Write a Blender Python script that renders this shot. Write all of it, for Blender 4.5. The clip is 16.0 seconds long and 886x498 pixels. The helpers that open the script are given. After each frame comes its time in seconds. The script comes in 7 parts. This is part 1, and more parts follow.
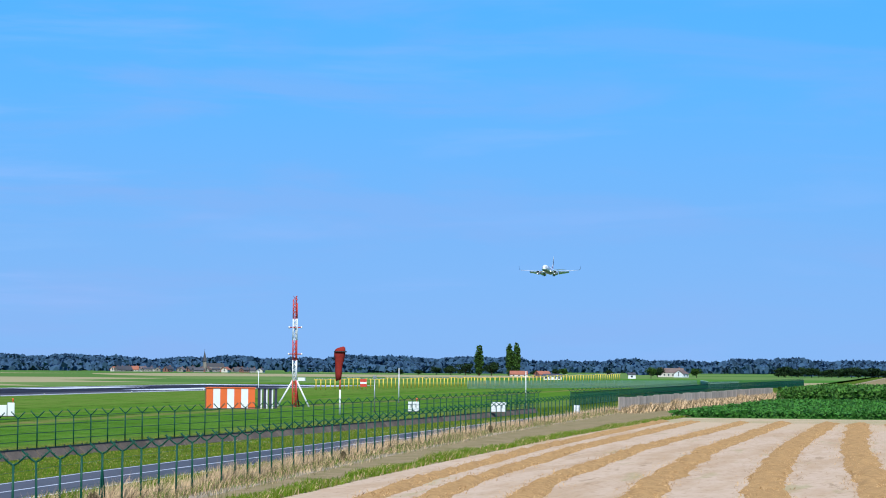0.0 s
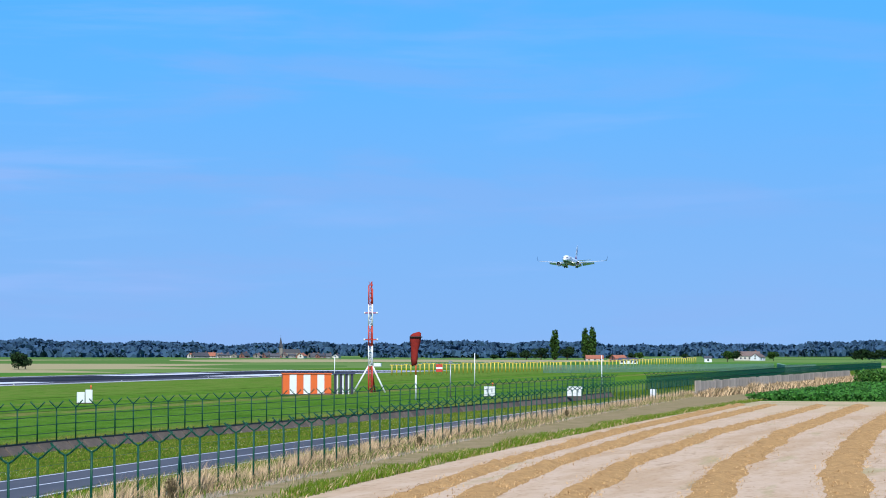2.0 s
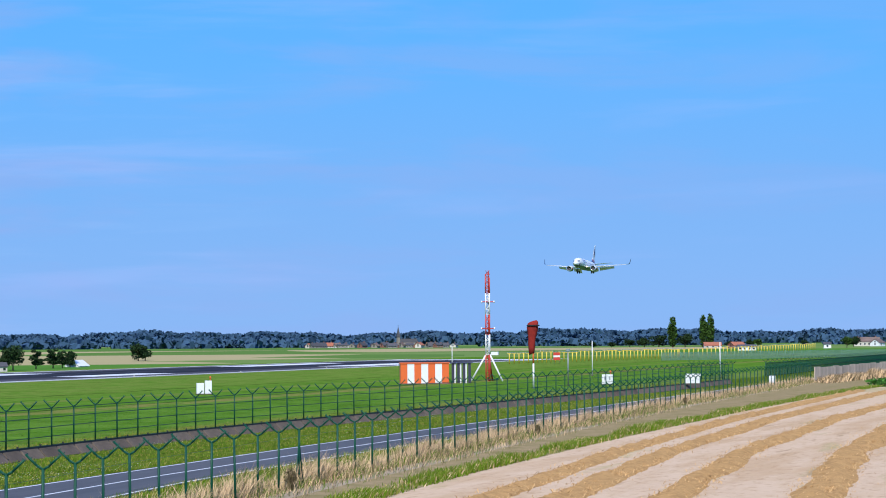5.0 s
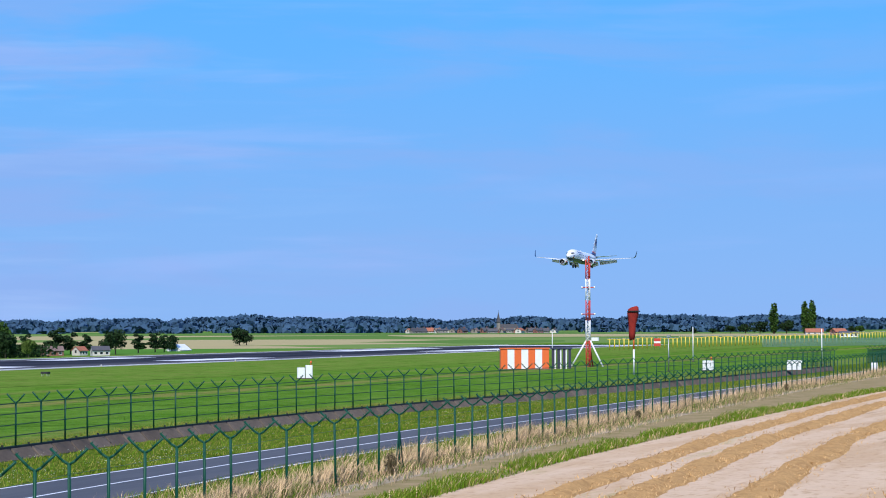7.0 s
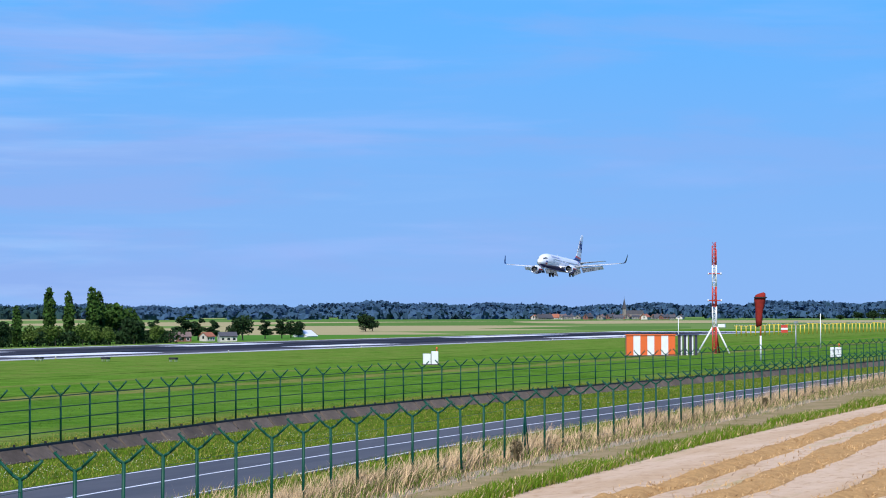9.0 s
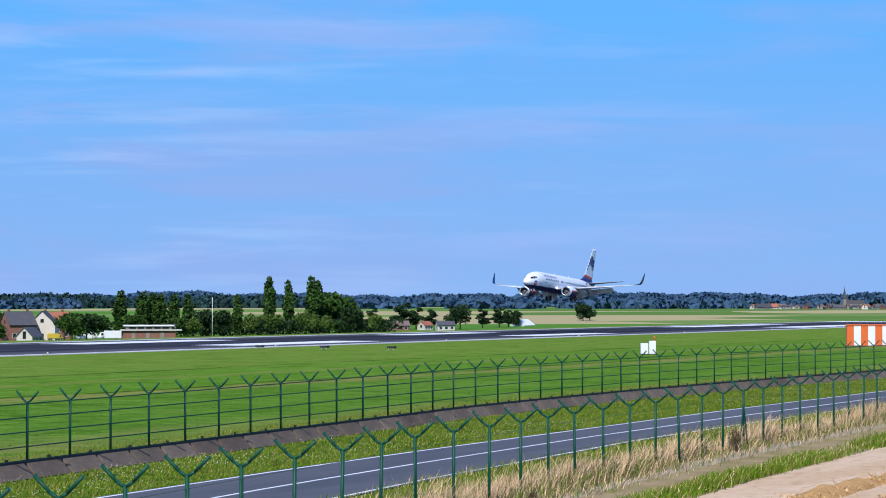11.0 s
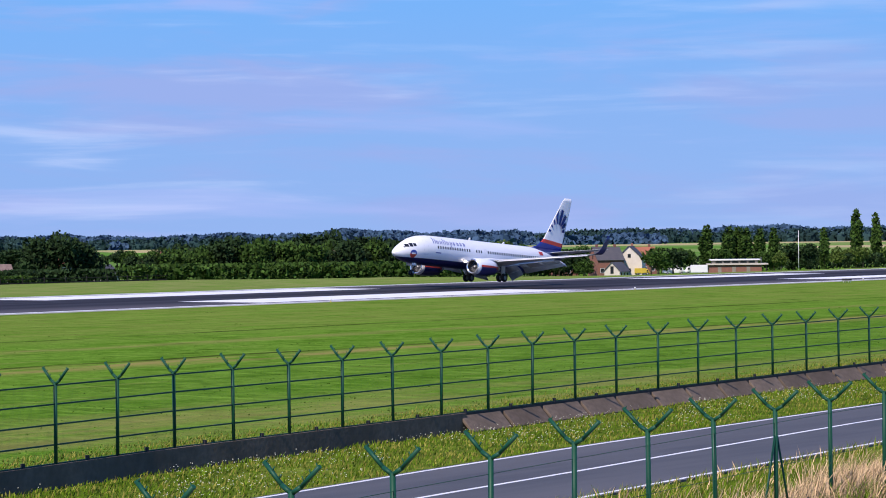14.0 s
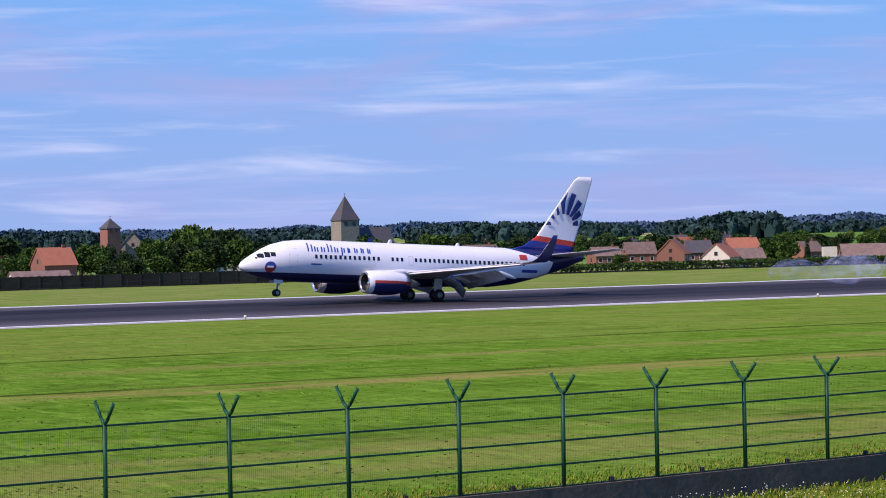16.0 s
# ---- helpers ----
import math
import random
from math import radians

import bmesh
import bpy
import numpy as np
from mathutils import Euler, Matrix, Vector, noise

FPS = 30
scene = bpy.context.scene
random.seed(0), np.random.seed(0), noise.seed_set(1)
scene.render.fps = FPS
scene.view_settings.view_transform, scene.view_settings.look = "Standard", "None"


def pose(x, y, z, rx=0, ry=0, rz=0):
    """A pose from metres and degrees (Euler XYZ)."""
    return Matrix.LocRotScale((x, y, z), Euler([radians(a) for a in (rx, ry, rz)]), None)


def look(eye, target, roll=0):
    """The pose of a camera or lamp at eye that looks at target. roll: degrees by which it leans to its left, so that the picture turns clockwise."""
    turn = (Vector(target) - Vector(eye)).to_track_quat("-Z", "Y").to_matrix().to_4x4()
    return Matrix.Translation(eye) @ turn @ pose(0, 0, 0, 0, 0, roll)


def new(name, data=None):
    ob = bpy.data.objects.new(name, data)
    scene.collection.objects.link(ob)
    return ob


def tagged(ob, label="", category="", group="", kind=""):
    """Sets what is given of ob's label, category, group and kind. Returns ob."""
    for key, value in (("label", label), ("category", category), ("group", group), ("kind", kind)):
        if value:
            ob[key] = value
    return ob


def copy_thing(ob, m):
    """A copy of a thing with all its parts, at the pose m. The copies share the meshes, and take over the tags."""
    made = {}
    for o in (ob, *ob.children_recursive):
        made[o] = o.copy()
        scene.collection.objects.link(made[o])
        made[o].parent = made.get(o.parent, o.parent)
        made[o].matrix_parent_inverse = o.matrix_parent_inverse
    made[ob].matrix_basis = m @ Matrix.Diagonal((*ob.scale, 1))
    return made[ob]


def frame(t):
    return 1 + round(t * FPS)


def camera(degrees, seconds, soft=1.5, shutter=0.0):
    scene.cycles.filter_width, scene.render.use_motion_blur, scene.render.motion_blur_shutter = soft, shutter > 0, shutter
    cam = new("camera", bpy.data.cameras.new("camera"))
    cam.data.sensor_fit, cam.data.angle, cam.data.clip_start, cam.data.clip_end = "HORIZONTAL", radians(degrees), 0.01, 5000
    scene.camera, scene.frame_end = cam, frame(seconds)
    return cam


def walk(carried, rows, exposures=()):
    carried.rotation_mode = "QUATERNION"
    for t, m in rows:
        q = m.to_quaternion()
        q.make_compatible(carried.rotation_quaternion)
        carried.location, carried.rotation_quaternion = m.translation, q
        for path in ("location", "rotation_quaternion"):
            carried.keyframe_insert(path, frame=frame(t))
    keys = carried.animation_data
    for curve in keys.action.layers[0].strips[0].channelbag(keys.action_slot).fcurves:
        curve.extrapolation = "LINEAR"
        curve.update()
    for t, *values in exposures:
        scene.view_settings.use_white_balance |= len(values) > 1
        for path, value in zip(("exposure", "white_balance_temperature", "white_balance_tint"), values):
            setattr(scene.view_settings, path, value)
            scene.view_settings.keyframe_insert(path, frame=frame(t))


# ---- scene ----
EYE = (0.0, 0.0, 6.8)
cam = camera(20.206, 16.0, soft=1.0)
# seconds, yaw to the left of the runway's line, pitch, lean to the right
VIEW = [
    (0.0, 10.983, 2.689, -0.453),
    (0.5, 11.340, 2.548, -0.348),
    (1.0, 11.471, 2.414, -0.346),
    (1.5, 11.967, 2.278, -0.099),
    (2.0, 12.707, 2.333, -0.103),
    (2.5, 13.067, 2.239, 0.078),
    (3.0, 13.496, 2.265, 0.219),
    (5.5, 16.031, 2.011, 0.408),
    (6.0, 16.709, 1.966, 0.409),
    (6.5, 17.149, 1.881, 0.261),
    (7.0, 17.704, 1.753, 0.177),
    (7.5, 18.385, 1.834, 0.173),
    (8.0, 19.052, 1.716, 0.235),
    (10.5, 24.045, 1.244, -0.089),
    (11.0, 25.605, 1.204, 0.041),
    (11.5, 27.203, 0.882, 0.364),
    (12.0, 28.821, 0.493, 0.347),
    (12.5, 30.950, 0.068, 0.320),
    (13.0, 32.989, -0.059, -0.002),
    (13.5, 35.950, -0.160, 0.505),
    (14.0, 39.044, -0.235, 0.643),
    (14.5, 42.838, -0.377, 0.628),
    (15.0, 48.251, -0.150, 0.833),
    (15.5, 53.374, -0.298, 1.017),
    (16.0, 59.832, -0.407, 1.161),
]


def aim(yaw, pitch, lean):
    y, p = radians(yaw), radians(pitch)
    way = Vector((-math.sin(y) * math.cos(p), math.cos(y) * math.cos(p), math.sin(p)))
    return look(EYE, Vector(EYE) + way * 100, -lean)


walk(cam, [(t, aim(yaw, pitch, lean)) for t, yaw, pitch, lean in VIEW],
     [(0.0, 0.40, 6150.0, 3.0), (7.0, 0.38, 6300.0, 9.0), (12.0, 0.38, 6350.0, 9.0), (14.0, 0.40, 6900.0, 20.0), (16.0, 0.41, 7300.0, 27.0)])

# ---- sky and sun ----
SUN_AZ, SUN_EL = 189.0, 46.0     # azimuth to the left of +y
world = bpy.data.worlds.new("sky")
scene.world = world
world.use_nodes = True


def sky():
    nt = world.node_tree
    nt.nodes.clear()
    N, L = nt.nodes.new, nt.links.new
    out, bg = N("ShaderNodeOutputWorld"), N("ShaderNodeBackground")
    sk = N("ShaderNodeTexSky")
    sk.sky_type, sk.sun_disc = "NISHITA", False
    sk.sun_elevation, sk.sun_rotation = radians(SUN_EL), radians(-SUN_AZ)
    sk.air_density, sk.dust_density, sk.ozone_density = 1.0, 0.15, 3.0
    co = N("ShaderNodeTexCoord")
    sep = N("ShaderNodeSeparateXYZ")
    L(co.outputs["Generated"], sep.inputs[0])
    # clear-sky gradient: pale violet-blue low down, strong blue higher up
    ramp = N("ShaderNodeValToRGB")
    e = ramp.color_ramp.elements
    e[0].position, e[0].color = 0.0, (0.215, 0.435, 0.890, 1)
    e[1].position, e[1].color = 0.60, (0.050, 0.200, 0.74, 1)
    for p, c in ((0.05, (0.180, 0.425, 0.900, 1)), (0.11, (0.115, 0.435, 0.97, 1)), (0.18, (0.070, 0.420, 1.0, 1)), (0.35, (0.060, 0.27, 0.90, 1))):
        k = e.new(p)
        k.color = c
    L(sep.outputs[2], ramp.inputs[0])
    tint = N("ShaderNodeMix")
    tint.data_type, tint.blend_type = "RGBA", "MIX"
    tint.inputs[0].default_value = 0.93
    gain = N("ShaderNodeVectorMath")
    gain.operation = "SCALE"
    gain.inputs["Scale"].default_value = 9.2
    L(ramp.outputs[0], gain.inputs[0])
    L(sk.outputs[0], tint.inputs[6])
    L(gain.outputs[0], tint.inputs[7])
    # thin cloud, on a flat layer high above: long streaks near the horizon
    az = N("ShaderNodeMath")
    az.operation = "ARCTAN2"
    neg = N("ShaderNodeMath")
    neg.operation = "MULTIPLY"
    neg.inputs[1].default_value = -1
    L(sep.outputs[0], neg.inputs[0])
    L(neg.outputs[0], az.inputs[0])
    L(sep.outputs[1], az.inputs[1])
    last = tint.outputs[2]
    low = N("ShaderNodeMapRange")      # cloud only in the lower sky, thicker towards the far left
    low.inputs[1].default_value, low.inputs[2].default_value = 0.30, 0.10
    L(sep.outputs[2], low.inputs[0])
    for seed, sx, sz, lo, hi, most, a0, a1, least, colour in ((3.0, 7.0, 40.0, 0.45, 0.66, 0.80, 0.15, 0.75, 0.30, (2.8, 4.0, 7.7, 1)), (9.5, 8.0, 95.0, 0.50, 0.80, 0.72, 0.30, 0.95, 0.0, (5.6, 7.0, 9.8, 1)),
                                                              (17.3, 6.0, 60.0, 0.52, 0.72, 0.45, 0.10, 0.85, 0.30, (3.8, 4.9, 8.9, 1))):
        left = N("ShaderNodeMapRange")
        left.inputs[1].default_value, left.inputs[2].default_value = a0, a1
        left.inputs[3].default_value, left.inputs[4].default_value = least, 1.0
        L(az.outputs[0], left.inputs[0])
        comb = N("ShaderNodeCombineXYZ")
        for i, (src, k) in enumerate(((az.outputs[0], sx), (sep.outputs[2], sz))):
            m = N("ShaderNodeMath")
            m.operation = "MULTIPLY"
            m.inputs[1].default_value = k
            L(src, m.inputs[0])
            L(m.outputs[0], comb.inputs[i])
        comb.inputs[2].default_value = seed
        no = N("ShaderNodeTexNoise")
        no.inputs["Scale"].default_value, no.inputs["Detail"].default_value, no.inputs["Roughness"].default_value = 1.0, 5.0, 0.55
        no.inputs["Distortion"].default_value = 0.35
        L(comb.outputs[0], no.inputs["Vector"])
        mr = N("ShaderNodeMapRange")
        mr.interpolation_type = "SMOOTHSTEP"
        mr.inputs[1].default_value, mr.inputs[2].default_value, mr.inputs[4].default_value = lo, hi, most
        L(no.outputs[0], mr.inputs[0])
        f1 = N("ShaderNodeMath")
        f1.operation = "MULTIPLY"
        L(mr.outputs[0], f1.inputs[0])
        L(low.outputs[0], f1.inputs[1])
        f2 = N("ShaderNodeMath")
        f2.operation = "MULTIPLY"
        L(f1.outputs[0], f2.inputs[0])
        L(left.outputs[0], f2.inputs[1])
        mx = N("ShaderNodeMix")
        mx.data_type = "RGBA"
        L(f2.outputs[0], mx.inputs[0])
        L(last, mx.inputs[6])
        mx.inputs[7].default_value = colour
        last = mx.outputs[2]
    L(last, bg.inputs[0])
    bg.inputs[1].default_value = 0.085
    L(bg.outputs[0], out.inputs[0])


sky()
sun = new("sun", bpy.data.lights.new("sun", "SUN"))
sun.data.energy, sun.data.angle, sun.data.color = 3.9, radians(0.53), (1.0, 0.95, 0.87)
_a, _e = radians(SUN_AZ), radians(SUN_EL)
sun.matrix_world = look(Vector((-math.sin(_a) * math.cos(_e), math.cos(_a) * math.cos(_e), math.sin(_e))) * 300, (0, 0, 0))

# ---- materials ----


def material(name, colour, rough=0.7, metal=0.0, other=None, scale=1.0, amount=0.5, fine=None, bump=0.0, bump_scale=None, stretch=(1, 1, 1), island=0.0, spec=0.5, rand=0.0):
    """A surface with two scales of mottling, a little relief and, if asked, its own shade for every island or object."""
    m = bpy.data.materials.new(name)
    m.use_nodes = True
    nt = m.node_tree
    N, L = nt.nodes.new, nt.links.new
    b = nt.nodes["Principled BSDF"]
    b.inputs["Roughness"].default_value, b.inputs["Metallic"].default_value = rough, metal
    b.inputs["Specular IOR Level"].default_value = spec
    co = N("ShaderNodeTexCoord")
    mp = N("ShaderNodeMapping")
    mp.inputs["Scale"].default_value = stretch
    L(co.outputs["Object"], mp.inputs[0])
    last = None
    base = N("ShaderNodeRGB")
    base.outputs[0].default_value = (*colour, 1)
    last = base.outputs[0]
    if other:
        for sc, am in ((scale, amount), (scale * 7.3, amount * 0.7)):
            no = N("ShaderNodeTexNoise")
            no.inputs["Scale"].default_value, no.inputs["Detail"].default_value = sc, 4
            L(mp.outputs[0], no.inputs["Vector"])
            mr = N("ShaderNodeMapRange")
            mr.inputs[1].default_value, mr.inputs[2].default_value, mr.inputs[4].default_value = 0.40, 0.66, am
            L(no.outputs[0], mr.inputs[0])
            mx = N("ShaderNodeMix")
            mx.data_type = "RGBA"
            L(mr.outputs[0], mx.inputs[0])
            L(last, mx.inputs[6])
            mx.inputs[7].default_value = (*other, 1)
            last = mx.outputs[2]
    if island or rand:
        src = N("ShaderNodeNewGeometry").outputs["Random Per Island"] if island else N("ShaderNodeObjectInfo").outputs["Random"]
        mr = N("ShaderNodeMapRange")
        k = island or rand
        mr.inputs[3].default_value, mr.inputs[4].default_value = 1 - k, 1 + k
        L(src, mr.inputs[0])
        hs = N("ShaderNodeVectorMath")
        hs.operation = "SCALE"
        L(last, hs.inputs[0])
        L(mr.outputs[0], hs.inputs["Scale"])
        last = hs.outputs[0]
    L(last, b.inputs["Base Color"])
    if bump:
        no = N("ShaderNodeTexNoise")
        no.inputs["Scale"].default_value, no.inputs["Detail"].default_value = bump_scale or scale * 8, 5
        L(mp.outputs[0], no.inputs["Vector"])
        bp = N("ShaderNodeBump")
        bp.inputs["Strength"].default_value, bp.inputs["Distance"].default_value = 1.0, bump
        L(no.outputs[0], bp.inputs["Height"])
        L(bp.outputs[0], b.inputs["Normal"])
    return m


def chain(m):
    """Tools to lay further coats over a material's colour."""
    nt = m.node_tree
    N, L = nt.nodes.new, nt.links.new
    b = nt.nodes["Principled BSDF"]
    co = N("ShaderNodeTexCoord")

    def speckle(scale, lo, hi, most, seed=0.0, detail=5, rough=0.6):
        mp = N("ShaderNodeMapping")
        mp.inputs["Scale"].default_value = scale
        mp.inputs["Location"].default_value = (seed, seed * 0.7, 0)
        L(co.outputs["Object"], mp.inputs[0])
        no = N("ShaderNodeTexNoise")
        no.inputs["Scale"].default_value, no.inputs["Detail"].default_value, no.inputs["Roughness"].default_value = 1.0, detail, rough
        L(mp.outputs[0], no.inputs["Vector"])
        mr = N("ShaderNodeMapRange")
        mr.inputs[1].default_value, mr.inputs[2].default_value, mr.inputs[4].default_value = lo, hi, most
        L(no.outputs[0], mr.inputs[0])
        return mr.outputs[0]

    def times(p, q):
        n = N("ShaderNodeMath")
        n.operation = "MULTIPLY"
        L(p, n.inputs[0])
        L(q, n.inputs[1])
        return n.outputs[0]

    def coat(mask, colour):
        mx = N("ShaderNodeMix")
        mx.data_type = "RGBA"
        L(mask, mx.inputs[0])
        L(b.inputs["Base Color"].links[0].from_socket, mx.inputs[6])
        mx.inputs[7].default_value = (*colour, 1)
        L(mx.outputs[2], b.inputs["Base Color"])

    def strip(axis, centre, half, soft, wander=0.0):
        """1 within a band about a line along the other axis, with wandering edges."""
        sep = N("ShaderNodeSeparateXYZ")
        L(co.outputs["Object"], sep.inputs[0])
        src = sep.outputs[axis]
        if wander:
            no = N("ShaderNodeTexNoise")
            no.inputs["Scale"].default_value, no.inputs["Detail"].default_value = 0.035, 4
            L(co.outputs["Object"], no.inputs["Vector"])
            wa = N("ShaderNodeMath")
            wa.operation = "MULTIPLY_ADD"
            wa.inputs[1].default_value = wander
            L(no.outputs[0], wa.inputs[0])
            L(src, wa.inputs[2])
            src = wa.outputs[0]
        d = N("ShaderNodeMath")
        d.operation = "SUBTRACT"
        d.inputs[1].default_value = centre + wander * 0.5
        L(src, d.inputs[0])
        ab = N("ShaderNodeMath")
        ab.operation = "ABSOLUTE"
        L(d.outputs[0], ab.inputs[0])
        mr = N("ShaderNodeMapRange")
        mr.inputs[1].default_value, mr.inputs[2].default_value, mr.inputs[3].default_value, mr.inputs[4].default_value = half, half + soft, 1.0, 0.0
        L(ab.outputs[0], mr.inputs[0])
        return mr.outputs[0]

    return speckle, times, coat, strip


def grass_material(name, dark, light, dry, tracks=()):
    """Mown grass: broad patches, clumps, dry tufts, furrows and dry tracks along the runway."""
    m = material(name, dark, 1.0, other=light, scale=0.10, amount=0.55, bump=0.16, bump_scale=1.9, spec=0.0)
    speckle, times, coat, strip = chain(m)
    deep = tuple(c * 0.42 for c in dark)
    coat(speckle((0.9, 0.45, 1), 0.50, 0.68, 0.70, 3), light)
    coat(speckle((0.30, 0.16, 1), 0.58, 0.74, 0.28, 11), dry)
    coat(speckle((1.5, 0.7, 1), 0.54, 0.70, 0.60, 23), deep)
    coat(speckle((3.4, 2.2, 1), 0.52, 0.70, 0.60, 31), deep)
    coat(speckle((2.6, 1.7, 1), 0.57, 0.72, 0.55, 43), tuple(min(1, c * 1.5) for c in light))
    coat(speckle((0.10, 0.035, 1), 0.50, 0.66, 0.35, 57), light)
    coat(speckle((0.55, 0.07, 1), 0.56, 0.66, 0.55, 71), tuple(c * 0.55 for c in dark))
    coat(speckle((0.42, 0.05, 1), 0.59, 0.70, 0.45, 83), dry)
    coat(times(speckle((0.16, 0.10, 1), 0.58, 0.66, 1.0, 97), speckle((1.9, 0.9, 1), 0.42, 0.56, 0.75, 101)), tuple(c * 0.40 for c in dark))
    coat(speckle((0.28, 1.0, 1), 0.53, 0.66, 0.50, 111), tuple(c * 0.5 for c in dark))
    coat(speckle((0.22, 0.75, 1), 0.54, 0.68, 0.50, 127), tuple(min(1, c * 1.45) for c in light))
    for x, half, soft, colour, most in tracks:
        coat(times(strip(0, x, half, soft, 5.0), speckle((0.5, 0.10, 1), 0.36, 0.58, most, x)), colour)
    return m


def stubble_material():
    """Cut corn field: ragged straw swaths between paler bare tracks, running along y, and a headland across the end."""
    m = material("stubble", (0.56, 0.40, 0.26), 1.0, other=(0.62, 0.46, 0.31), scale=0.5, amount=0.6, bump=0.16, bump_scale=2.2, stretch=(1, 0.5, 1), spec=0.0)
    speckle, times, coat, strip = chain(m)
    coat(speckle((0.35, 0.05, 1), 0.46, 0.62, 0.6, 5), (0.47, 0.31, 0.17))
    coat(speckle((2.3, 1.0, 1), 0.54, 0.70, 0.55, 9), (0.36, 0.22, 0.11))
    coat(speckle((0.6, 0.05, 1), 0.63, 0.68, 0.55, 19), (0.30, 0.20, 0.10))
    coat(speckle((0.45, 0.06, 1), 0.60, 0.70, 0.45, 29), (0.30, 0.29, 0.10))
    coat(times(strip(1, 300, 26, 16, 14.0), speckle((0.10, 0.5, 1), 0.30, 0.55, 0.9, 37)), (0.56, 0.41, 0.25))
    coat(times(strip(1, 308, 9, 8, 14.0), speckle((0.10, 0.8, 1), 0.44, 0.60, 0.7, 41)), (0.26, 0.27, 0.09))
    return m


def fields_material():
    """Far farmland: a patchwork of green crops, cut corn and pasture."""
    m = material("far_fields", (0.085, 0.17, 0.035), 0.95, other=(0.13, 0.20, 0.06), scale=0.01, amount=0.6, spec=0.0)
    nt = m.node_tree
    N, L = nt.nodes.new, nt.links.new
    b = nt.nodes["Principled BSDF"]
    last = b.inputs["Base Color"].links[0].from_socket
    co = N("ShaderNodeTexCoord")
    mp = N("ShaderNodeMapping")
    mp.inputs["Scale"].default_value = (0.0045, 0.0022, 1)
    mp.inputs["Rotation"].default_value = (0, 0, 0.5)
    L(co.outputs["Object"], mp.inputs[0])
    vo = N("ShaderNodeTexVoronoi")
    vo.inputs["Scale"].default_value = 1.0
    L(mp.outputs[0], vo.inputs["Vector"])
    ra = N("ShaderNodeValToRGB")
    ra.color_ramp.interpolation = "CONSTANT"
    e = ra.color_ramp.elements
    e[0].position, e[0].color = 0.0, (0.075, 0.20, 0.03, 1)
    e[1].position, e[1].color = 0.75, (0.46, 0.36, 0.20, 1)
    for p, c in ((0.3, (0.10, 0.19, 0.045, 1)), (0.55, (0.16, 0.24, 0.07, 1))):
        k = e.new(p)
        k.color = c
    sp = N("ShaderNodeSeparateColor")
    L(vo.outputs["Color"], sp.inputs[0])
    L(sp.outputs[0], ra.inputs[0])
    mx = N("ShaderNodeMix")
    mx.data_type = "RGBA"
    mx.inputs[0].default_value = 0.75
    L(last, mx.inputs[6])
    L(ra.outputs[0], mx.inputs[7])
    L(mx.outputs[2], b.inputs["Base Color"])
    return m


def runway_material():
    """Grey concrete with black rubber laid along the touchdown line."""
    m = material("runway_surface", (0.095, 0.088, 0.098), 0.85, other=(0.135, 0.125, 0.130), scale=0.05, amount=0.6, bump=0.01, bump_scale=4, stretch=(1, 0.15, 1), spec=0.08)
    nt = m.node_tree
    N, L = nt.nodes.new, nt.links.new
    b = nt.nodes["Principled BSDF"]
    last = b.inputs["Base Color"].links[0].from_socket
    co = N("ShaderNodeTexCoord")
    mp = N("ShaderNodeMapping")
    mp.inputs["Scale"].default_value = (0.16, 0.006, 1)
    L(co.outputs["Object"], mp.inputs[0])
    no = N("ShaderNodeTexNoise")
    no.inputs["Scale"].default_value, no.inputs["Detail"].default_value = 1.0, 5
    L(mp.outputs[0], no.inputs["Vector"])
    sep = N("ShaderNodeSeparateXYZ")
    L(co.outputs["Object"], sep.inputs[0])
    d = N("ShaderNodeMath")
    d.operation = "ABSOLUTE"
    L(sep.outputs[0], d.inputs[0])
    mr = N("ShaderNodeMapRange")      # strongest near the middle
    mr.inputs[1].default_value, mr.inputs[2].default_value, mr.inputs[3].default_value, mr.inputs[4].default_value = 13.0, 22.0, 1.0, 0.30
    L(d.outputs[0], mr.inputs[0])
    m2 = N("ShaderNodeMapRange")
    m2.inputs[1].default_value, m2.inputs[2].default_value, m2.inputs[3].default_value = 0.30, 0.60, 0.62
    L(no.outputs[0], m2.inputs[0])
    mu = N("ShaderNodeMath")
    mu.operation = "MULTIPLY"
    L(mr.outputs[0], mu.inputs[0])
    L(m2.outputs[0], mu.inputs[1])
    mx = N("ShaderNodeMix")
    mx.data_type = "RGBA"
    L(mu.outputs[0], mx.inputs[0])
    L(last, mx.inputs[6])
    mx.inputs[7].default_value = (0.014, 0.013, 0.017, 1)
    L(mx.outputs[2], b.inputs["Base Color"])
    return m


TRACKS = ((-282.0, 32.0, 12.0, (0.22, 0.225, 0.085), 0.75), (-160.0, 22.0, 16.0, (0.19, 0.21, 0.05), 0.50), (-100.5, 1.0, 2.6, (0.27, 0.205, 0.075), 0.70), (-103.5, 0.3, 0.5, (0.030, 0.048, 0.010), 0.95), (-131.0, 0.35, 0.5, (0.030, 0.050, 0.010), 0.95),
          (-66.0, 3.0, 6.0, (0.24, 0.205, 0.07), 0.50), (-118.0, 0.8, 2.0, (0.24, 0.20, 0.07), 0.5))
GRASS = grass_material("airfield_grass", (0.066, 0.168, 0.013), (0.130, 0.240, 0.032), (0.23, 0.225, 0.070), TRACKS)
VERGE = grass_material("verge_grass", (0.060, 0.115, 0.010), (0.13, 0.17, 0.025), (0.24, 0.20, 0.07))
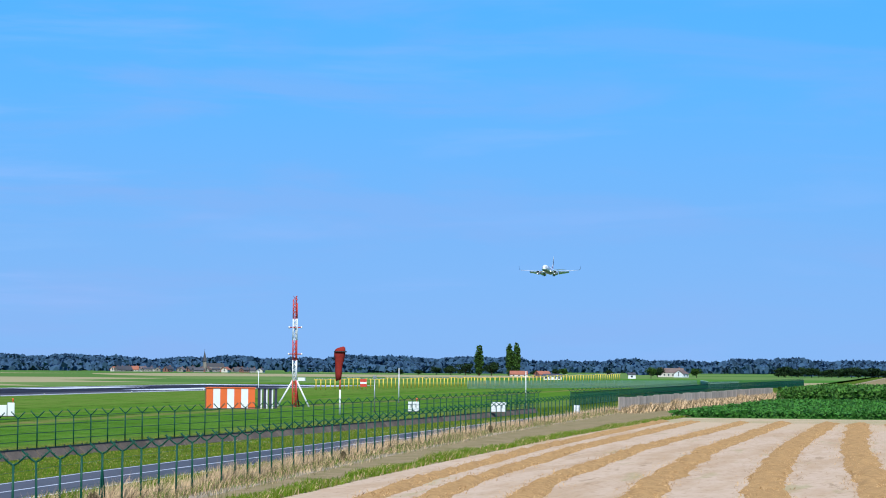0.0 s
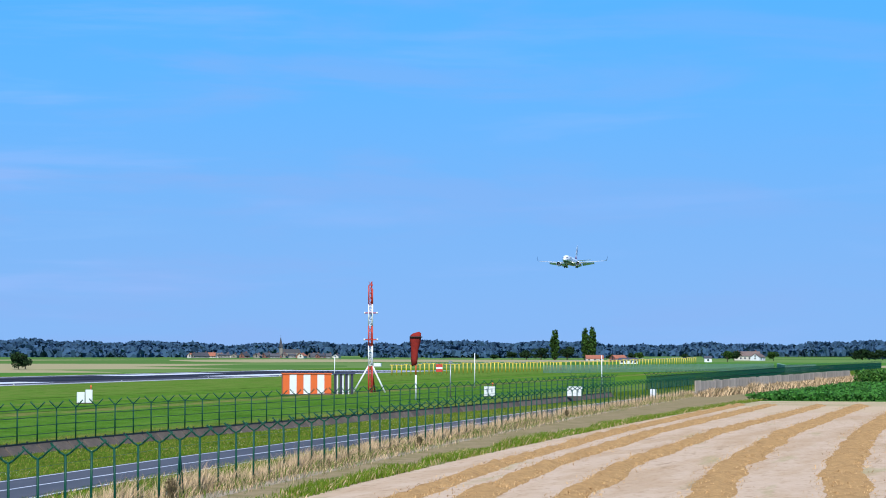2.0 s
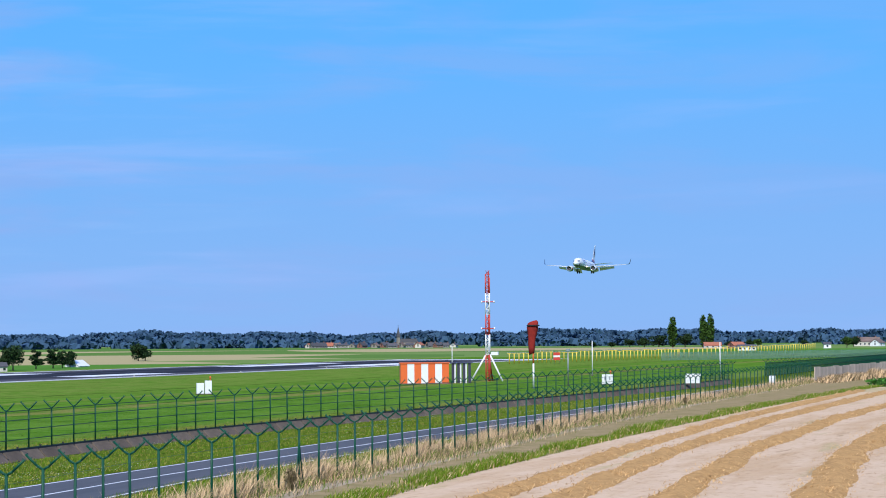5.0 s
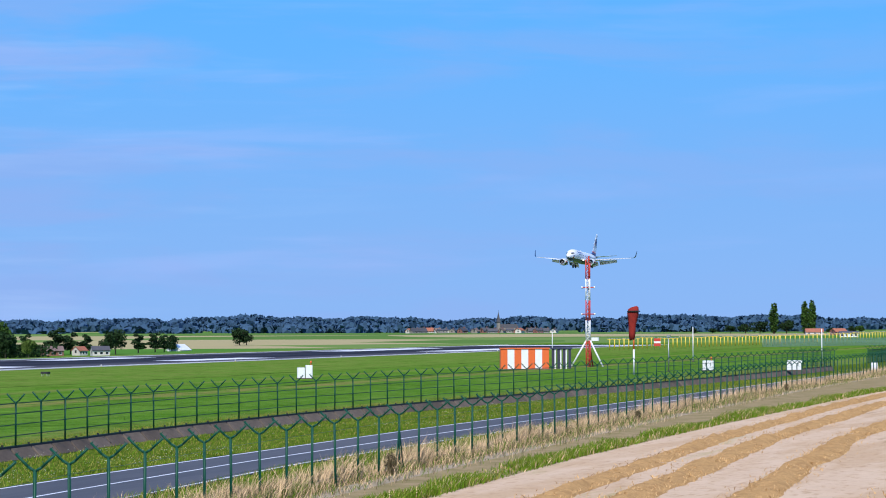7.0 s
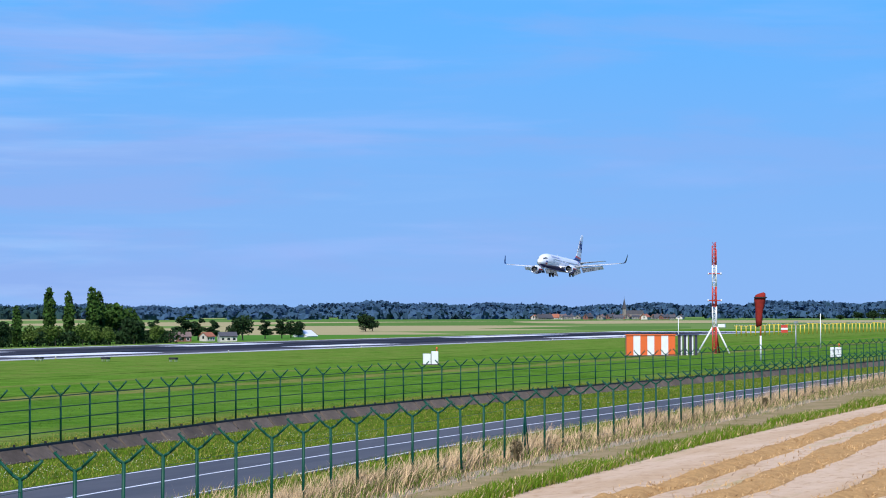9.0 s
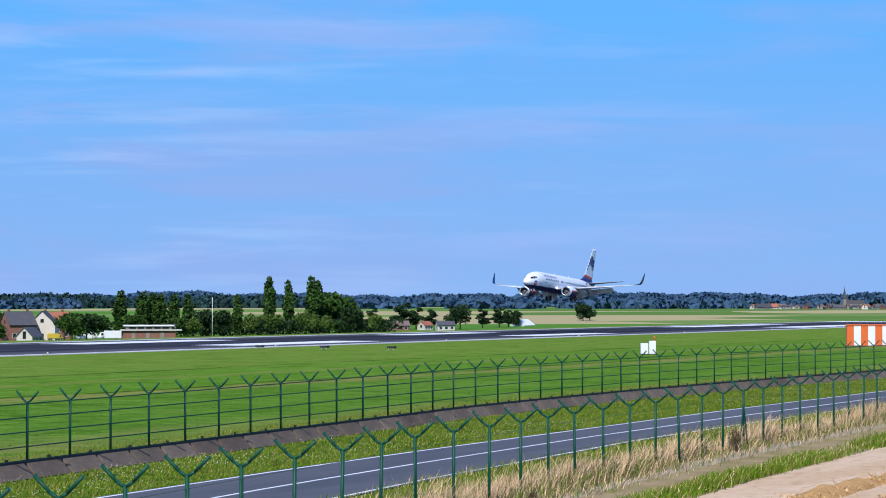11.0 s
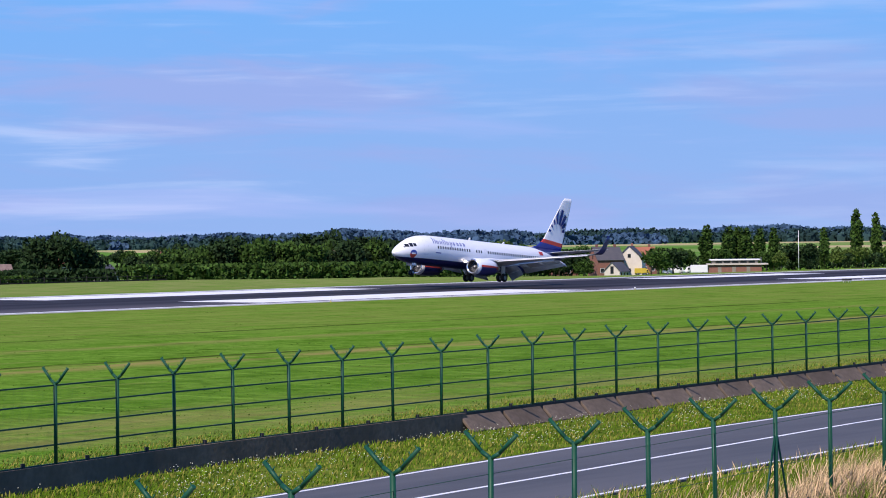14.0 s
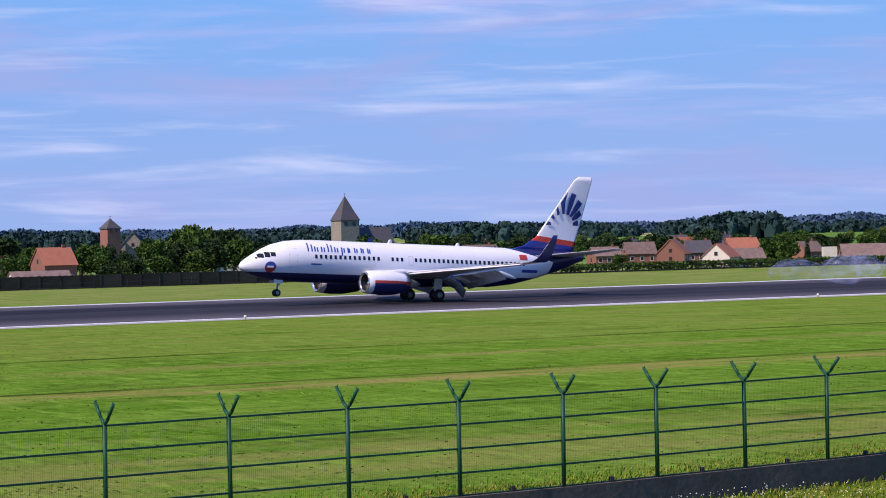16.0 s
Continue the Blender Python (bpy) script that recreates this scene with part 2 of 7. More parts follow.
EARTH = material("dry_earth", (0.34, 0.25, 0.14), 1.0, other=(0.20, 0.17, 0.065), scale=0.5, amount=0.7, bump=0.06, spec=0.0)
PATH = material("dusty_path", (0.40, 0.32, 0.23), 1.0, other=(0.25, 0.21, 0.12), scale=0.4, amount=0.7, bump=0.04, spec=0.0)
STUBBLE = stubble_material()
FIELDS = fields_material()
RUNWAY = runway_material()
PAINT = material("white_marking", (0.76, 0.76, 0.75), 0.7, other=(0.55, 0.55, 0.54), scale=0.35, amount=0.4, stretch=(1, 0.2, 1))
SHOULDER = material("pale_concrete_shoulder", (0.42, 0.40, 0.36), 0.85, other=(0.28, 0.28, 0.24), scale=0.15, amount=0.6, stretch=(1, 0.2, 1), bump=0.01)
ASPHALT = material("road_asphalt", (0.070, 0.074, 0.082), 0.8, other=(0.105, 0.105, 0.11), scale=0.2, amount=0.7, stretch=(1, 0.12, 1), bump=0.008, bump_scale=20, spec=0.12)
CONCRETE = material("weathered_concrete", (0.150, 0.115, 0.090), 0.95, other=(0.085, 0.068, 0.052), scale=0.7, amount=0.7, bump=0.015, rand=0.22, spec=0.1)
GREEN_STEEL = material("green_coated_steel", (0.004, 0.068, 0.035), 0.5, other=(0.004, 0.048, 0.027), scale=1.5, amount=0.5, spec=0.25)
STRAW = material("straw", (0.52, 0.33, 0.15), 1.0, island=0.28, spec=0.0)
SWATH = material("straw_ridge", (0.52, 0.31, 0.125), 1.0, other=(0.33, 0.19, 0.08), scale=1.6, amount=0.65, bump=0.08, bump_scale=7, spec=0.0)
DRY_GRASS = material("dry_grass_blades", (0.60, 0.42, 0.24), 1.0, island=0.35, spec=0.0)
TUFT = material("grass_tufts", (0.105, 0.205, 0.022), 1.0, island=0.30, spec=0.0)
YELLOWED = material("yellowed_blades", (0.22, 0.21, 0.045), 1.0, island=0.35, spec=0.0)
GREEN_BLADES = material("green_blades", (0.095, 0.165, 0.012), 1.0, island=0.40, spec=0.0)
BROWN_WEED = material("brown_weed_stems", (0.15, 0.115, 0.06), 0.95, island=0.4, spec=0.1)
FLOWER = material("white_flowers", (0.58, 0.58, 0.44), 0.9, island=0.15, spec=0.1)
LEAF = material("leaves", (0.036, 0.076, 0.014), 0.9, island=0.55, spec=0.1)
LEAF_LIGHT = material("light_leaves", (0.075, 0.120, 0.024), 0.9, island=0.45, spec=0.1)
LEAF_DARK = material("dark_leaves", (0.020, 0.042, 0.014), 0.9, island=0.5, spec=0.1)
BARK = material("bark", (0.11, 0.085, 0.06), 0.95, other=(0.06, 0.05, 0.04), scale=2, amount=0.6, bump=0.03)
CROP = material("beet_leaves", (0.045, 0.145, 0.018), 0.8, island=0.5, spec=0.25)
CORN = material("maize_leaves", (0.06, 0.15, 0.02), 0.8, island=0.5, spec=0.25)
# the blue haze of distance is painted into this base colour
FAR_WOOD_HAZED = material("far_woodland_hazed", (0.052, 0.100, 0.165), 1.0, other=(0.042, 0.084, 0.140), scale=0.02, amount=0.7, island=0.10, spec=0.0)
BRICK = material("red_brick", (0.25, 0.105, 0.075), 0.95, other=(0.17, 0.085, 0.065), scale=1.2, amount=0.6, bump=0.01, rand=0.15)
RENDERED = material("pale_render", (0.62, 0.57, 0.50), 0.9, other=(0.50, 0.45, 0.38), scale=0.7, amount=0.5, rand=0.12)
ROOF_RED = material("orange_roof_tiles", (0.38, 0.125, 0.065), 0.9, other=(0.24, 0.10, 0.065), scale=0.9, amount=0.6, rand=0.15)
ROOF_DARK = material("slate_roof", (0.055, 0.055, 0.064), 0.75, other=(0.088, 0.08, 0.08), scale=0.9, amount=0.6, rand=0.2)
ROOF_BROWN = material("brown_roof_tiles", (0.12, 0.078, 0.066), 0.85, other=(0.21, 0.15, 0.12), scale=0.9, amount=0.6, rand=0.2)
STONE = material("grey_limestone", (0.27, 0.24, 0.20), 0.9, other=(0.18, 0.16, 0.13), scale=0.8, amount=0.6, bump=0.02)
GLASS = material("window_glass", (0.02, 0.025, 0.03), 0.08)
WHITE = material("white_paint", (0.78, 0.78, 0.78), 0.5, other=(0.66, 0.66, 0.65), scale=0.8, amount=0.4)
ORANGE = material("signal_orange", (0.72, 0.13, 0.02), 0.5, other=(0.60, 0.12, 0.03), scale=0.8, amount=0.4)
RED = material("signal_red", (0.55, 0.045, 0.025), 0.5, other=(0.42, 0.05, 0.03), scale=1.0, amount=0.4)
YELLOW = material("signal_yellow", (0.70, 0.50, 0.04), 0.55, other=(0.52, 0.42, 0.08), scale=1.0, amount=0.4, rand=0.2)
NAVY = material("dark_blue_panel", (0.03, 0.03, 0.06), 0.5, other=(0.05, 0.04, 0.06), scale=1, amount=0.4)
STEEL = material("grey_steel", (0.40, 0.41, 0.42), 0.45, metal=0.6, other=(0.30, 0.30, 0.30), scale=2, amount=0.5)
DARK = material("black_rubber", (0.018, 0.018, 0.02), 0.8, other=(0.03, 0.03, 0.03), scale=3, amount=0.5)
TIMBER = material("bleached_boards", (0.60, 0.48, 0.34), 0.9, other=(0.36, 0.29, 0.21), scale=0.8, amount=0.6, stretch=(1, 1, 0.2), rand=0.2)
PALE_MESH = material("pale_green_mesh", (0.16, 0.30, 0.22), 0.6, other=(0.22, 0.34, 0.26), scale=0.4, amount=0.5)


# ---- building helpers ----


def ob_from(name, bm, mats, parent=None, label="", smooth=False):
    me = bpy.data.meshes.new(name)
    bm.normal_update()
    bm.to_mesh(me)
    bm.free()
    for m in (mats if isinstance(mats, (list, tuple)) else [mats]):
        me.materials.append(m)
    if smooth:
        me.polygons.foreach_set("use_smooth", [True] * len(me.polygons))
    ob = new(name, me)
    if parent:
        ob.parent = parent
    if label:
        ob["label"] = label
    return ob


def part(name, bm, mats, parent, label="", smooth=False):
    return ob_from(name, bm, mats, parent, label, smooth)


def thing(name, m, label, category, group="", kind=""):
    e = new(name)
    e.empty_display_size = 0.3
    e.matrix_world = m
    return tagged(e, label, category, group, kind)


def box(bm, x0, x1, y0, y1, z0, z1, mat=0, m=None):
    vs = [bm.verts.new((x, y, z)) for x in (x0, x1) for y in (y0, y1) for z in (z0, z1)]
    if m:
        for v in vs:
            v.co = m @ v.co
    for f in ((0, 1, 3, 2), (4, 6, 7, 5), (0, 4, 5, 1), (2, 3, 7, 6), (0, 2, 6, 4), (1, 5, 7, 3)):
        fc = bm.faces.new([vs[i] for i in f])
        fc.material_index = mat
    return vs


def rod(bm, a, b, r0, r1=None, n=8, mat=0, caps=True):
    """A round bar from a to b."""
    a, b = Vector(a), Vector(b)
    r1 = r0 if r1 is None else r1
    q = (b - a).to_track_quat("Z", "Y")
    rings = []
    for p, r in ((a, r0), (b, r1)):
        rings.append([bm.verts.new(p + q @ Vector((r * math.cos(2 * math.pi * i / n), r * math.sin(2 * math.pi * i / n), 0))) for i in range(n)])
    for i in range(n):
        f = bm.faces.new((rings[0][i], rings[0][(i + 1) % n], rings[1][(i + 1) % n], rings[1][i]))
        f.material_index = mat
        f.smooth = True
    if caps:
        for ring in (rings[0][::-1], rings[1]):
            bm.faces.new(ring).material_index = mat


def loft(bm, rings, mat=0, close=True, cap=True):
    """Skin a list of rings of points."""
    vs = [[bm.verts.new(p) for p in ring] for ring in rings]
    n = len(vs[0])
    out = []
    for a, b in zip(vs, vs[1:]):
        for i in range(n if close else n - 1):
            j = (i + 1) % n
            f = bm.faces.new((a[i], a[j], b[j], b[i]))
            f.material_index, f.smooth = mat, True
            out.append(f)
    if cap:
        for ring in (vs[0][::-1], vs[-1]):
            f = bm.faces.new(ring)
            f.material_index = mat
    return out


def mesh_of(name, verts, faces, mats, smooth=False, ids=None):
    me = bpy.data.meshes.new(name)
    me.from_pydata(verts, [], faces)
    for m in (mats if isinstance(mats, (list, tuple)) else [mats]):
        me.materials.append(m)
    if ids is not None:
        me.polygons.foreach_set("material_index", ids)
    if smooth:
        me.polygons.foreach_set("use_smooth", [True] * len(me.polygons))
    me.update()
    return me


def bearing(az, d):
    a = radians(az)
    return -d * math.sin(a), d * math.cos(a)


def stretch_at(az, d):
    if d > 1000 and az < 26:
        return float(np.interp(az, [3, 10, 20], [1.12, 1.18, 1.28]))
    return float(np.interp(az, [3, 30, 45, 55, 65, 75, 82], [1.25, 1.32, 1.337, 1.327, 1.288, 1.225, 1.178]))


def polar(az, d):
    """Plan bearings were drawn with a wider lens; this lays them out for the true one."""
    return bearing(0.8327 * az + 1.37, d * stretch_at(az, d))


def size_at(az, d):
    return 0.83 * stretch_at(az, d)


def lerp(table, y):
    ks = [k for k, _ in table]
    return float(np.interp(y, ks, [v for _, v in table]))


def ss(a, b, v):
    t = min(1, max(0, (v - a) / (b - a)))
    return t * t * (3 - 2 * t)

# ---- the lie of the land ----
RWY_X = -211.0
FAR_FENCE = [(-60, -46.0), (25, -54.1), (35, -54.8), (46, -56.2), (57.7, -58.3), (67, -59.3), (77, -60.4), (88, -61.8), (96, -62.6), (104, -63.4), (112, -64.3), (124, -65.6), (132, -66.4), (144, -67.8), (157, -68.5), (178, -69.0), (204, -68.5), (234, -66.8), (320, -63.6), (404, -62.3), (436, -61.1), (684, -59.2), (963, -47.3), (1200, -40.0)]
NEAR_FENCE = [(-60, -17.0), (20, -25.2), (32.4, -27.4), (39.3, -28.5), (45.8, -29.5), (52.4, -30.5), (59, -31.3), (66, -32.4), (74, -33.2), (82, -34.2), (90, -34.8), (103, -35.7), (112, -36.2), (122, -36.7), (170, -39.5), (240, -42.2), (360, -44.4), (565, -40.0), (1000, -30.0)]
ROAD_FAR = [(-60, -38.0), (30, -45.8), (53.7, -48.8), (60, -49.7), (70, -50.9), (79, -51.6), (94, -52.7), (110, -53.5), (121, -53.8), (162, -54.8), (205, -54.8), (400, -54.5), (1000, -44.0)]
ROAD_MID = [(-60, -33.6), (30, -41.6), (55, -44.6), (62, -45.3), (71, -46.4), (83, -47.8), (99, -49.1), (122, -50.4), (150, -51.0), (205, -51.2), (400, -51.0), (1000, -40.5)]
ROAD_NEAR = [(-60, -29.4), (30, -37.5), (59.5, -40.8), (67, -41.6), (75.5, -42.4), (91, -44.2), (122, -46.8), (150, -47.4), (205, -47.6), (400, -47.5), (1000, -37.0)]
FIELD_EDGE = [(-60, -12.0), (20, -21.2), (60, -26.3), (86, -28.9), (118, -30.8), (156, -31.9), (218, -32.7), (270, -32.4), (322, -30.9), (500, -26.0), (1000, -14.0)]


def dip(x, y):
    """The ground falls away beyond the runway, towards the village."""
    x0 = -250 - 66 * ss(390, 300, y)
    return -4.95 * ss(x0, x0 - 120, x) * (1 - ss(850, 1450, y)) * (1 - ss(-1400, -2700, x))


def column(y):
    f, n, r1, r3, e = (lerp(t, y) for t in (FAR_FENCE, NEAR_FENCE, ROAD_FAR, ROAD_NEAR, FIELD_EDGE))
    low = 1 - ss(440, 560, y)      # bank and ditch run out beyond the gate
    far = [(x, dip(x, y)) for x in (-4900, -3400, -2700, -2200, -1700, -1300, -1000, -800, -700, -640, -590, -550, -520, -490, -465, -440, -415, -395, -375, -355, -335, -316, -290, -250, -241)]
    mid = [(-181, 0), (-155, 0), (-130, 0), (-105, 0), (-82, 0), (f - 1.5, 0), (f - 0.02, 0), (f + 0.12, -0.72 * low), (f + 0.7, -0.70 * low), (r1 - 1.2, -0.55 * low), (r1 - 0.3, -0.48 * low), (r1 + 0.1, -0.52 * low),
           (r3 - 0.1, -0.52 * low), (r3 + 0.3, -0.48 * low), (r3 + 2.5, -0.3 * low), (n - 1.2, 0.05), (n, 0.2), (n + 0.6, 0.28), (n + 1.9, 0.30), (e - 0.9, 0.26), (e, 0.3)]
    right = [(x, 0.3) for x in (e + 3, e + 8, 2, 15, 40, 120, 500, 1500, 4900)]
    return far + mid + right


def build_ground():
    ys = list(range(-400, 0, 25)) + list(range(0, 450, 4)) + list(range(450, 1000, 15)) + list(range(1000, 1800, 100)) + list(range(1800, 4901, 310))
    cols = [column(y) for y in ys]
    w = len(cols[0])
    verts = [(x, y, z) for c, y in zip(cols, ys) for x, z in c]
    faces, ids = [], []
    for j in range(len(ys) - 1):
        for i in range(w - 1):
            a = j * w + i
            faces.append((a, a + 1, a + w + 1, a + w))
            y, x = ys[j], cols[j][i][0]
            k = i - 25
            if i < 14 or (ys[j] > 900 and x < -70):
                m = 5
            elif k < 6:
                m = 0
            elif k < 15:
                m = 1
            elif k < 17:
                m = 2
            elif k == 17:
                m = 3
            elif k < 20:
                m = 2
            else:
                m = 4 if y < 322 else 5
            ids.append(m)
    g = new("ground", mesh_of("ground", verts, faces, [GRASS, VERGE, EARTH, PATH, STUBBLE, FIELDS], True, ids))
    tagged(g, "open ground of mown grass, verges, stubble and far fields", "ground", kind="structure")


build_ground()


def ribbon(name, lo, hi, ys, z, thick, mat, label, category):
    """A flat strip between two lines given by functions of y, with thickness."""
    bm = bmesh.new()
    rows = []
    for y in ys:
        a, b = lo(y), hi(y)
        rows.append([bm.verts.new(p) for p in ((a, y, z - thick), (a, y, z), (b, y, z), (b, y, z - thick))])
    for p, q in zip(rows, rows[1:]):
        for i in range(3):
            bm.faces.new((p[i], p[i + 1], q[i + 1], q[i]))
    return tagged(ob_from(name, bm, mat), label, category, kind="structure")


def build_runway():
    bm = bmesh.new()
    ys = list(range(-1600, 821, 20))
    box(bm, -27.4, 27.4, ys[0], ys[-1], -0.2, 0.03)
    r = ob_from("runway", bm, RUNWAY)
    r.location = (RWY_X, 0, 0)
    tagged(r, "concrete runway blackened by tyre rubber", "runway", kind="structure")
    for s, x0, x1 in ((1, 27.4, 29.6), (-1, -29.6, -27.4)):
        ribbon("runway_shoulder", lambda y: RWY_X + x0, lambda y: RWY_X + x1, ys, 0.02, 0.2, SHOULDER, "pale concrete shoulder beside the runway", "shoulder")
    for x in (-26.7, 26.7):
        ribbon("runway_edge_line", lambda y: RWY_X + x - 0.65, lambda y: RWY_X + x + 0.65, ys, 0.036, 0.02, PAINT, "worn white line along the runway edge", "marking")
    # white touchdown blocks on each half
    WHITE_BLOCKS = ((199, 260, 11.0, 24.0), (330, 377, 9.5, 19.0), (445, 489, 9.5, 18.0), (610, 690, 9.0, 20.0))
    for y0, y1, a, b in WHITE_BLOCKS:
        for s in (1, -1):
            x0, x1 = sorted((RWY_X + s * a, RWY_X + s * b))
            ribbon("runway_marking", lambda y: x0, lambda y: x1, [y0, (y0 + y1) / 2, y1], 0.036, 0.02, PAINT, "worn white touchdown block painted on the runway", "marking")
    ribbon("runway_start_bar", lambda y: RWY_X - 26, lambda y: RWY_X + 26, [778, 790, 802], 0.036, 0.02, PAINT, "white bar across the start of the runway", "marking")


build_runway()


def build_road():
    ys = list(range(-60, 560, 4))
    z = -0.45
    ribbon("road", lambda y: lerp(ROAD_FAR, y), lambda y: lerp(ROAD_NEAR, y), ys, z, 0.2, ASPHALT, "grey asphalt service road between the two fences", "road")
    for name, t, off, w in (("road_edge_line", ROAD_FAR, 0.25, 0.09), ("road_edge_line", ROAD_NEAR, -0.25, 0.09), ("road_centre_line", ROAD_MID, 0, 0.09)):
        ribbon(name, lambda y: lerp(t, y) + off - w, lambda y: lerp(t, y) + off + w, ys, z + 0.006, 0.02, PAINT, "white painted line on the service road", "marking")


build_road()

# ---- fences ----
FIRST_POST = 57.7 - 3.285 * 17


def along(table, y0, y1, step):
    """Points every step metres along a line; step may be a table over y."""
    out, y = [], y0
    while y < y1:
        x = lerp(table, y)
        out.append((x, y))
        slope = (lerp(table, y + 1) - x)
        y += (step if isinstance(step, float) else lerp(step, y)) / math.hypot(1, slope)
    return out


BAYS = [(0, 3.42), (40, 3.3), (56, 3.12), (70, 3.3), (80, 3.6), (92, 3.85), (110, 3.95), (200, 4.1)]


def post_mesh(name, base, crotch, arm, rise, r):
    bm = bmesh.new()
    rod(bm, (0, 0, base), (0, 0, crotch + 0.02), r, n=8)
    for s in (-1, 1):
        rod(bm, (0, 0, crotch - 0.02), (s * arm * 0.35, 0, crotch + rise * 0.22), r * 0.8, n=6)
        rod(bm, (s * arm * 0.33, 0, crotch + rise * 0.20), (s * arm, 0, crotch + rise), r * 0.75, n=6)
        for k in (0.45, 0.7, 0.95):
            rod(bm, (s * arm * k, 0, crotch + rise * (k * 1.05 - 0.05)), (s * arm * k - s * 0.05, 0, crotch + rise * k + 0.07), 0.014, n=4)
    me = bpy.data.meshes.new(name)
    bm.normal_update()
    bm.to_mesh(me)
    bm.free()
    me.materials.append(GREEN_STEEL)
    return me


def panel_mesh(name, length, rails, z0, z1, wires, rail_r=0.022, wire_r=0.004):
    bm = bmesh.new()
    for z in rails:
        box(bm, -rail_r, rail_r, 0, length, z - rail_r, z + rail_r)
    for i in range(wires):
        y = (i + 0.5) * length / wires
        rod(bm, (0, y, z0), (0, y, z1), wire_r, n=3, caps=False)
    me = bpy.data.meshes.new(name)
    bm.normal_update()
    bm.to_mesh(me)
    bm.free()
    me.materials.append(GREEN_STEEL)
    return me


def put(name, me, parent, m, label=""):
    ob = new(name, me)
    ob.parent = parent
    ob.matrix_local = m
    if label:
        ob["label"] = label
    return ob


def build_far_fence():
    fence = thing("perimeter_fence", pose(0, 0, 0), "green steel mesh fence with forked posts on a concrete kerb", "fence")
    post = post_mesh("post", -0.05, 2.50, 0.56, 0.48, 0.058)
    peg = bmesh.new()
    box(peg, -0.05, 0.05, -0.05, 0.05, -0.05, 0.16)
    pm = bpy.data.meshes.new("peg")
    peg.to_mesh(pm)
    peg.free()
    pm.materials.append(DARK)
    panels = {}
    pts = along(FAR_FENCE, FIRST_POST, 402, BAYS)
    for i, (x, y) in enumerate(pts):
        put("post", post, fence, pose(x, y, 0, 0.4 * random.uniform(-1, 1), 0.5 * random.uniform(-1, 1), 0))
        if i + 1 < len(pts):
            x2, y2 = pts[i + 1]
            near = y < 150
            key = near
            if key not in panels:
                panels[key] = panel_mesh("mesh_panel", 1.0, (0.05, 0.63, 1.25, 1.87, 2.45), 0.05, 2.46, 60, 0.024, 0.0026 / (3.3 if near else 4.0))
            put("mesh_panel", panels[key], fence, pose(x, y, 0, 0, 0, -math.degrees(math.atan2(x2 - x, y2 - y))) @ Matrix.Diagonal((1, math.hypot(x2 - x, y2 - y), 1, 1)))
            put("peg", pm, fence, pose((x + x2) / 2, (y + y2) / 2, 0.02))
    # a gate opening, then the same fence goes on into the distance
    back = thing("perimeter_fence", pose(0, 0, 0), "distant run of green steel mesh fence beyond the gate", "fence")
    far = panel_mesh("mesh_panel", 5.4, (0.1, 1.2, 2.3), 0.05, 2.35, 30, 0.03, 0.012)
    for x, y in along(FAR_FENCE, 434, 980, 5.4):
        x2 = lerp(FAR_FENCE, y + 5.4)
        put("post", post, back, pose(x, y, 0))
        put("mesh_panel", far, back, pose(x, y, 0, 0, 0, -math.degrees(math.atan2(x2 - x, 5.4))))
    # solid-looking return leg at the gate
    leg = thing("perimeter_fence", pose(0, 0, 0), "short green mesh leg of fence beside the gate", "fence")
    for k in range(5):
        put("mesh_panel", panels[False], leg, pose(-62.3 - 1.9 * k, 404 + 1.2 * k, 0, 0, 0, 58) @ Matrix.Diagonal((1, 2.25, 1, 1)))
        put("post", post, leg, pose(-62.3 - 1.9 * k, 404 + 1.2 * k, 0))


build_far_fence()


def build_kerb():
    """A retaining wall under the fence: upright on the near stretch, sloping slabs further on."""
    wall = thing("retaining_wall", pose(0, 0, 0), "dark concrete retaining wall and sloping slabs under the fence", "wall", kind="structure")
    bm = bmesh.new()
    pts = along(FAR_FENCE, -20, 77.5, 3.2)
    for (x, y), (x2, y2) in zip(pts, pts[1:]):
        m = pose(x, y, 0, 0, 0, -math.degrees(math.atan2(x2 - x, y2 - y)))
        box(bm, -0.10, 0.14, 0, math.hypot(x2 - x, y2 - y), -0.95, 0.035, m=m)
    part("upright_wall", bm, CONCRETE, wall)
    sl = bmesh.new()
    a = math.atan2(0.66, 0.62)
    box(sl, 0.0, 0.93, 0.12, 3.08, -0.12, 0.0)
    bmesh.ops.bevel(sl, geom=sl.edges[:], offset=0.02, segments=1, affect="EDGES")
    me = bpy.data.meshes.new("slab")
    sl.normal_update()
    sl.to_mesh(me)
    sl.free()
    me.materials.append(CONCRETE)
    cap = bmesh.new()
    box(cap, -0.12, 0.06, 0, 3.2, -0.8, 0.03)
    cm = bpy.data.meshes.new("kerb_cap")
    cap.normal_update()
    cap.to_mesh(cm)
    cap.free()
    cm.materials.append(DARK)
    pts = along(FAR_FENCE, 75.0, 402, 3.2)
    for (x, y), (x2, y2) in zip(pts, pts[1:]):
        rz = -math.degrees(math.atan2(x2 - x, y2 - y))
        put("slab", me, wall, pose(x, y, 0.0, 0, 0, rz) @ pose(0, 0, 0, 0, math.degrees(a), 0))
        put("kerb_cap", cm, wall, pose(x, y, 0.0, 0, 0, rz))


build_kerb()


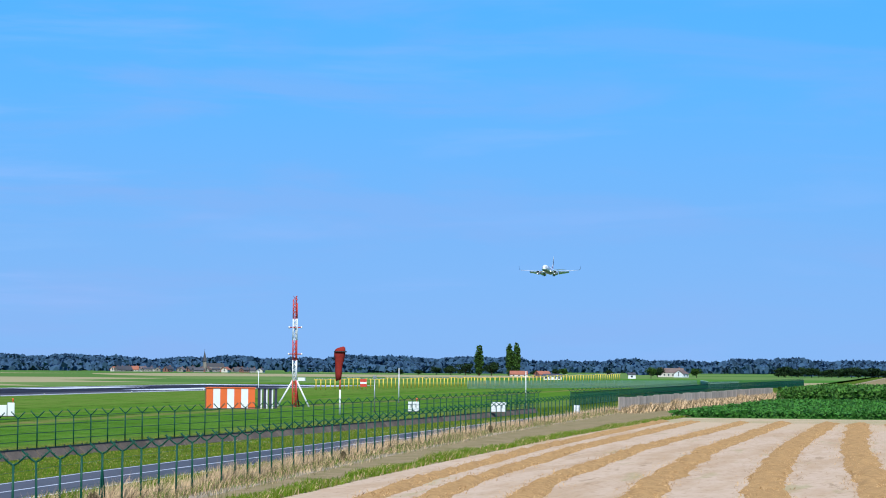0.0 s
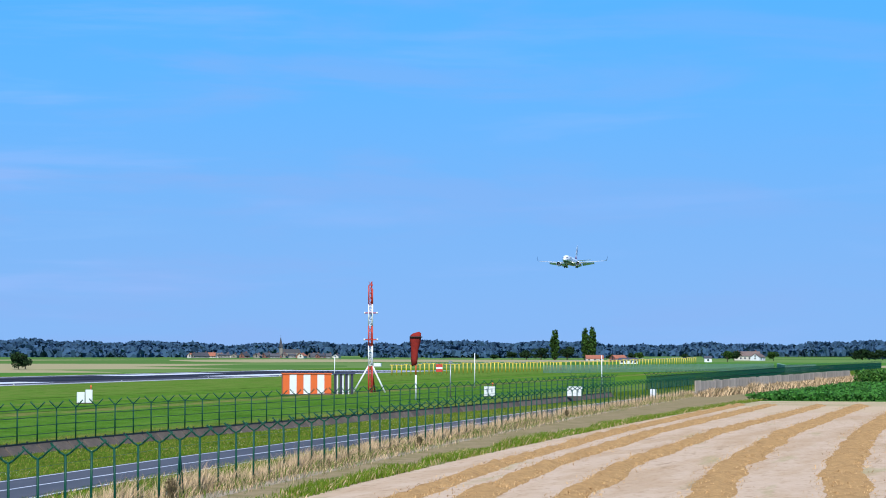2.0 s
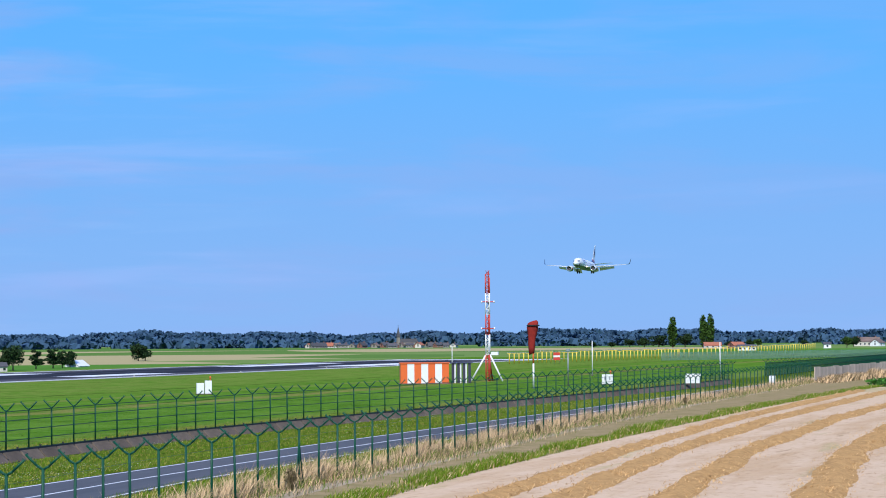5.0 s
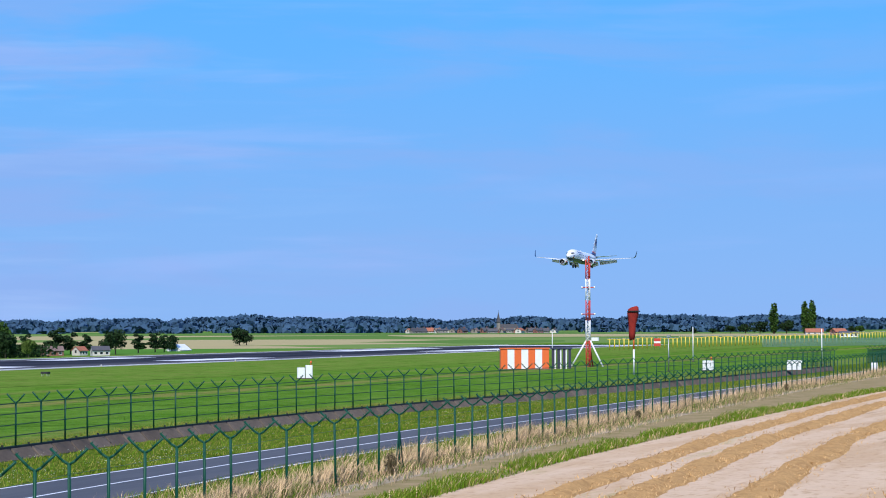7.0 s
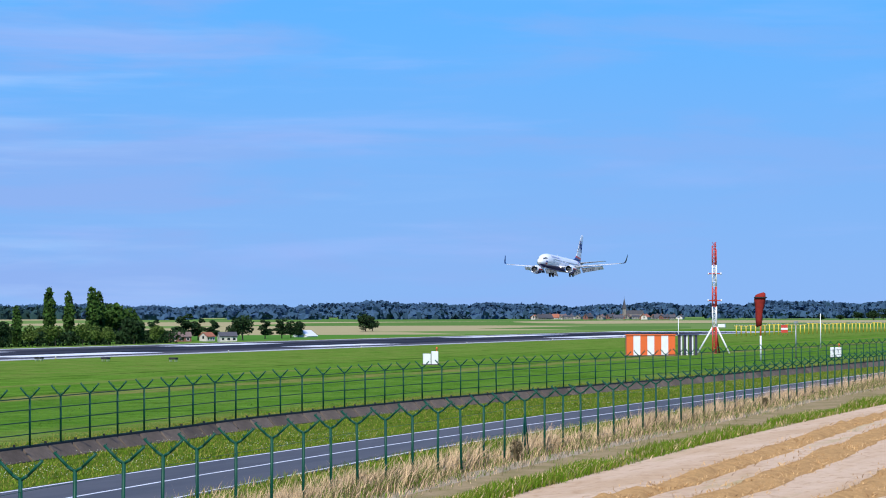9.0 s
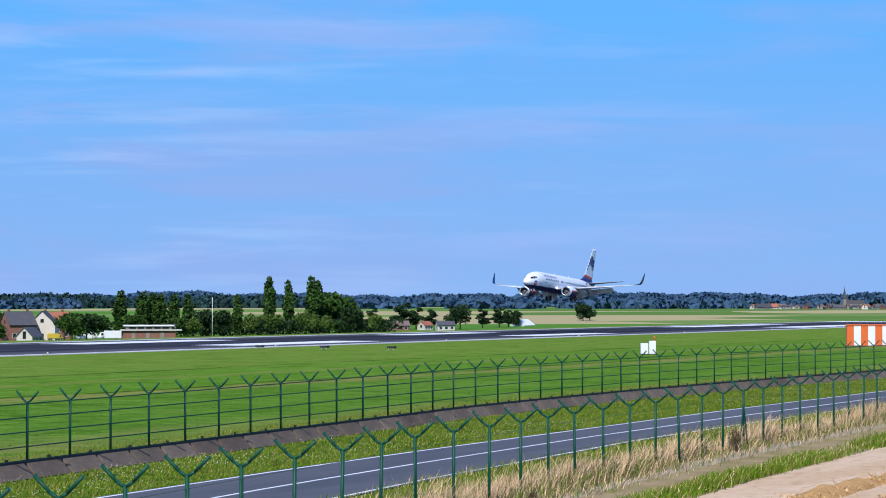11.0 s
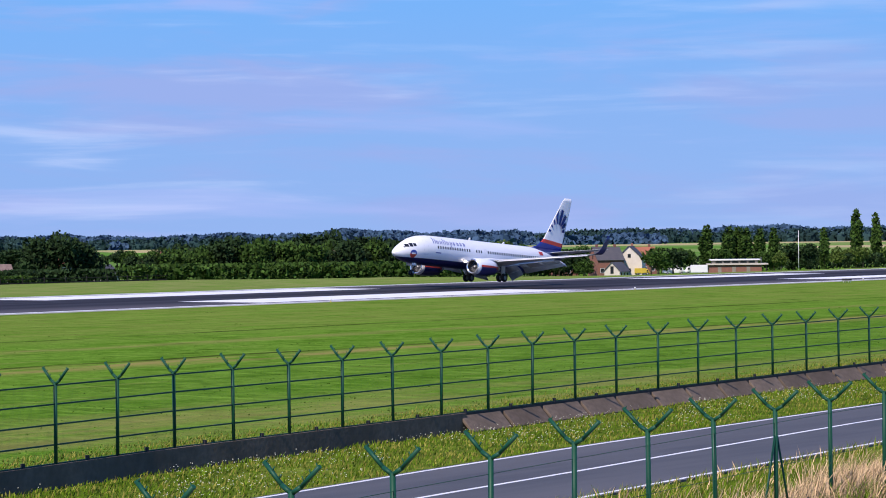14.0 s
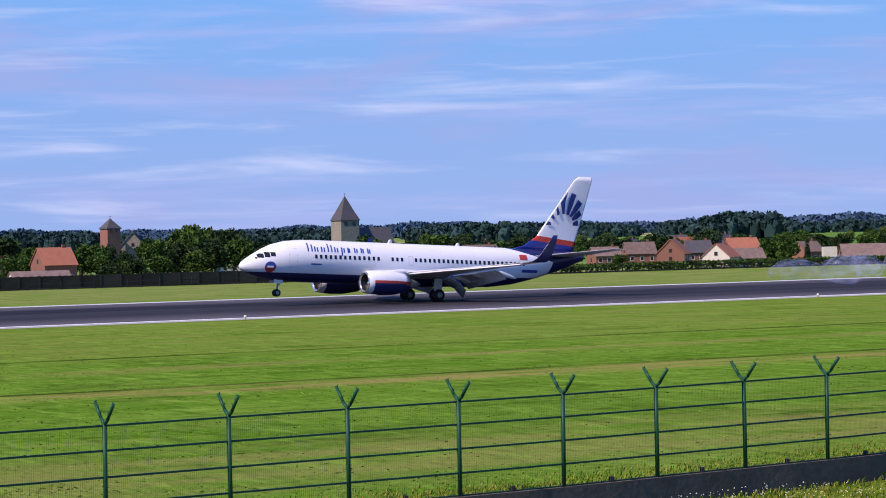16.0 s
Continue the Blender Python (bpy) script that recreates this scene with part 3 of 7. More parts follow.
def build_near_fence():
    fence = thing("roadside_fence", pose(0, 0, 0), "green forked-post fence in the dry grass beside the road", "fence")
    post = post_mesh("post", -0.3, 2.60, 0.60, 0.45, 0.053)
    wires = bmesh.new()
    for z in (0.4, 1.3, 2.3):
        rod(wires, (0, 0, z), (0, 3.36, z), 0.006, n=4, caps=False)
    wm = bpy.data.meshes.new("wire")
    wires.to_mesh(wm)
    wires.free()
    wm.materials.append(GREEN_STEEL)
    brace = bmesh.new()
    for s in (-1, 1):
        rod(brace, (0.0, s * 0.05, 2.0), (0.0, s * 0.75, -0.1), 0.03, n=6)
    br = bpy.data.meshes.new("brace")
    brace.to_mesh(br)
    brace.free()
    br.materials.append(GREEN_STEEL)
    start = 49.2 - 3.34 * 9
    pts = along(NEAR_FENCE, start, 362, 3.36)
    for i, (x, y) in enumerate(pts):
        put("post", post, fence, pose(x, y, 0.2, 0.9 * random.uniform(-1, 1), 0.9 * random.uniform(-1, 1), 0))
        if i + 1 < len(pts):
            x2, y2 = pts[i + 1]
            put("wire", wm, fence, pose(x, y, 0.2, 0, 0, -math.degrees(math.atan2(x2 - x, y2 - y))))
        if i in (9, 26, 60):
            put("brace", br, fence, pose(x, y, 0.2, 0, 0, 4), "green diagonal brace")


build_near_fence()

# ---- the airliner ----
PLANE_X = -212.0
# local space: nose towards -y, left wing towards +x, origin on the ground between the main wheels


def livery():
    """White gloss paint with a dark blue belly and tail cone."""
    m = material("airliner_paint", (0.80, 0.81, 0.83), 0.28, other=(0.70, 0.71, 0.74), scale=0.5, amount=0.25, spec=0.5)
    nt = m.node_tree
    N, L = nt.nodes.new, nt.links.new
    b = nt.nodes["Principled BSDF"]
    last = b.inputs["Base Color"].links[0].from_socket
    co = N("ShaderNodeTexCoord")
    sep = N("ShaderNodeSeparateXYZ")
    L(co.outputs["Object"], sep.inputs[0])

    def math_node(op, a, c):
        n = N("ShaderNodeMath")
        n.operation = op
        for i, v in enumerate((a, c)):
            if isinstance(v, (int, float)):
                n.inputs[i].default_value = v
            else:
                L(v, n.inputs[i])
        return n.outputs[0]

    belly = math_node("LESS_THAN", sep.outputs[2], 2.28)
    # behind the wing the blue sweeps up to the tail cone
    line = math_node("ADD", math_node("MULTIPLY", sep.outputs[2], -0.3), sep.outputs[1])
    tail = math_node("GREATER_THAN", line, 13.1)
    # an arc of blue on the lower rear body
    rear = math_node("MULTIPLY", math_node("GREATER_THAN", sep.outputs[1], 4.0), math_node("LESS_THAN", sep.outputs[2], 2.55))
    dorsal = math_node("MULTIPLY", math_node("GREATER_THAN", sep.outputs[1], 9.3), math_node("GREATER_THAN", math_node("ADD", sep.outputs[2], math_node("MULTIPLY", sep.outputs[1], 0.245)), 7.75))
    blue = math_node("MAXIMUM", math_node("MAXIMUM", belly, tail), math_node("MAXIMUM", rear, dorsal))
    mx = N("ShaderNodeMix")
    mx.data_type = "RGBA"
    L(blue, mx.inputs[0])
    L(last, mx.inputs[6])
    mx.inputs[7].default_value = (0.012, 0.016, 0.085, 1)
    L(mx.outputs[2], b.inputs["Base Color"])
    return m


def fin_livery():
    m = material("fin_paint", (0.80, 0.81, 0.83), 0.28, other=(0.72, 0.73, 0.75), scale=0.6, amount=0.25)
    nt = m.node_tree
    N, L = nt.nodes.new, nt.links.new
    b = nt.nodes["Principled BSDF"]
    last = b.inputs["Base Color"].links[0].from_socket
    co = N("ShaderNodeTexCoord")
    sep = N("ShaderNodeSeparateXYZ")
    L(co.outputs["Object"], sep.inputs[0])
    # red over blue sweeping bands at the fin's foot
    curve = N("ShaderNodeMath")
    curve.operation = "MULTIPLY_ADD"
    curve.inputs[1].default_value, curve.inputs[2].default_value = -0.10, 7.45
    L(sep.outputs[1], curve.inputs[0])
    h = N("ShaderNodeMath")
    h.operation = "ADD"
    L(sep.outputs[2], h.inputs[0])
    neg = N("ShaderNodeMath")
    neg.operation = "MULTIPLY"
    neg.inputs[1].default_value = -1
    L(curve.outputs[0], neg.inputs[0])
    L(neg.outputs[0], h.inputs[1])
    for lim, col in ((0.75, (0.60, 0.05, 0.03, 1)), (0.20, (0.02, 0.035, 0.26, 1))):
        lt = N("ShaderNodeMath")
        lt.operation = "LESS_THAN"
        lt.inputs[1].default_value = lim
        L(h.outputs[0], lt.inputs[0])
        mx = N("ShaderNodeMix")
        mx.data_type = "RGBA"
        L(lt.outputs[0], mx.inputs[0])
        L(last, mx.inputs[6])
        mx.inputs[7].default_value = col
        last = mx.outputs[2]
    L(last, b.inputs["Base Color"])
    return m


BODY = livery()
FIN = fin_livery()
BLUE = material("deep_blue_paint", (0.012, 0.018, 0.10), 0.3, other=(0.02, 0.03, 0.13), scale=1, amount=0.4)
LOGO_BLUE = material("mid_blue_paint", (0.02, 0.06, 0.30), 0.35, other=(0.03, 0.07, 0.33), scale=2, amount=0.3)
WINGGREY = material("light_grey_wing", (0.66, 0.67, 0.70), 0.35, other=(0.46, 0.47, 0.49), scale=0.6, amount=0.4)
CHROME = material("polished_lip", (0.75, 0.75, 0.76), 0.18, metal=0.9)
FAN = material("fan_blades", (0.03, 0.03, 0.035), 0.4, metal=0.5)
COCKPIT = material("cockpit_glass", (0.015, 0.018, 0.022), 0.06)

# fuselage stations: y, half width, half height, centre height
STATIONS = [(-19.55, 0.04, 0.04, 2.72), (-19.30, 0.38, 0.36, 2.75), (-18.9, 0.66, 0.62, 2.80), (-18.2, 1.00, 0.97, 2.90), (-17.3, 1.30, 1.34, 3.05), (-16.3, 1.55, 1.66, 3.20), (-15.0, 1.74, 1.88, 3.32), (-13.4, 1.86, 1.98, 3.38),
            (-12.0, 1.88, 2.00, 3.40), (-4.0, 1.88, 2.00, 3.40), (4.0, 1.88, 2.00, 3.40), (7.5, 1.86, 1.95, 3.45), (10.0, 1.74, 1.78, 3.62), (12.5, 1.48, 1.48, 3.92), (14.8, 1.10, 1.12, 4.26), (16.8, 0.68, 0.74, 4.58), (18.2, 0.32, 0.40, 4.80), (18.5, 0.12, 0.18, 4.86)]


def body_at(y):
    ys = [s[0] for s in STATIONS]
    return [float(np.interp(y, ys, [s[k] for s in STATIONS])) for k in (1, 2, 3)]


def side_point(y, z, off=0.0):
    """The skin of the left side at a height."""
    w, h, c = body_at(y)
    s = max(-1, min(1, (z - c) / h))
    return (w * math.sqrt(max(0, 1 - s * s)) + off, y, z)


def foil(chord, thick, n=9):
    """An aerofoil section, nose at 0: pairs of (along, up)."""
    pts = []
    for k in range(n):
        t = 0.5 * (1 - math.cos(math.pi * k / (n - 1)))
        h = thick * 2.6 * (0.30 * math.sqrt(t) - 0.13 * t - 0.35 * t * t + 0.28 * t ** 3 - 0.10 * t ** 4)
        pts.append((t * chord, h * chord))
    low = [(a, -h * 0.75) for a, h in pts[1:-1]][::-1]
    return pts + low


def wing_rings(secs, side):
    rings = []
    for x, y, z, chord, thick, twist in secs:
        ring = []
        for a, u in foil(chord, thick):
            ring.append((side * x, y + a * math.cos(twist), z + u - a * math.sin(twist)))
        rings.append(ring if side > 0 else ring[::-1])
    return rings


def patch_strip(bm, y0, y1, z0, z1, off, n=1, mat=0, side=1, lean=0.0):
    """A thin quad strip lying on the body's side."""
    cols = []
    for i in range(n + 1):
        y = y0 + (y1 - y0) * i / n
        col = []
        for k in range(4):
            z = z0 + (z1 - z0) * k / 3
            x, yy, zz = side_point(y + lean * (z - z0), z, off)
            col.append(bm.verts.new((side * x, yy, zz)))
        cols.append(col)
    for a, b in zip(cols, cols[1:]):
        for k in range(3):
            f = bm.faces.new((a[k], b[k], b[k + 1], a[k + 1]) if side < 0 else (a[k], a[k + 1], b[k + 1], b[k]))
            f.material_index = mat


def wheel(parent, name, x, y, z, r, w):
    bm = bmesh.new()
    prof = [(r * 0.55, -w), (r * 0.86, -w), (r * 0.97, -w * 0.7), (r, -w * 0.3), (r, w * 0.3), (r * 0.97, w * 0.7), (r * 0.86, w), (r * 0.55, w)]
    n = 20
    loft(bm, [[(px, rr * math.cos(2 * math.pi * i / n), rr * math.sin(2 * math.pi * i / n)) for i in range(n)] for rr, px in prof], cap=False)
    t = part("tyre", bm, DARK, parent, smooth=True)
    t.location = (x, y, z)
    bm = bmesh.new()
    loft(bm, [[(px, rr * math.cos(2 * math.pi * i / n), rr * math.sin(2 * math.pi * i / n)) for i in range(n)] for rr, px in ((r * 0.2, -w * 0.7), (r * 0.55, -w * 0.85), (r * 0.55, w * 0.85), (r * 0.2, w * 0.7))])
    h = part("rim", bm, STEEL, t, "grey metal rim", smooth=True)
    return t


def build_airliner():
    plane = thing("airliner", pose(PLANE_X, 1411, 58.6), "white twin-engine airliner with dark blue belly and rayed tail, wheels down", "airplane")
    # fuselage
    bm = bmesh.new()
    ys = [s[0] for s in STATIONS[:8]] + list(np.linspace(-12, 18.2, 34)) + [18.5]
    n = 36
    rings = []
    for y in ys:
        w, h, c = body_at(y)
        rings.append([(w * math.cos(2 * math.pi * i / n), y, c + h * math.sin(2 * math.pi * i / n)) for i in range(n)][::-1])
    loft(bm, rings)
    part("fuselage", bm, BODY, plane, smooth=True)
    # belly fairing
    bm = bmesh.new()
    rings = []
    for k in range(13):
        t = -1 + 2 * k / 12
        s = math.sqrt(max(0.0, 1 - t * t)) * 0.9 + 0.02
        rings.append([(2.15 * s * math.cos(2 * math.pi * i / 20), -0.6 + 7.2 * t, 2.15 + 0.92 * s * math.sin(2 * math.pi * i / 20)) for i in range(20)][::-1])
    loft(bm, rings)
    part("belly_fairing", bm, BLUE, plane, smooth=True)
    # wings
    secs = [(1.2, -6.7, 2.25, 8.2, 0.13, 0.03), (1.9, -6.3, 2.31, 7.7, 0.13, 0.03), (5.2, -4.5, 2.62, 5.0, 0.115, 0.02), (11.0, -1.45, 3.18, 3.2, 0.105, 0.0), (16.6, 1.5, 3.78, 1.75, 0.10, -0.02)]
    for side in (1, -1):
        bm = bmesh.new()
        loft(bm, wing_rings(secs, side))
        wing = part("wing", bm, WINGGREY, plane, smooth=True)
        # blended winglet
        bm = bmesh.new()
        wl = [(0.0, 0.0, 0, 1.75), (0.35, 0.25, 0.06, 1.6), (0.62, 0.55, 0.32, 1.42), (0.78, 0.95, 0.85, 1.2), (0.92, 1.75, 2.0, 0.72), (0.98, 2.05, 2.5, 0.45)]
        rings = []
        for k, (dx, dy, dz, ch) in enumerate(wl):
            lean = (0, 0.35, 0.9, 1.25, 1.35, 1.35)[k]
            ring = []
            for a, u in foil(ch, 0.09):
                ring.append((side * (16.6 + dx - u * math.sin(lean)), 1.5 + dy + a, 3.78 + dz + u * math.cos(lean)))
            rings.append(ring if side > 0 else ring[::-1])
        loft(bm, rings)
        part("winglet", bm, BLUE, wing, "dark blue upturned winglet", smooth=True)
        # slats and flaps, set for landing
        for (xa, ya, za, ca), (xb, yb, zb, cb) in (((5.6, -4.3, 2.62, 0.75), (16.2, 1.25, 3.70, 0.42)),):
            bm = bmesh.new()
            rr = []
            for x, y, z, ch in ((xa, ya, za, ca), (xb, yb, zb, cb)):
                ring = [(side * x, y - 0.42 + a, z - 0.20 + u + a * 0.32) for a, u in foil(ch, 0.2, 6)]
                rr.append(ring if side > 0 else ring[::-1])
            loft(bm, rr)
            part("slat", bm, BODY_WHITE, wing, "pale extended slat", smooth=True)
        for (xa, ya, za, ca), (xb, yb, zb, cb) in (((2.0, 1.2, 2.0, 2.1), (5.0, 0.45, 2.32, 1.5)), ((5.5, 0.5, 2.38, 1.45), (11.2, 1.75, 3.02, 1.0))):
            for k, (drop, back, size) in enumerate(((0.28, 0.0, 1.0), (0.62, 0.85, 0.55))):
                bm = bmesh.new()
                rr = []
                for x, y, z, ch in ((xa, ya, za, ca), (xb, yb, zb, cb)):
                    ring = [(side * x, y - 0.35 + back * ch * 0.9 + a * 0.86, z - 0.02 - back * ch * 0.45 + u - a * (drop + 0.12)) for a, u in foil(ch * size, 0.13, 6)]
                    rr.append(ring if side > 0 else ring[::-1])
                loft(bm, rr)
                part("flap", bm, WINGGREY, wing, smooth=True)
        for x, y, z in ((6.4, -0.4, 2.25), (8.6, 0.4, 2.52), (10.8, 1.1, 2.76)):
            bm = bmesh.new()
            rings = []
            for k in range(9):
                t = k / 8
                s = math.sin(math.pi * min(1, t * 1.02)) ** 0.6 if 0 < t < 1 else 0.02
                rings.append([(side * x + 0.17 * s * math.cos(2 * math.pi * i / 10), y + 2.9 * t, z + 0.24 * s * math.sin(2 * math.pi * i / 10) - 0.75 * max(0, t - 0.35)) for i in range(10)][::-1])
            loft(bm, rings)
            part("flap_fairing", bm, WINGGREY, wing, smooth=True)
        # engine
        ex, ez = side * 4.83, 1.52
        bm = bmesh.new()
        prof = [(-8.85, 0.80), (-9.02, 0.93), (-8.9, 1.04), (-8.4, 1.13), (-7.4, 1.20), (-6.2, 1.17), (-5.0, 0.98), (-4.5, 0.88), (-4.55, 0.80), (-5.5, 0.85)]
        n = 28

        def ring_at(y, r):
            flat = 0.93
            return [(ex + r * 1.02 * math.cos(2 * math.pi * i / n), y, ez + (r if math.sin(2 * math.pi * i / n) > 0 else r * flat) * math.sin(2 * math.pi * i / n)) for i in range(n)][::-1]

        fs = loft(bm, [ring_at(y, r) for y, r in prof], cap=False)
        for f in fs:
            c = f.calc_center_median()
            if c.y < -8.72:
                f.material_index = 1
            elif c.z < ez - 0.10 and c.y > -8.4:
                f.material_index = 2
            elif c.z < ez + 0.28 and c.y > -8.4:
                f.material_index = 3
        nac = part("engine", bm, [BODY_WHITE, CHROME, BLUE, RED], plane, "white nacelle with red and dark blue band", smooth=True)
        bm = bmesh.new()
        loft(bm, [ring_at(-8.86, 0.80), ring_at(-8.2, 0.80), ring_at(-8.15, 0.3), ring_at(-8.15, 0.02)], cap=False)
        part("intake", bm, FAN, nac, "dark engine intake with fan")
        bm = bmesh.new()
        for i in range(18):
            a = 2 * math.pi * i / 18
            box(bm, -0.015, 0.015, -0.06, 0.06, 0.25, 0.78, m=Matrix.Translation((ex, -8.22, ez)) @ Matrix.Rotation(a, 4, "Y") @ Matrix.Rotation(0.6, 4, "Z"))
        part("fan_blades", bm, STEEL, nac)
        bm = bmesh.new()
        loft(bm, [[(ex + r * math.cos(2 * math.pi * i / 14), y, ez + r * math.sin(2 * math.pi * i / 14)) for i in range(14)][::-1] for y, r in ((-8.62, 0.02), (-8.5, 0.13), (-8.2, 0.27))])
        part("spinner", bm, STEEL, nac, smooth=True)
        bm = bmesh.new()
        loft(bm, [[(ex + r * math.cos(2 * math.pi * i / 16), y, ez + r * math.sin(2 * math.pi * i / 16)) for i in range(16)][::-1] for y, r in ((-5.2, 0.62), (-4.2, 0.52), (-3.5, 0.36), (-3.0, 0.10))])
        part("exhaust", bm, STEEL, nac, "bare metal exhaust cone", smooth=True)
        bm = bmesh.new()
        rings = []
        for z, y0, y1 in ((ez + 0.85, -8.0, -3.4), (ez + 1.15, -7.2, -2.6), (ez + 1.35, -5.2, -2.2)):
            rings.append([(ex - 0.16, y0 + 0.5, z), (ex, y0, z), (ex + 0.16, y0 + 0.5, z), (ex + 0.14, y1 - 0.4, z), (ex, y1, z), (ex - 0.14, y1 - 0.4, z)])
        loft(bm, rings)
        part("pylon", bm, BODY_WHITE, plane)
        # tailplane
        bm = bmesh.new()
        loft(bm, wing_rings([(0.5, 12.6, 4.72, 4.3, 0.09, 0), (1.0, 13.0, 4.80, 4.0, 0.09, 0), (7.17, 17.2, 5.55, 1.45, 0.08, 0)], side))
        part("tailplane", bm, WINGGREY, plane, smooth=True)
        # main gear
        gx = side * 2.86
        bm = bmesh.new()
        rod(bm, (gx, 0.0, 0.5), (gx + side * 0.15, -0.15, 2.3), 0.11, 0.14, n=10)
        rod(bm, (gx, 0.0, 0.9), (gx - side * 1.2, 0.1, 1.9), 0.05, n=8)
        rod(bm, (gx - 0.55, 0, 0.56), (gx + 0.55, 0, 0.56), 0.07, n=8)
        gear = part("main_gear", bm, STEEL, plane, "grey main landing gear leg")
        bm = bmesh.new()
        box(bm, gx + side * 0.24 - 0.02, gx + side * 0.24 + 0.02, -0.45, 0.4, 0.95, 2.1)
        part("gear_door", bm, BODY_WHITE, gear, "white gear door")
        for dx in (-0.43, 0.43):
            wheel(gear, "wheel", gx + dx, 0, 0.565, 0.565, 0.19)
    # fin with its rays
    bm = bmesh.new()
    rings = []
    for y, z, ch, th in ((9.0, 5.10, 8.0, 0.03), (11.3, 5.70, 5.95, 0.055), (12.75, 6.6, 4.75, 0.075), (17.05, 12.35, 2.15, 0.08), (17.6, 12.8, 1.6, 0.06)):
        ring = [(u, y + a, z) for a, u in foil(ch, th)]
        rings.append(ring)
    loft(bm, rings)
    fin = part("fin", bm, FIN, plane, "white fin with red and blue bands at its foot", smooth=True)
    cy, cz = 15.9, 7.75
    for side in (1, -1):
        for ang, r0, r1, wd in ((172, 1.5, 2.5, 0.22), (146, 1.35, 2.4, 0.24), (119, 1.3, 2.9, 0.32), (93, 1.25, 3.5, 0.27), (71, 1.25, 3.5, 0.30), (53, 1.25, 3.2, 0.30), (36, 1.2, 2.5, 0.30), (14, 1.1, 1.8, 0.26)):
            a = radians(ang)
            bm = bmesh.new()
            d = Vector((0, math.cos(a), math.sin(a)))
            s = Vector((0, -math.sin(a), math.cos(a)))
            o = Vector((0, cy, cz))
            out = []
            for r, w in ((r0, wd * 0.45), (r0 + (r1 - r0) * 0.5, wd * 0.9), (r1, wd)):
                out.append([o + d * r + s * w, o + d * r - s * w])
            vs = []
            for pair in out:
                row = []
                for p in pair:
                    # keep the ray inside the fin's outline
                    z = min(max(p.z, 6.9), 11.8)
                    lead = 12.75 + (z - 6.6) * 0.755 + 0.12
                    trail = 17.5 + (z - 6.6) * 0.264 - 0.08
                    y = min(max(p.y, lead), trail)
                    t = (y - lead) / (trail - lead)
                    half = 0.02 + 0.30 * math.sqrt(max(0.02, t)) * (1 - t) ** 0.7 * (1.15 - (z - 6) * 0.09)
                    row.append(bm.verts.new((side * (half + 0.05), y, z)))
                vs.append(row)
            for p, q in zip(vs, vs[1:]):
                f = bm.faces.new((p[0], p[1], q[1], q[0]))
            bmesh.ops.solidify(bm, geom=bm.faces[:], thickness=0.02)
            part("ray", bm, LOGO_BLUE, fin, "blue ray of the tail sunburst")
    # nose gear
    bm = bmesh.new()
    rod(bm, (0, -15.6, 0.35), (0, -15.4, 1.9), 0.08, 0.1, n=10)
    rod(bm, (0, -15.55, 0.9), (0, -14.7, 1.8), 0.04, n=6)
    rod(bm, (-0.28, -15.6, 0.34), (0.28, -15.6, 0.34), 0.05, n=8)
    ng = part("nose_gear", bm, STEEL, plane, "grey nose landing gear leg")
    for s in (-1, 1):
        bm = bmesh.new()
        box(bm, s * 0.45 - 0.02, s * 0.45 + 0.02, -16.1, -15.2, 1.25, 1.75)
        part("gear_door", bm, BODY_WHITE, ng, "white nose gear door")
    for dx in (-0.2, 0.2):
        wheel(ng, "wheel", dx, -15.6, 0.345, 0.345, 0.1)
    # cockpit windows
    for side in (1, -1):
        for y0, y1, z0, z1 in ((-18.05, -17.5, 3.55, 3.95), (-17.42, -16.95, 3.62, 4.1), (-16.88, -16.45, 3.72, 4.1)):
            bm = bmesh.new()
            patch_strip(bm, y0, y1, z0, z1, 0.015, 2, side=side)
            part("cockpit_window", bm, COCKPIT, plane, "black cockpit window")
        bm = bmesh.new()
        patch_strip(bm, -18.25, -18.08, 3.45, 3.62, 0.015, 1, side=side)
        part("cockpit_window", bm, COCKPIT, plane, "black cockpit window")
        # cabin windows
        y = -12.6
        while y < 10.6:
            gap = -5.6 < y < -4.9 or -3.2 < y < -2.4
            if not gap:
                bm = bmesh.new()
                patch_strip(bm, y, y + 0.25, 3.66, 4.02, 0.012, 1, side=side)
                part("cabin_window", bm, COCKPIT, plane)
            y += 0.508
        # doors, as thin outlines
        for y0, y1, z0, z1 in ((-15.2, -14.35, 2.75, 4.55), (12.0, 12.75, 3.15, 4.75), (-2.6, -2.1, 3.3, 4.2)):
            bm = bmesh.new()
            for a, b, c, d in ((y0, y0 + 0.06, z0, z1), (y1 - 0.06, y1, z0, z1), (y0, y1, z0, z0 + 0.06), (y0, y1, z1 - 0.06, z1)):
                patch_strip(bm, a, b, c, d, 0.01, 1, side=side)
            part("door_outline", bm, WINGGREY, plane, "grey outline of a cabin door")
        # title on the side, as plain bars
        for k, (w, top, low) in enumerate(((0.62, 1.0, 0), (0.5, 0.62, 0), (0.5, 0.62, 0), (0.58, 1.0, 0), (0.5, 0.62, 0), (0.5, 0.62, -0.32), (0.36, 0.62, 0), (0.46, 0.62, 0), (0.42, 0.62, 0), (0.42, 0.62, 0))):
            y = -13.3 + 0.70 * k
            bm = bmesh.new()
            z0 = 4.30
            patch_strip(bm, y, y + 0.15, z0 + low, z0 + 0.78 * top, 0.014, 1, side=side, lean=0.12)
            patch_strip(bm, y + w - 0.22, y + w - 0.08, z0, z0 + 0.66 * top, 0.014, 1, side=side, lean=0.12)
            part("title_bar", bm, LOGO_BLUE, plane, "blue bar of the airline title")
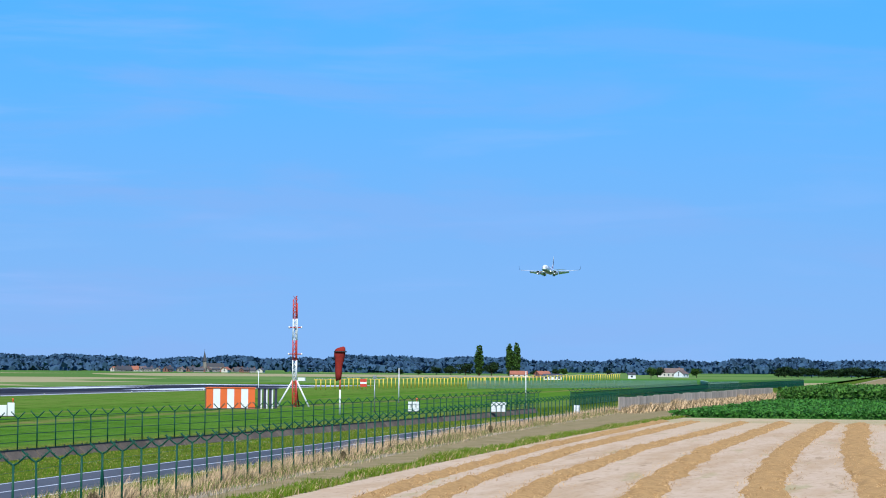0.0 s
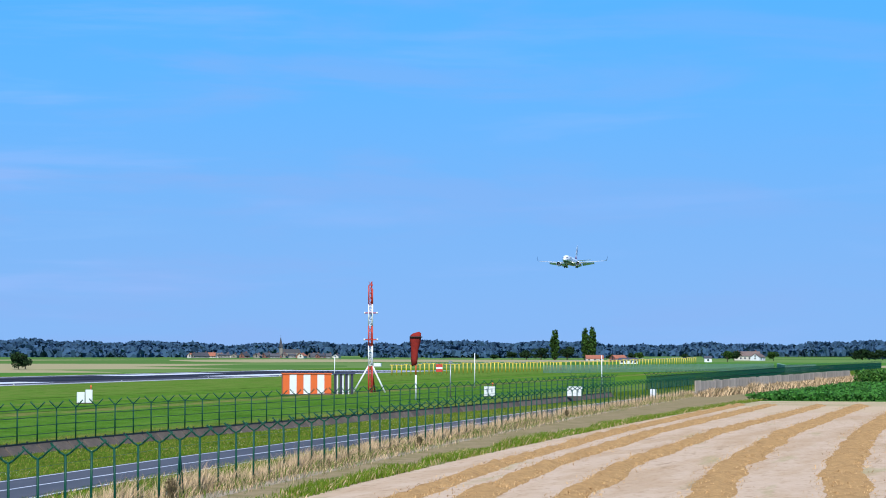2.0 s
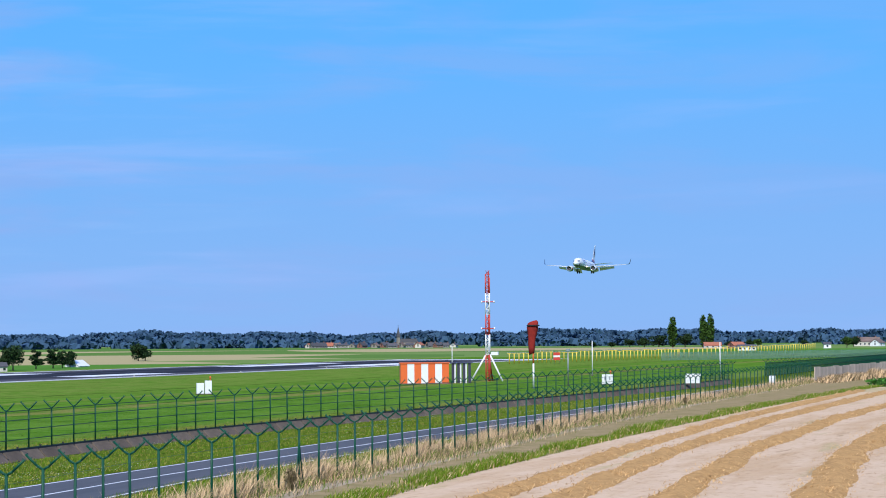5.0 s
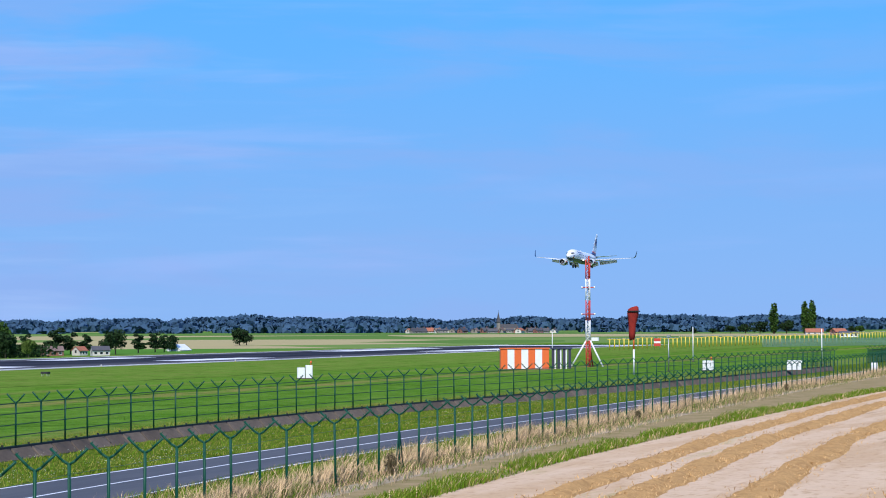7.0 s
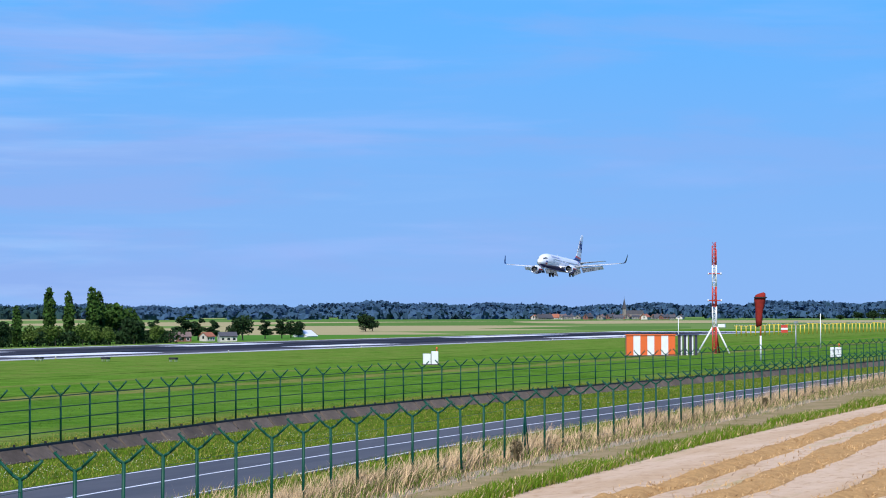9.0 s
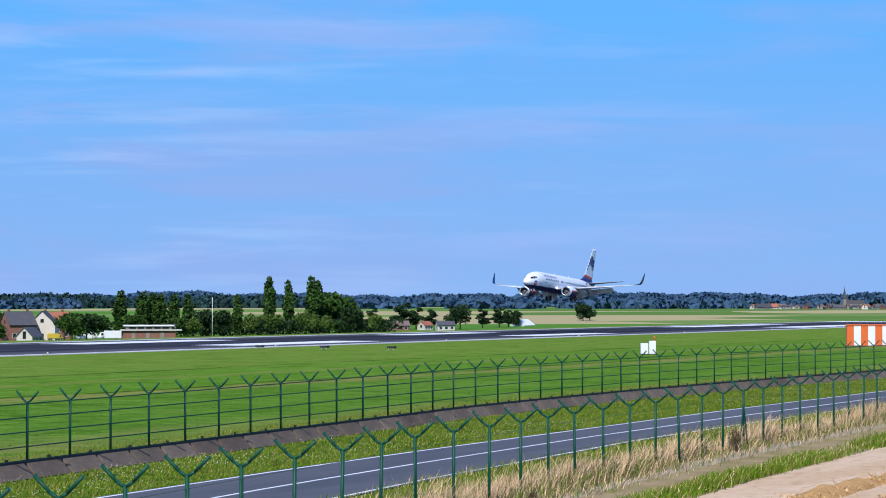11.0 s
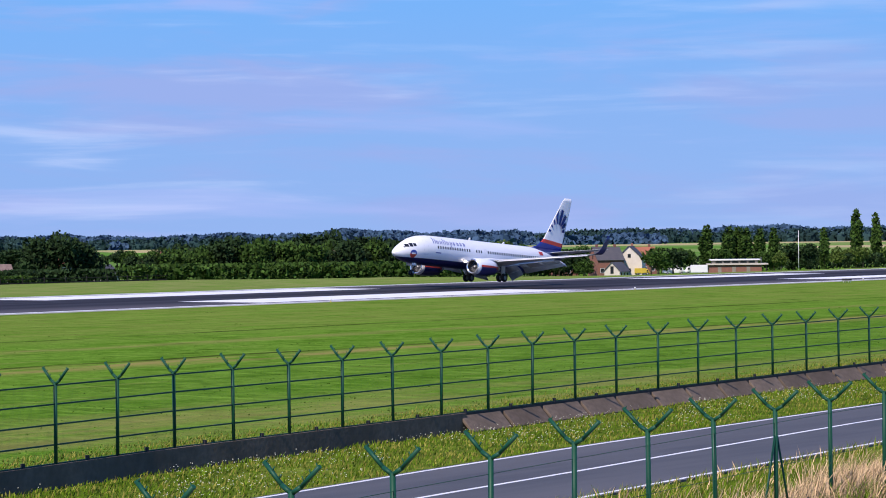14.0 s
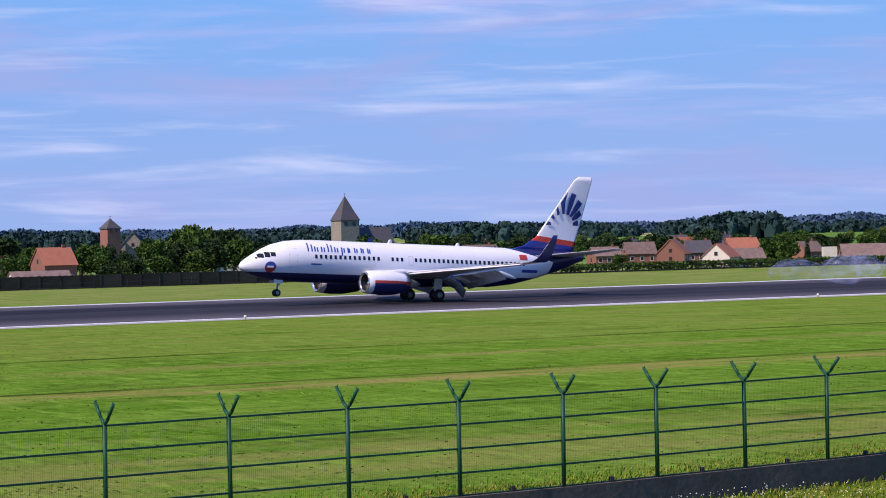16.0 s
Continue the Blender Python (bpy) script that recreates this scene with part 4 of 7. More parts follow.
        # round badge behind the nose
        bm = bmesh.new()
        c = bm.verts.new(side_point(-16.95, 2.72, 0.03)[0:1] + (-16.95, 2.72))
        c.co.x *= side
        rim = []
        for i in range(20):
            a = 2 * math.pi * i / 20
            p = side_point(-16.95 + 0.52 * math.cos(a), 2.72 + 0.52 * math.sin(a), 0.03)
            rim.append(bm.verts.new((side * p[0], p[1], p[2])))
        for i in range(20):
            f = bm.faces.new((c, rim[i], rim[(i + 1) % 20]) if side > 0 else (c, rim[(i + 1) % 20], rim[i]))
            f.material_index = 0 if i < 10 else 1
        part("badge", bm, [LOGO_BLUE, RED], plane, "round blue and red badge")
        bm = bmesh.new()
        patch_strip(bm, -17.25, -16.65, 2.66, 2.84, 0.045, 2, side=side)
        part("badge_bar", bm, BODY_WHITE, plane, "pale bar across the badge")
        bm = bmesh.new()
        patch_strip(bm, -13.0, -11.9, 3.05, 3.18, 0.012, 1, side=side)
        part("small_title_bar", bm, LOGO_BLUE, plane, "small unreadable line of blue writing")
        bm = bmesh.new()
        patch_strip(bm, 10.0, 10.9, 4.25, 4.75, 0.012, 1, side=side)
        part("flag_mark", bm, RED, plane, "small red flag mark")
        bm = bmesh.new()
        patch_strip(bm, 10.2, 12.2, 3.02, 3.3, 0.012, 2, side=side)
        part("registration_bar", bm, LOGO_BLUE, plane, "plain bar in place of the registration")
    for y, h in ((-4.0, 0.35), (3.5, 0.28)):
        bm = bmesh.new()
        loft(bm, [[(-0.03, y, 5.38), (0.03, y, 5.38), (0.03, y + 0.5, 5.38), (-0.03, y + 0.5, 5.38)], [(-0.015, y + 0.25, 5.4 + h), (0.015, y + 0.25, 5.4 + h), (0.015, y + 0.5, 5.4 + h), (-0.015, y + 0.5, 5.4 + h)]])
        part("aerial", bm, BODY_WHITE, plane)
    bm = bmesh.new()
    for side in (1, -1):
        loft(bm, [[(side * 1.95 + r * math.cos(2 * math.pi * i / 10), -6.95 + y, 2.3 + r * math.sin(2 * math.pi * i / 10)) for i in range(10)] for y, r in ((0.02, 0.16), (0.12, 0.17))])
    part("landing_light", bm, LAMP, plane, "landing light in the wing root")
    return plane


BODY_WHITE = material("white_gloss", (0.80, 0.81, 0.83), 0.28, other=(0.70, 0.71, 0.74), scale=0.8, amount=0.25)
LAMP = material("lamp_glow", (1, 0.95, 0.85), 0.3)
LAMP.node_tree.nodes["Principled BSDF"].inputs["Emission Color"].default_value = (1, 0.93, 0.8, 1)
LAMP.node_tree.nodes["Principled BSDF"].inputs["Emission Strength"].default_value = 4
AIRLINER = build_airliner()


def trim_size(ob, k):
    done = set()
    for o in ob.children_recursive:
        o.location = Vector([a * b for a, b in zip(o.location, k)])
        if o.data.name not in done:
            done.add(o.data.name)
            o.data.transform(Matrix.Diagonal((*k, 1)))


trim_size(AIRLINER, (1.02, 1.02, 1.02))

# ---- things on the airfield ----


def level(x, y):
    if x < -241:
        return dip(x, y)
    return 0.3 if x > lerp(FIELD_EDGE, y) else 0.0


def build_marker_hut():
    """Striped equipment shelter."""
    hut = thing("equipment_shelter", pose(-103.8, 365.8, 0, 0, 0, 19) @ Matrix.Scale(1.07, 4), "orange and white striped equipment shelter on the grass", "shelter")
    bm = bmesh.new()
    n = 7
    w = 6.9
    for i in range(n):
        x0 = -w / 2 + i * w / n
        bm = bmesh.new()
        box(bm, x0, x0 + w / n - 0.006, -1.6, 1.6, 0.12, 2.92)
        part("wall_panel", bm, WHITE if i % 2 else ORANGE, hut, "white wall panel" if i % 2 else "orange wall panel")
    bm = bmesh.new()
    box(bm, -w / 2 - 0.1, w / 2 + 0.1, -1.7, 1.7, 2.92, 3.08)
    part("roof", bm, ORANGE, hut, "orange flat roof")
    bm = bmesh.new()
    box(bm, -w / 2 - 0.2, w / 2 + 0.2, -1.8, 1.8, -0.1, 0.12)
    part("plinth", bm, CONCRETE, hut, "concrete plinth")
    cab = thing("equipment_shelter", pose(-99.8, 372.9, 0, 0, 0, 14) @ Matrix.Scale(1.07, 4), "dark blue and white ribbed equipment cabinet beside the striped shelter", "shelter")
    for i in range(7):
        bm = bmesh.new()
        box(bm, -1.4 + i * 0.4, -1.4 + i * 0.4 + (0.36 if i % 2 == 0 else 0.2), -1.2, 1.2, 0.0, 2.85)
        part("wall_panel", bm, WHITE if i % 2 else NAVY, cab)
    bm = bmesh.new()
    box(bm, -1.6, 1.6, -1.35, 1.35, 2.85, 2.98)
    part("roof", bm, NAVY, cab)


build_marker_hut()


def build_mast():
    mast = thing("lattice_mast", pose(-99.6, 388.9, 0) @ Matrix.Scale(1.075, 4), "red and white lattice mast on splayed legs", "mast")
    H = 16.6
    bands = ((0.0, 4.0, RED), (4.0, 7.0, WHITE), (7.0, 10.0, RED), (10.0, 13.2, WHITE), (13.2, H, RED))
    for z0, z1, mat in bands:
        bm = bmesh.new()
        r = 0.36
        for k in range(3):
            a = math.pi / 2 + k * 2 * math.pi / 3
            top = z1 if z1 < H else H - 0.9 * k * 0.6
            rod(bm, (r * math.cos(a), r * math.sin(a), z0), (r * math.cos(a), r * math.sin(a), top), 0.085, n=6)
        z = z0
        k = 0
        while z < z1 - 0.4:
            for i in range(3):
                a, b = math.pi / 2 + i * 2 * math.pi / 3, math.pi / 2 + (i + 1) * 2 * math.pi / 3
                p, q = (r * math.cos(a), r * math.sin(a), z), (r * math.cos(b), r * math.sin(b), min(z + 0.7, z1))
                rod(bm, p, q, 0.045, n=4, caps=False)
                rod(bm, (p[0], p[1], z), (q[0], q[1], z), 0.04, n=4, caps=False)
            z += 0.7
        part("mast_section", bm, mat, mast, "red lattice section" if mat is RED else "white lattice section")
    for z, w in ((11.9, 0.95), (7.9, 1.0)):
        bm = bmesh.new()
        rod(bm, (-w, 0, z), (w, 0, z), 0.09, n=6)
        rod(bm, (0, -w, z), (0, w, z), 0.09, n=6)
        part("cross_arm", bm, RED, mast, "red cross arm")
        bm = bmesh.new()
        for s in (-1, 1):
            rod(bm, (s * w, 0, z - 0.16), (s * w, 0, z + 0.16), 0.12, n=8)
        part("aerial", bm, WHITE, mast, "white aerial on the cross arm")
    for a, mat in ((200, WHITE), (340, WHITE), (90, RED)):
        bm = bmesh.new()
        d = Vector((math.cos(radians(a)), math.sin(radians(a)), 0))
        rod(bm, d * 2.6 + Vector((0, 0, 0)), d * 0.3 + Vector((0, 0, 4.0)), 0.13, n=8)
        part("leg", bm, mat, mast)
    bm = bmesh.new()
    box(bm, 0.5, 1.6, -0.2, 0.2, 3.9, 4.4)
    part("junction_box", bm, WHITE, mast, "white junction box")


build_mast()


SOCK_RED = material("faded_red_fabric", (0.30, 0.030, 0.022), 0.9, other=(0.16, 0.022, 0.020), scale=1.6, amount=0.6, bump=0.03, spec=0.1)


def build_windsock():
    sock = thing("windsock", pose(-78.0, 329.3, 0) @ Matrix.Scale(1.075, 4), "limp red windsock on a white pole", "windsock")
    bm = bmesh.new()
    rod(bm, (0, 0, 0), (0, 0, 3.2), 0.12, n=8)
    part("pole", bm, WHITE, sock)
    bm = bmesh.new()
    rod(bm, (0, 0, 3.2), (0, 0, 5.0), 0.1, n=8)
    rod(bm, (0, 0, 5.6), (0, 0, 8.3), 0.09, n=8)
    part("pole", bm, ORANGE, sock, "orange upper pole")
    bm = bmesh.new()
    rod(bm, (0, 0, 5.0), (0, 0, 5.6), 0.1, n=8)
    part("pole", bm, WHITE, sock)
    bm = bmesh.new()
    rings = []
    for x, z, rx in ((0.0, 8.55, 0.42), (0.0, 8.35, 0.66), (-0.03, 7.9, 0.74), (-0.08, 7.3, 0.66), (-0.14, 6.6, 0.52), (-0.18, 5.9, 0.46), (-0.2, 5.2, 0.42), (-0.22, 4.4, 0.34)):
        rings.append([(x + rx * math.cos(2 * math.pi * i / 14) * (1 + 0.12 * math.sin(5 * i + z * 3)), rx * 0.8 * math.sin(2 * math.pi * i / 14), z + 0.12 * math.cos(2 * math.pi * i / 14)) for i in range(14)])
    loft(bm, rings)
    part("sock", bm, SOCK_RED, sock, "drooping red fabric sock", smooth=True)
    bm = bmesh.new()
    for i in range(16):
        a, b = 2 * math.pi * i / 16, 2 * math.pi * (i + 1) / 16
        rod(bm, (0.78 * math.cos(a), 0.70 * math.sin(a), 8.0), (0.78 * math.cos(b), 0.70 * math.sin(b), 8.0), 0.08, n=5)
    part("hoop", bm, DARK, sock, "dark hoop holding the mouth of the sock")


build_windsock()


def small_pole(x, y, h, label, mat=None, top=False):
    p = thing("pole", pose(x, y, level(x, y)), label, "pole")
    bm = bmesh.new()
    rod(bm, (0, 0, 0), (0, 0, h), 0.10, 0.07, n=8)
    part("shaft", bm, mat or WHITE, p)
    if top:
        bm = bmesh.new()
        box(bm, -0.25, 0.25, -0.15, 0.15, h, h + 0.3)
        part("head", bm, STEEL, p)
    bm = bmesh.new()
    box(bm, -0.22, 0.22, -0.22, 0.22, -0.05, 0.12)
    part("base", bm, CONCRETE, p)


small_pole(-78.1, 351.4, 5.0, "thin grey pole standing on the airfield grass", STEEL, True)
small_pole(-94.2, 444.2, 6.3, "thin white pole standing on the airfield grass")
small_pole(-142.6, 525, 5.4, "thick white pole behind the striped shelter", None, True)
small_pole(-66.6, 418, 6.0, "thin white pole beside the fence")
small_pole(*polar(35.47, 585), 13.1, "tall pale pole beside the brick building")


def cabinet(x, y, w, h, label, lamp=True, door=True, rz=0):
    c = thing("equipment_box", pose(x, y, level(x, y), 0, 0, rz), label, "box")
    bm = bmesh.new()
    box(bm, -w / 2, w / 2, -0.4, 0.4, 0.1, h)
    bmesh.ops.bevel(bm, geom=bm.edges[:], offset=0.03, segments=1, affect="EDGES")
    part("casing", bm, WHITE, c)
    bm = bmesh.new()
    box(bm, -w / 2 - 0.1, w / 2 + 0.1, -0.5, 0.5, -0.05, 0.1)
    part("plinth", bm, CONCRETE, c)
    if door:
        for s in (-0.22, 0.22):
            bm = bmesh.new()
            box(bm, s * w - 0.05 * w, s * w + 0.05 * w, -0.42, -0.4, h * 0.45, h * 0.8)
            part("vent", bm, STEEL, c, "grey vent")
    if lamp:
        bm = bmesh.new()
        rod(bm, (0.3 * w, 0, h), (0.3 * w, 0, h + 0.25), 0.06, n=8)
        rod(bm, (0.3 * w, 0, h + 0.25), (0.3 * w, 0, h + 0.55), 0.14, 0.10, n=10)
        part("beacon", bm, ORANGE, c, "orange beacon on top")


cabinet(-113.5, 296.0, 0.95, 1.45, "white equipment box on the grass", False, False, rz=25)
cabinet(-112.6, 296.5, 0.85, 1.75, "tall narrow white equipment box with an orange beacon", True, False, rz=25)
cabinet(-73.7, 358, 1.6, 1.5, "white equipment box with an orange beacon on the grass", rz=12)
cabinet(-61.7, 362, 2.2, 1.5, "wide white equipment box with two grey vents", False, True, 10)
cabinet(-49.8, 360, 0.9, 1.2, "small white equipment box by the fence", False, False, 8)


def build_approach_lights():
    bm = bmesh.new()
    rod(bm, (0, 0, 0), (0, 0, 2.7), 0.17, n=6)
    src = thing("approach_light", pose(-162.2, 656.5, 0), "yellow approach light pole on the grass", "light pole", "approach light poles")
    part("pole", bm, YELLOW, src)
    bm = bmesh.new()
    box(bm, -0.55, 0.55, -0.1, 0.1, 2.7, 2.85)
    part("crossbar", bm, YELLOW, src)
    for s in (-0.45, 0, 0.45):
        bm = bmesh.new()
        rod(bm, (s, -0.1, 2.85), (s, 0.12, 3.05), 0.1, n=6)
        part("lamp_head", bm, STEEL, src)
    rnd = random.Random(4)
    for k in range(1, 44):
        copy_thing(src, pose(-162.2 + 0.37 * k, 656.5 + 4.0 * k, 0) @ Matrix.Diagonal((1, 1, rnd.uniform(0.95, 1.12), 1)))
    for k in range(44):
        copy_thing(src, pose(-146.5 - 0.40 * k, 832 + 12.1 * k, 0) @ Matrix.Diagonal((1.1, 1, rnd.uniform(1.0, 1.15), 1)))
    sign = thing("warning_board", pose(-150.5, 663, 0, 0, 0, 12), "red and white board among the approach lights", "board")
    bm = bmesh.new()
    box(bm, -0.9, 0.9, -0.06, 0.06, 0.9, 3.0, 0)
    box(bm, -0.9, 0.9, -0.08, -0.061, 1.7, 2.2, 1)
    part("panel", bm, [RED, WHITE], sign)
    bm = bmesh.new()
    for s in (-0.7, 0.7):
        rod(bm, (s, 0.1, 0), (s, 0.1, 2.6), 0.05, n=6)
    part("leg", bm, STEEL, sign)


build_approach_lights()


def build_pale_fence():
    f = thing("mesh_fence", pose(0, 0, 0), "pale green weathered mesh fence far across the grass", "fence")
    bm = bmesh.new()
    for z in (0.1, 1.2, 2.35):
        box(bm, -0.03, 0.03, 0, 5.0, z - 0.03, z + 0.03)
    for i in range(46):
        rod(bm, (0, (i + 0.5) * 5 / 46, 0.05), (0, (i + 0.5) * 5 / 46, 2.4), 0.02, n=3, caps=False)
    rod(bm, (0, 0, 0), (0, 0, 2.6), 0.06, n=6)
    me = bpy.data.meshes.new("mesh_panel")
    bm.to_mesh(me)
    bm.free()
    me.materials.append(PALE_MESH)
    for (x0, y0), (x1, y1) in (((-134.6, 734), (-76.4, 864)), ((-76.4, 864), (-66, 775)), ((-66, 775), (-59.8, 828))):
        d = math.hypot(x1 - x0, y1 - y0)
        rz = -math.degrees(math.atan2(x1 - x0, y1 - y0))
        for k in range(int(d / 5)):
            t = k * 5 / d
            put("mesh_panel", me, f, pose(x0 + (x1 - x0) * t, y0 + (y1 - y0) * t, 0, 0, 0, rz))


build_pale_fence()


def build_board_fence():
    f = thing("board_fence", pose(0, 0, 0), "bleached timber board fence with dry weeds along it", "fence")
    rnd = random.Random(8)
    meshes = []
    for k in range(4):
        bm = bmesh.new()
        h = 2.3 + 0.05 * k
        box(bm, -0.04, 0.04, 0.05, 3.22, 0.0, h)
        bmesh.ops.bevel(bm, geom=bm.edges[:], offset=0.015, segments=1, affect="EDGES")
        me = bpy.data.meshes.new("board")
        bm.to_mesh(me)
        bm.free()
        me.materials.append(TIMBER)
        meshes.append(me)
    n = 64
    for k in range(n):
        y = 352.8 + 3.32 * k
        x = -42.8 + 8.7 * (k / n) + 0.02 * rnd.uniform(-1, 1)
        put("board", rnd.choice(meshes), f, pose(x, y, 0.1, 0, rnd.uniform(-1.5, 1.5), -9.0 + rnd.uniform(-0.8, 0.8)))


build_board_fence()


def build_runway_lights():
    for x in (-155.0, -165.5, -176.0):
        u = thing("approach_path_unit", pose(x, 307, 0) @ Matrix.Scale(0.7, 4), "dark approach path light unit on short legs beside the runway", "runway light", "approach path units")
        bm = bmesh.new()
        box(bm, -0.75, 0.75, -0.6, 0.6, 0.45, 0.85)
        part("housing", bm, DARK, u)
        bm = bmesh.new()
        for sx in (-0.55, 0.55):
            for sy in (-0.4, 0.4):
                rod(bm, (sx, sy, 0), (sx, sy, 0.46), 0.06, n=6)
        part("leg", bm, WHITE, u)
    src = None
    for k in range(12):
        y = -30 + 58 * k
        if src is None:
            src = thing("runway_edge_light", pose(-179.6, y, 0), "small runway edge light on the shoulder", "runway light", "runway edge lights")
            bm = bmesh.new()
            rod(bm, (0, 0, 0), (0, 0, 0.25), 0.05, n=6)
            part("stem", bm, YELLOW, src)
            bm = bmesh.new()
            rod(bm, (0, 0, 0.25), (0, 0, 0.42), 0.13, 0.08, n=8)
            part("lamp_head", bm, WHITE, src)
        else:
            copy_thing(src, pose(-179.6, y, 0))


build_runway_lights()

# ---- the village and farms beyond the runway ----


def window(wall_parent, x, z, w, h, y, frame=True):
    bm = bmesh.new()
    box(bm, x - w / 2, x + w / 2, y - 0.03, y + 0.05, z, z + h)
    g = part("window", bm, GLASS, wall_parent)
    bm = bmesh.new()
    for a, b, c, d in ((x - w / 2 - 0.08, x + w / 2 + 0.08, z - 0.1, z), (x - w / 2 - 0.08, x + w / 2 + 0.08, z + h, z + h + 0.08), (x - w / 2 - 0.08, x - w / 2, z, z + h), (x + w / 2, x + w / 2 + 0.08, z, z + h)):
        box(bm, a, b, y - 0.06, y + 0.03, c, d)
    part("frame", bm, WHITE, g)


def house(az, d, w, depth, eaves, ridge, rel, wall, roof, label, chimney=1, name="house", windows=3, sink=0.0):
    """A gabled house. Its ridge runs along local x; rel turns it from facing the field."""
    x, y = polar(az, d)
    k = size_at(az, d)
    w, depth, eaves, ridge, d = w * k, depth * k, eaves * k, ridge * k, d
    h = thing(name, pose(x, y, level(x, y) - sink, 0, 0, az + rel), label, name.replace("_", " "))
    bm = bmesh.new()
    a, b = w / 2, depth / 2
    v = [bm.verts.new(p) for p in ((-a, -b, -0.5), (a, -b, -0.5), (a, b, -0.5), (-a, b, -0.5), (-a, -b, eaves), (a, -b, eaves), (a, b, eaves), (-a, b, eaves), (-a, 0, ridge), (a, 0, ridge))]
    for f in ((0, 1, 5, 4), (2, 3, 7, 6), (1, 2, 6, 9, 5), (3, 0, 4, 8, 7), (4, 5, 9, 8), (6, 7, 8, 9)):
        bm.faces.new([v[i] for i in f])
    walls = part("wall", bm, wall, h)
    for s in (-1, 1):
        bm = bmesh.new()
        n = Vector((0, s * (ridge - eaves), b)).normalized() * 0.22
        lowy, lowz = s * (b + 0.35), eaves - 0.35 * (ridge - eaves) / b
        pts = [Vector((-a - 0.3, 0, ridge)), Vector((a + 0.3, 0, ridge)), Vector((a + 0.3, lowy, lowz)), Vector((-a - 0.3, lowy, lowz))]
        vs = [bm.verts.new(p + Vector((0, 0, 0.02))) for p in pts] + [bm.verts.new(p + n) for p in pts]
        for f in ((0, 1, 2, 3), (4, 7, 6, 5), (0, 4, 5, 1), (1, 5, 6, 2), (2, 6, 7, 3), (3, 7, 4, 0)):
            bm.faces.new([vs[i] for i in f])
        part("roof", bm, roof, h)
    for k in range(chimney):
        bm = bmesh.new()
        cx = (-0.7 + 1.4 * k) * a if chimney > 1 else 0.6 * a
        box(bm, cx - 0.35, cx + 0.35, -0.3, 0.3, ridge - 0.6, ridge + 0.9)
        part("chimney", bm, BRICK, h, "brick chimney")
    for k in range(windows):
        wx = -a + w * (k + 0.5) / windows
        window(walls, wx, min(1.0, eaves * 0.3), min(1.1, w / windows * 0.5), min(1.3, eaves * 0.45), -b)
    # windows in the gables
    for s in (-1, 1):
        for z in (1.0, eaves + 0.3):
            if z + 1.0 > ridge - 0.6:
                continue
            bm = bmesh.new()
            box(bm, s * a - 0.05, s * a + 0.05, -0.5, 0.5, z, z + 1.1)
            part("window", bm, GLASS, walls)
    return h


house(67.9, 566, 9.5, 7.2, 2.8, 6.4, 78, RENDERED, ROOF_BROWN, "pale gabled house with a brown tiled roof behind the hedge")
house(65.75, 628, 8.6, 8.0, 2.6, 5.2, 12, BRICK, ROOF_BROWN, "low brick house with a brown hipped-looking roof")
house(64.8, 634, 9.2, 8.0, 3.0, 6.4, 4, BRICK, ROOF_BROWN, "brick house with a dark brown roof and wide front")
house(63.85, 620, 9.5, 8.4, 3.0, 7.1, 70, BRICK, ROOF_RED, "red brick gabled house edged in orange tiles")
house(63.2, 632, 8.0, 8.0, 3.0, 6.5, 8, BRICK, ROOF_DARK, "house with a dark slate roof beside the brick gable", 2)
house(62.55, 540, 8.0, 7.5, 2.9, 6.2, 62, RENDERED, ROOF_RED, "pale rendered house with an orange gable roof")
house(61.85, 545, 8.0, 6.5, 2.3, 4.8, 10, RENDERED, ROOF_BROWN, "low pale extension with a weathered brown roof", 0)
house(62.0, 590, 9.0, 8.0, 4.0, 7.3, 15, BRICK, ROOF_RED, "brick house with an orange tiled roof behind the pale one", 2)
house(60.2, 570, 6.0, 7.0, 3.4, 6.0, 30, BRICK, ROOF_BROWN, "narrow brick house behind the trees")
house(58.2, 552, 21.5, 10.0, 2.0, 5.2, 2, BRICK, ROOF_BROWN, "long low barn with a brown tiled roof", 0, "barn", 6)
house(54.6, 540, 5.5, 6.0, 2.6, 4.8, 40, RENDERED, ROOF_DARK, "small white shed with a grey roof between trees", 0, "shed", 2)
house(70.9, 640, 9.0, 8.0, 3.0, 6.2, 60, RENDERED, ROOF_BROWN, "pale house among garden trees")
house(69.2, 660, 11.0, 8.0, 3.0, 6.6, 10, BRICK, ROOF_BROWN, "brick house with a brown roof among garden trees")
house(80.9, 560, 9.5, 8.5, 5.2, 9.6, 14, BRICK, ROOF_RED, "brick house with a bright orange tiled roof", 1)
house(81.3, 520, 14.5, 6.0, 2.3, 4.0, 3, RENDERED, ROOF_BROWN, "long low shed with a weathered roof beside the hedge", 0, "shed", 5)
house(82.6, 560, 9.0, 8.0, 3.0, 7.0, 10, RENDERED, ROOF_DARK, "pale house with a grey roof at the village edge")
house(76.05, 640, 9.5, 8.0, 4.6, 7.6, 4, RENDERED, ROOF_DARK, "house with a pale grey roof between trees")
house(55.9, 700, 12.0, 8.0, 3.0, 6.0, 20, RENDERED, ROOF_RED, "low house with an orange roof behind the trees")
house(40.75, 566, 7.5, 8.0, 4.4, 7.8, 15, BRICK, ROOF_DARK, "tall brick house with a dark slate roof and chimneys", 2)
house(40.05, 572, 6.0, 7.0, 4.6, 8.0, 75, RENDERED, ROOF_DARK, "white gabled wing of the tall house")
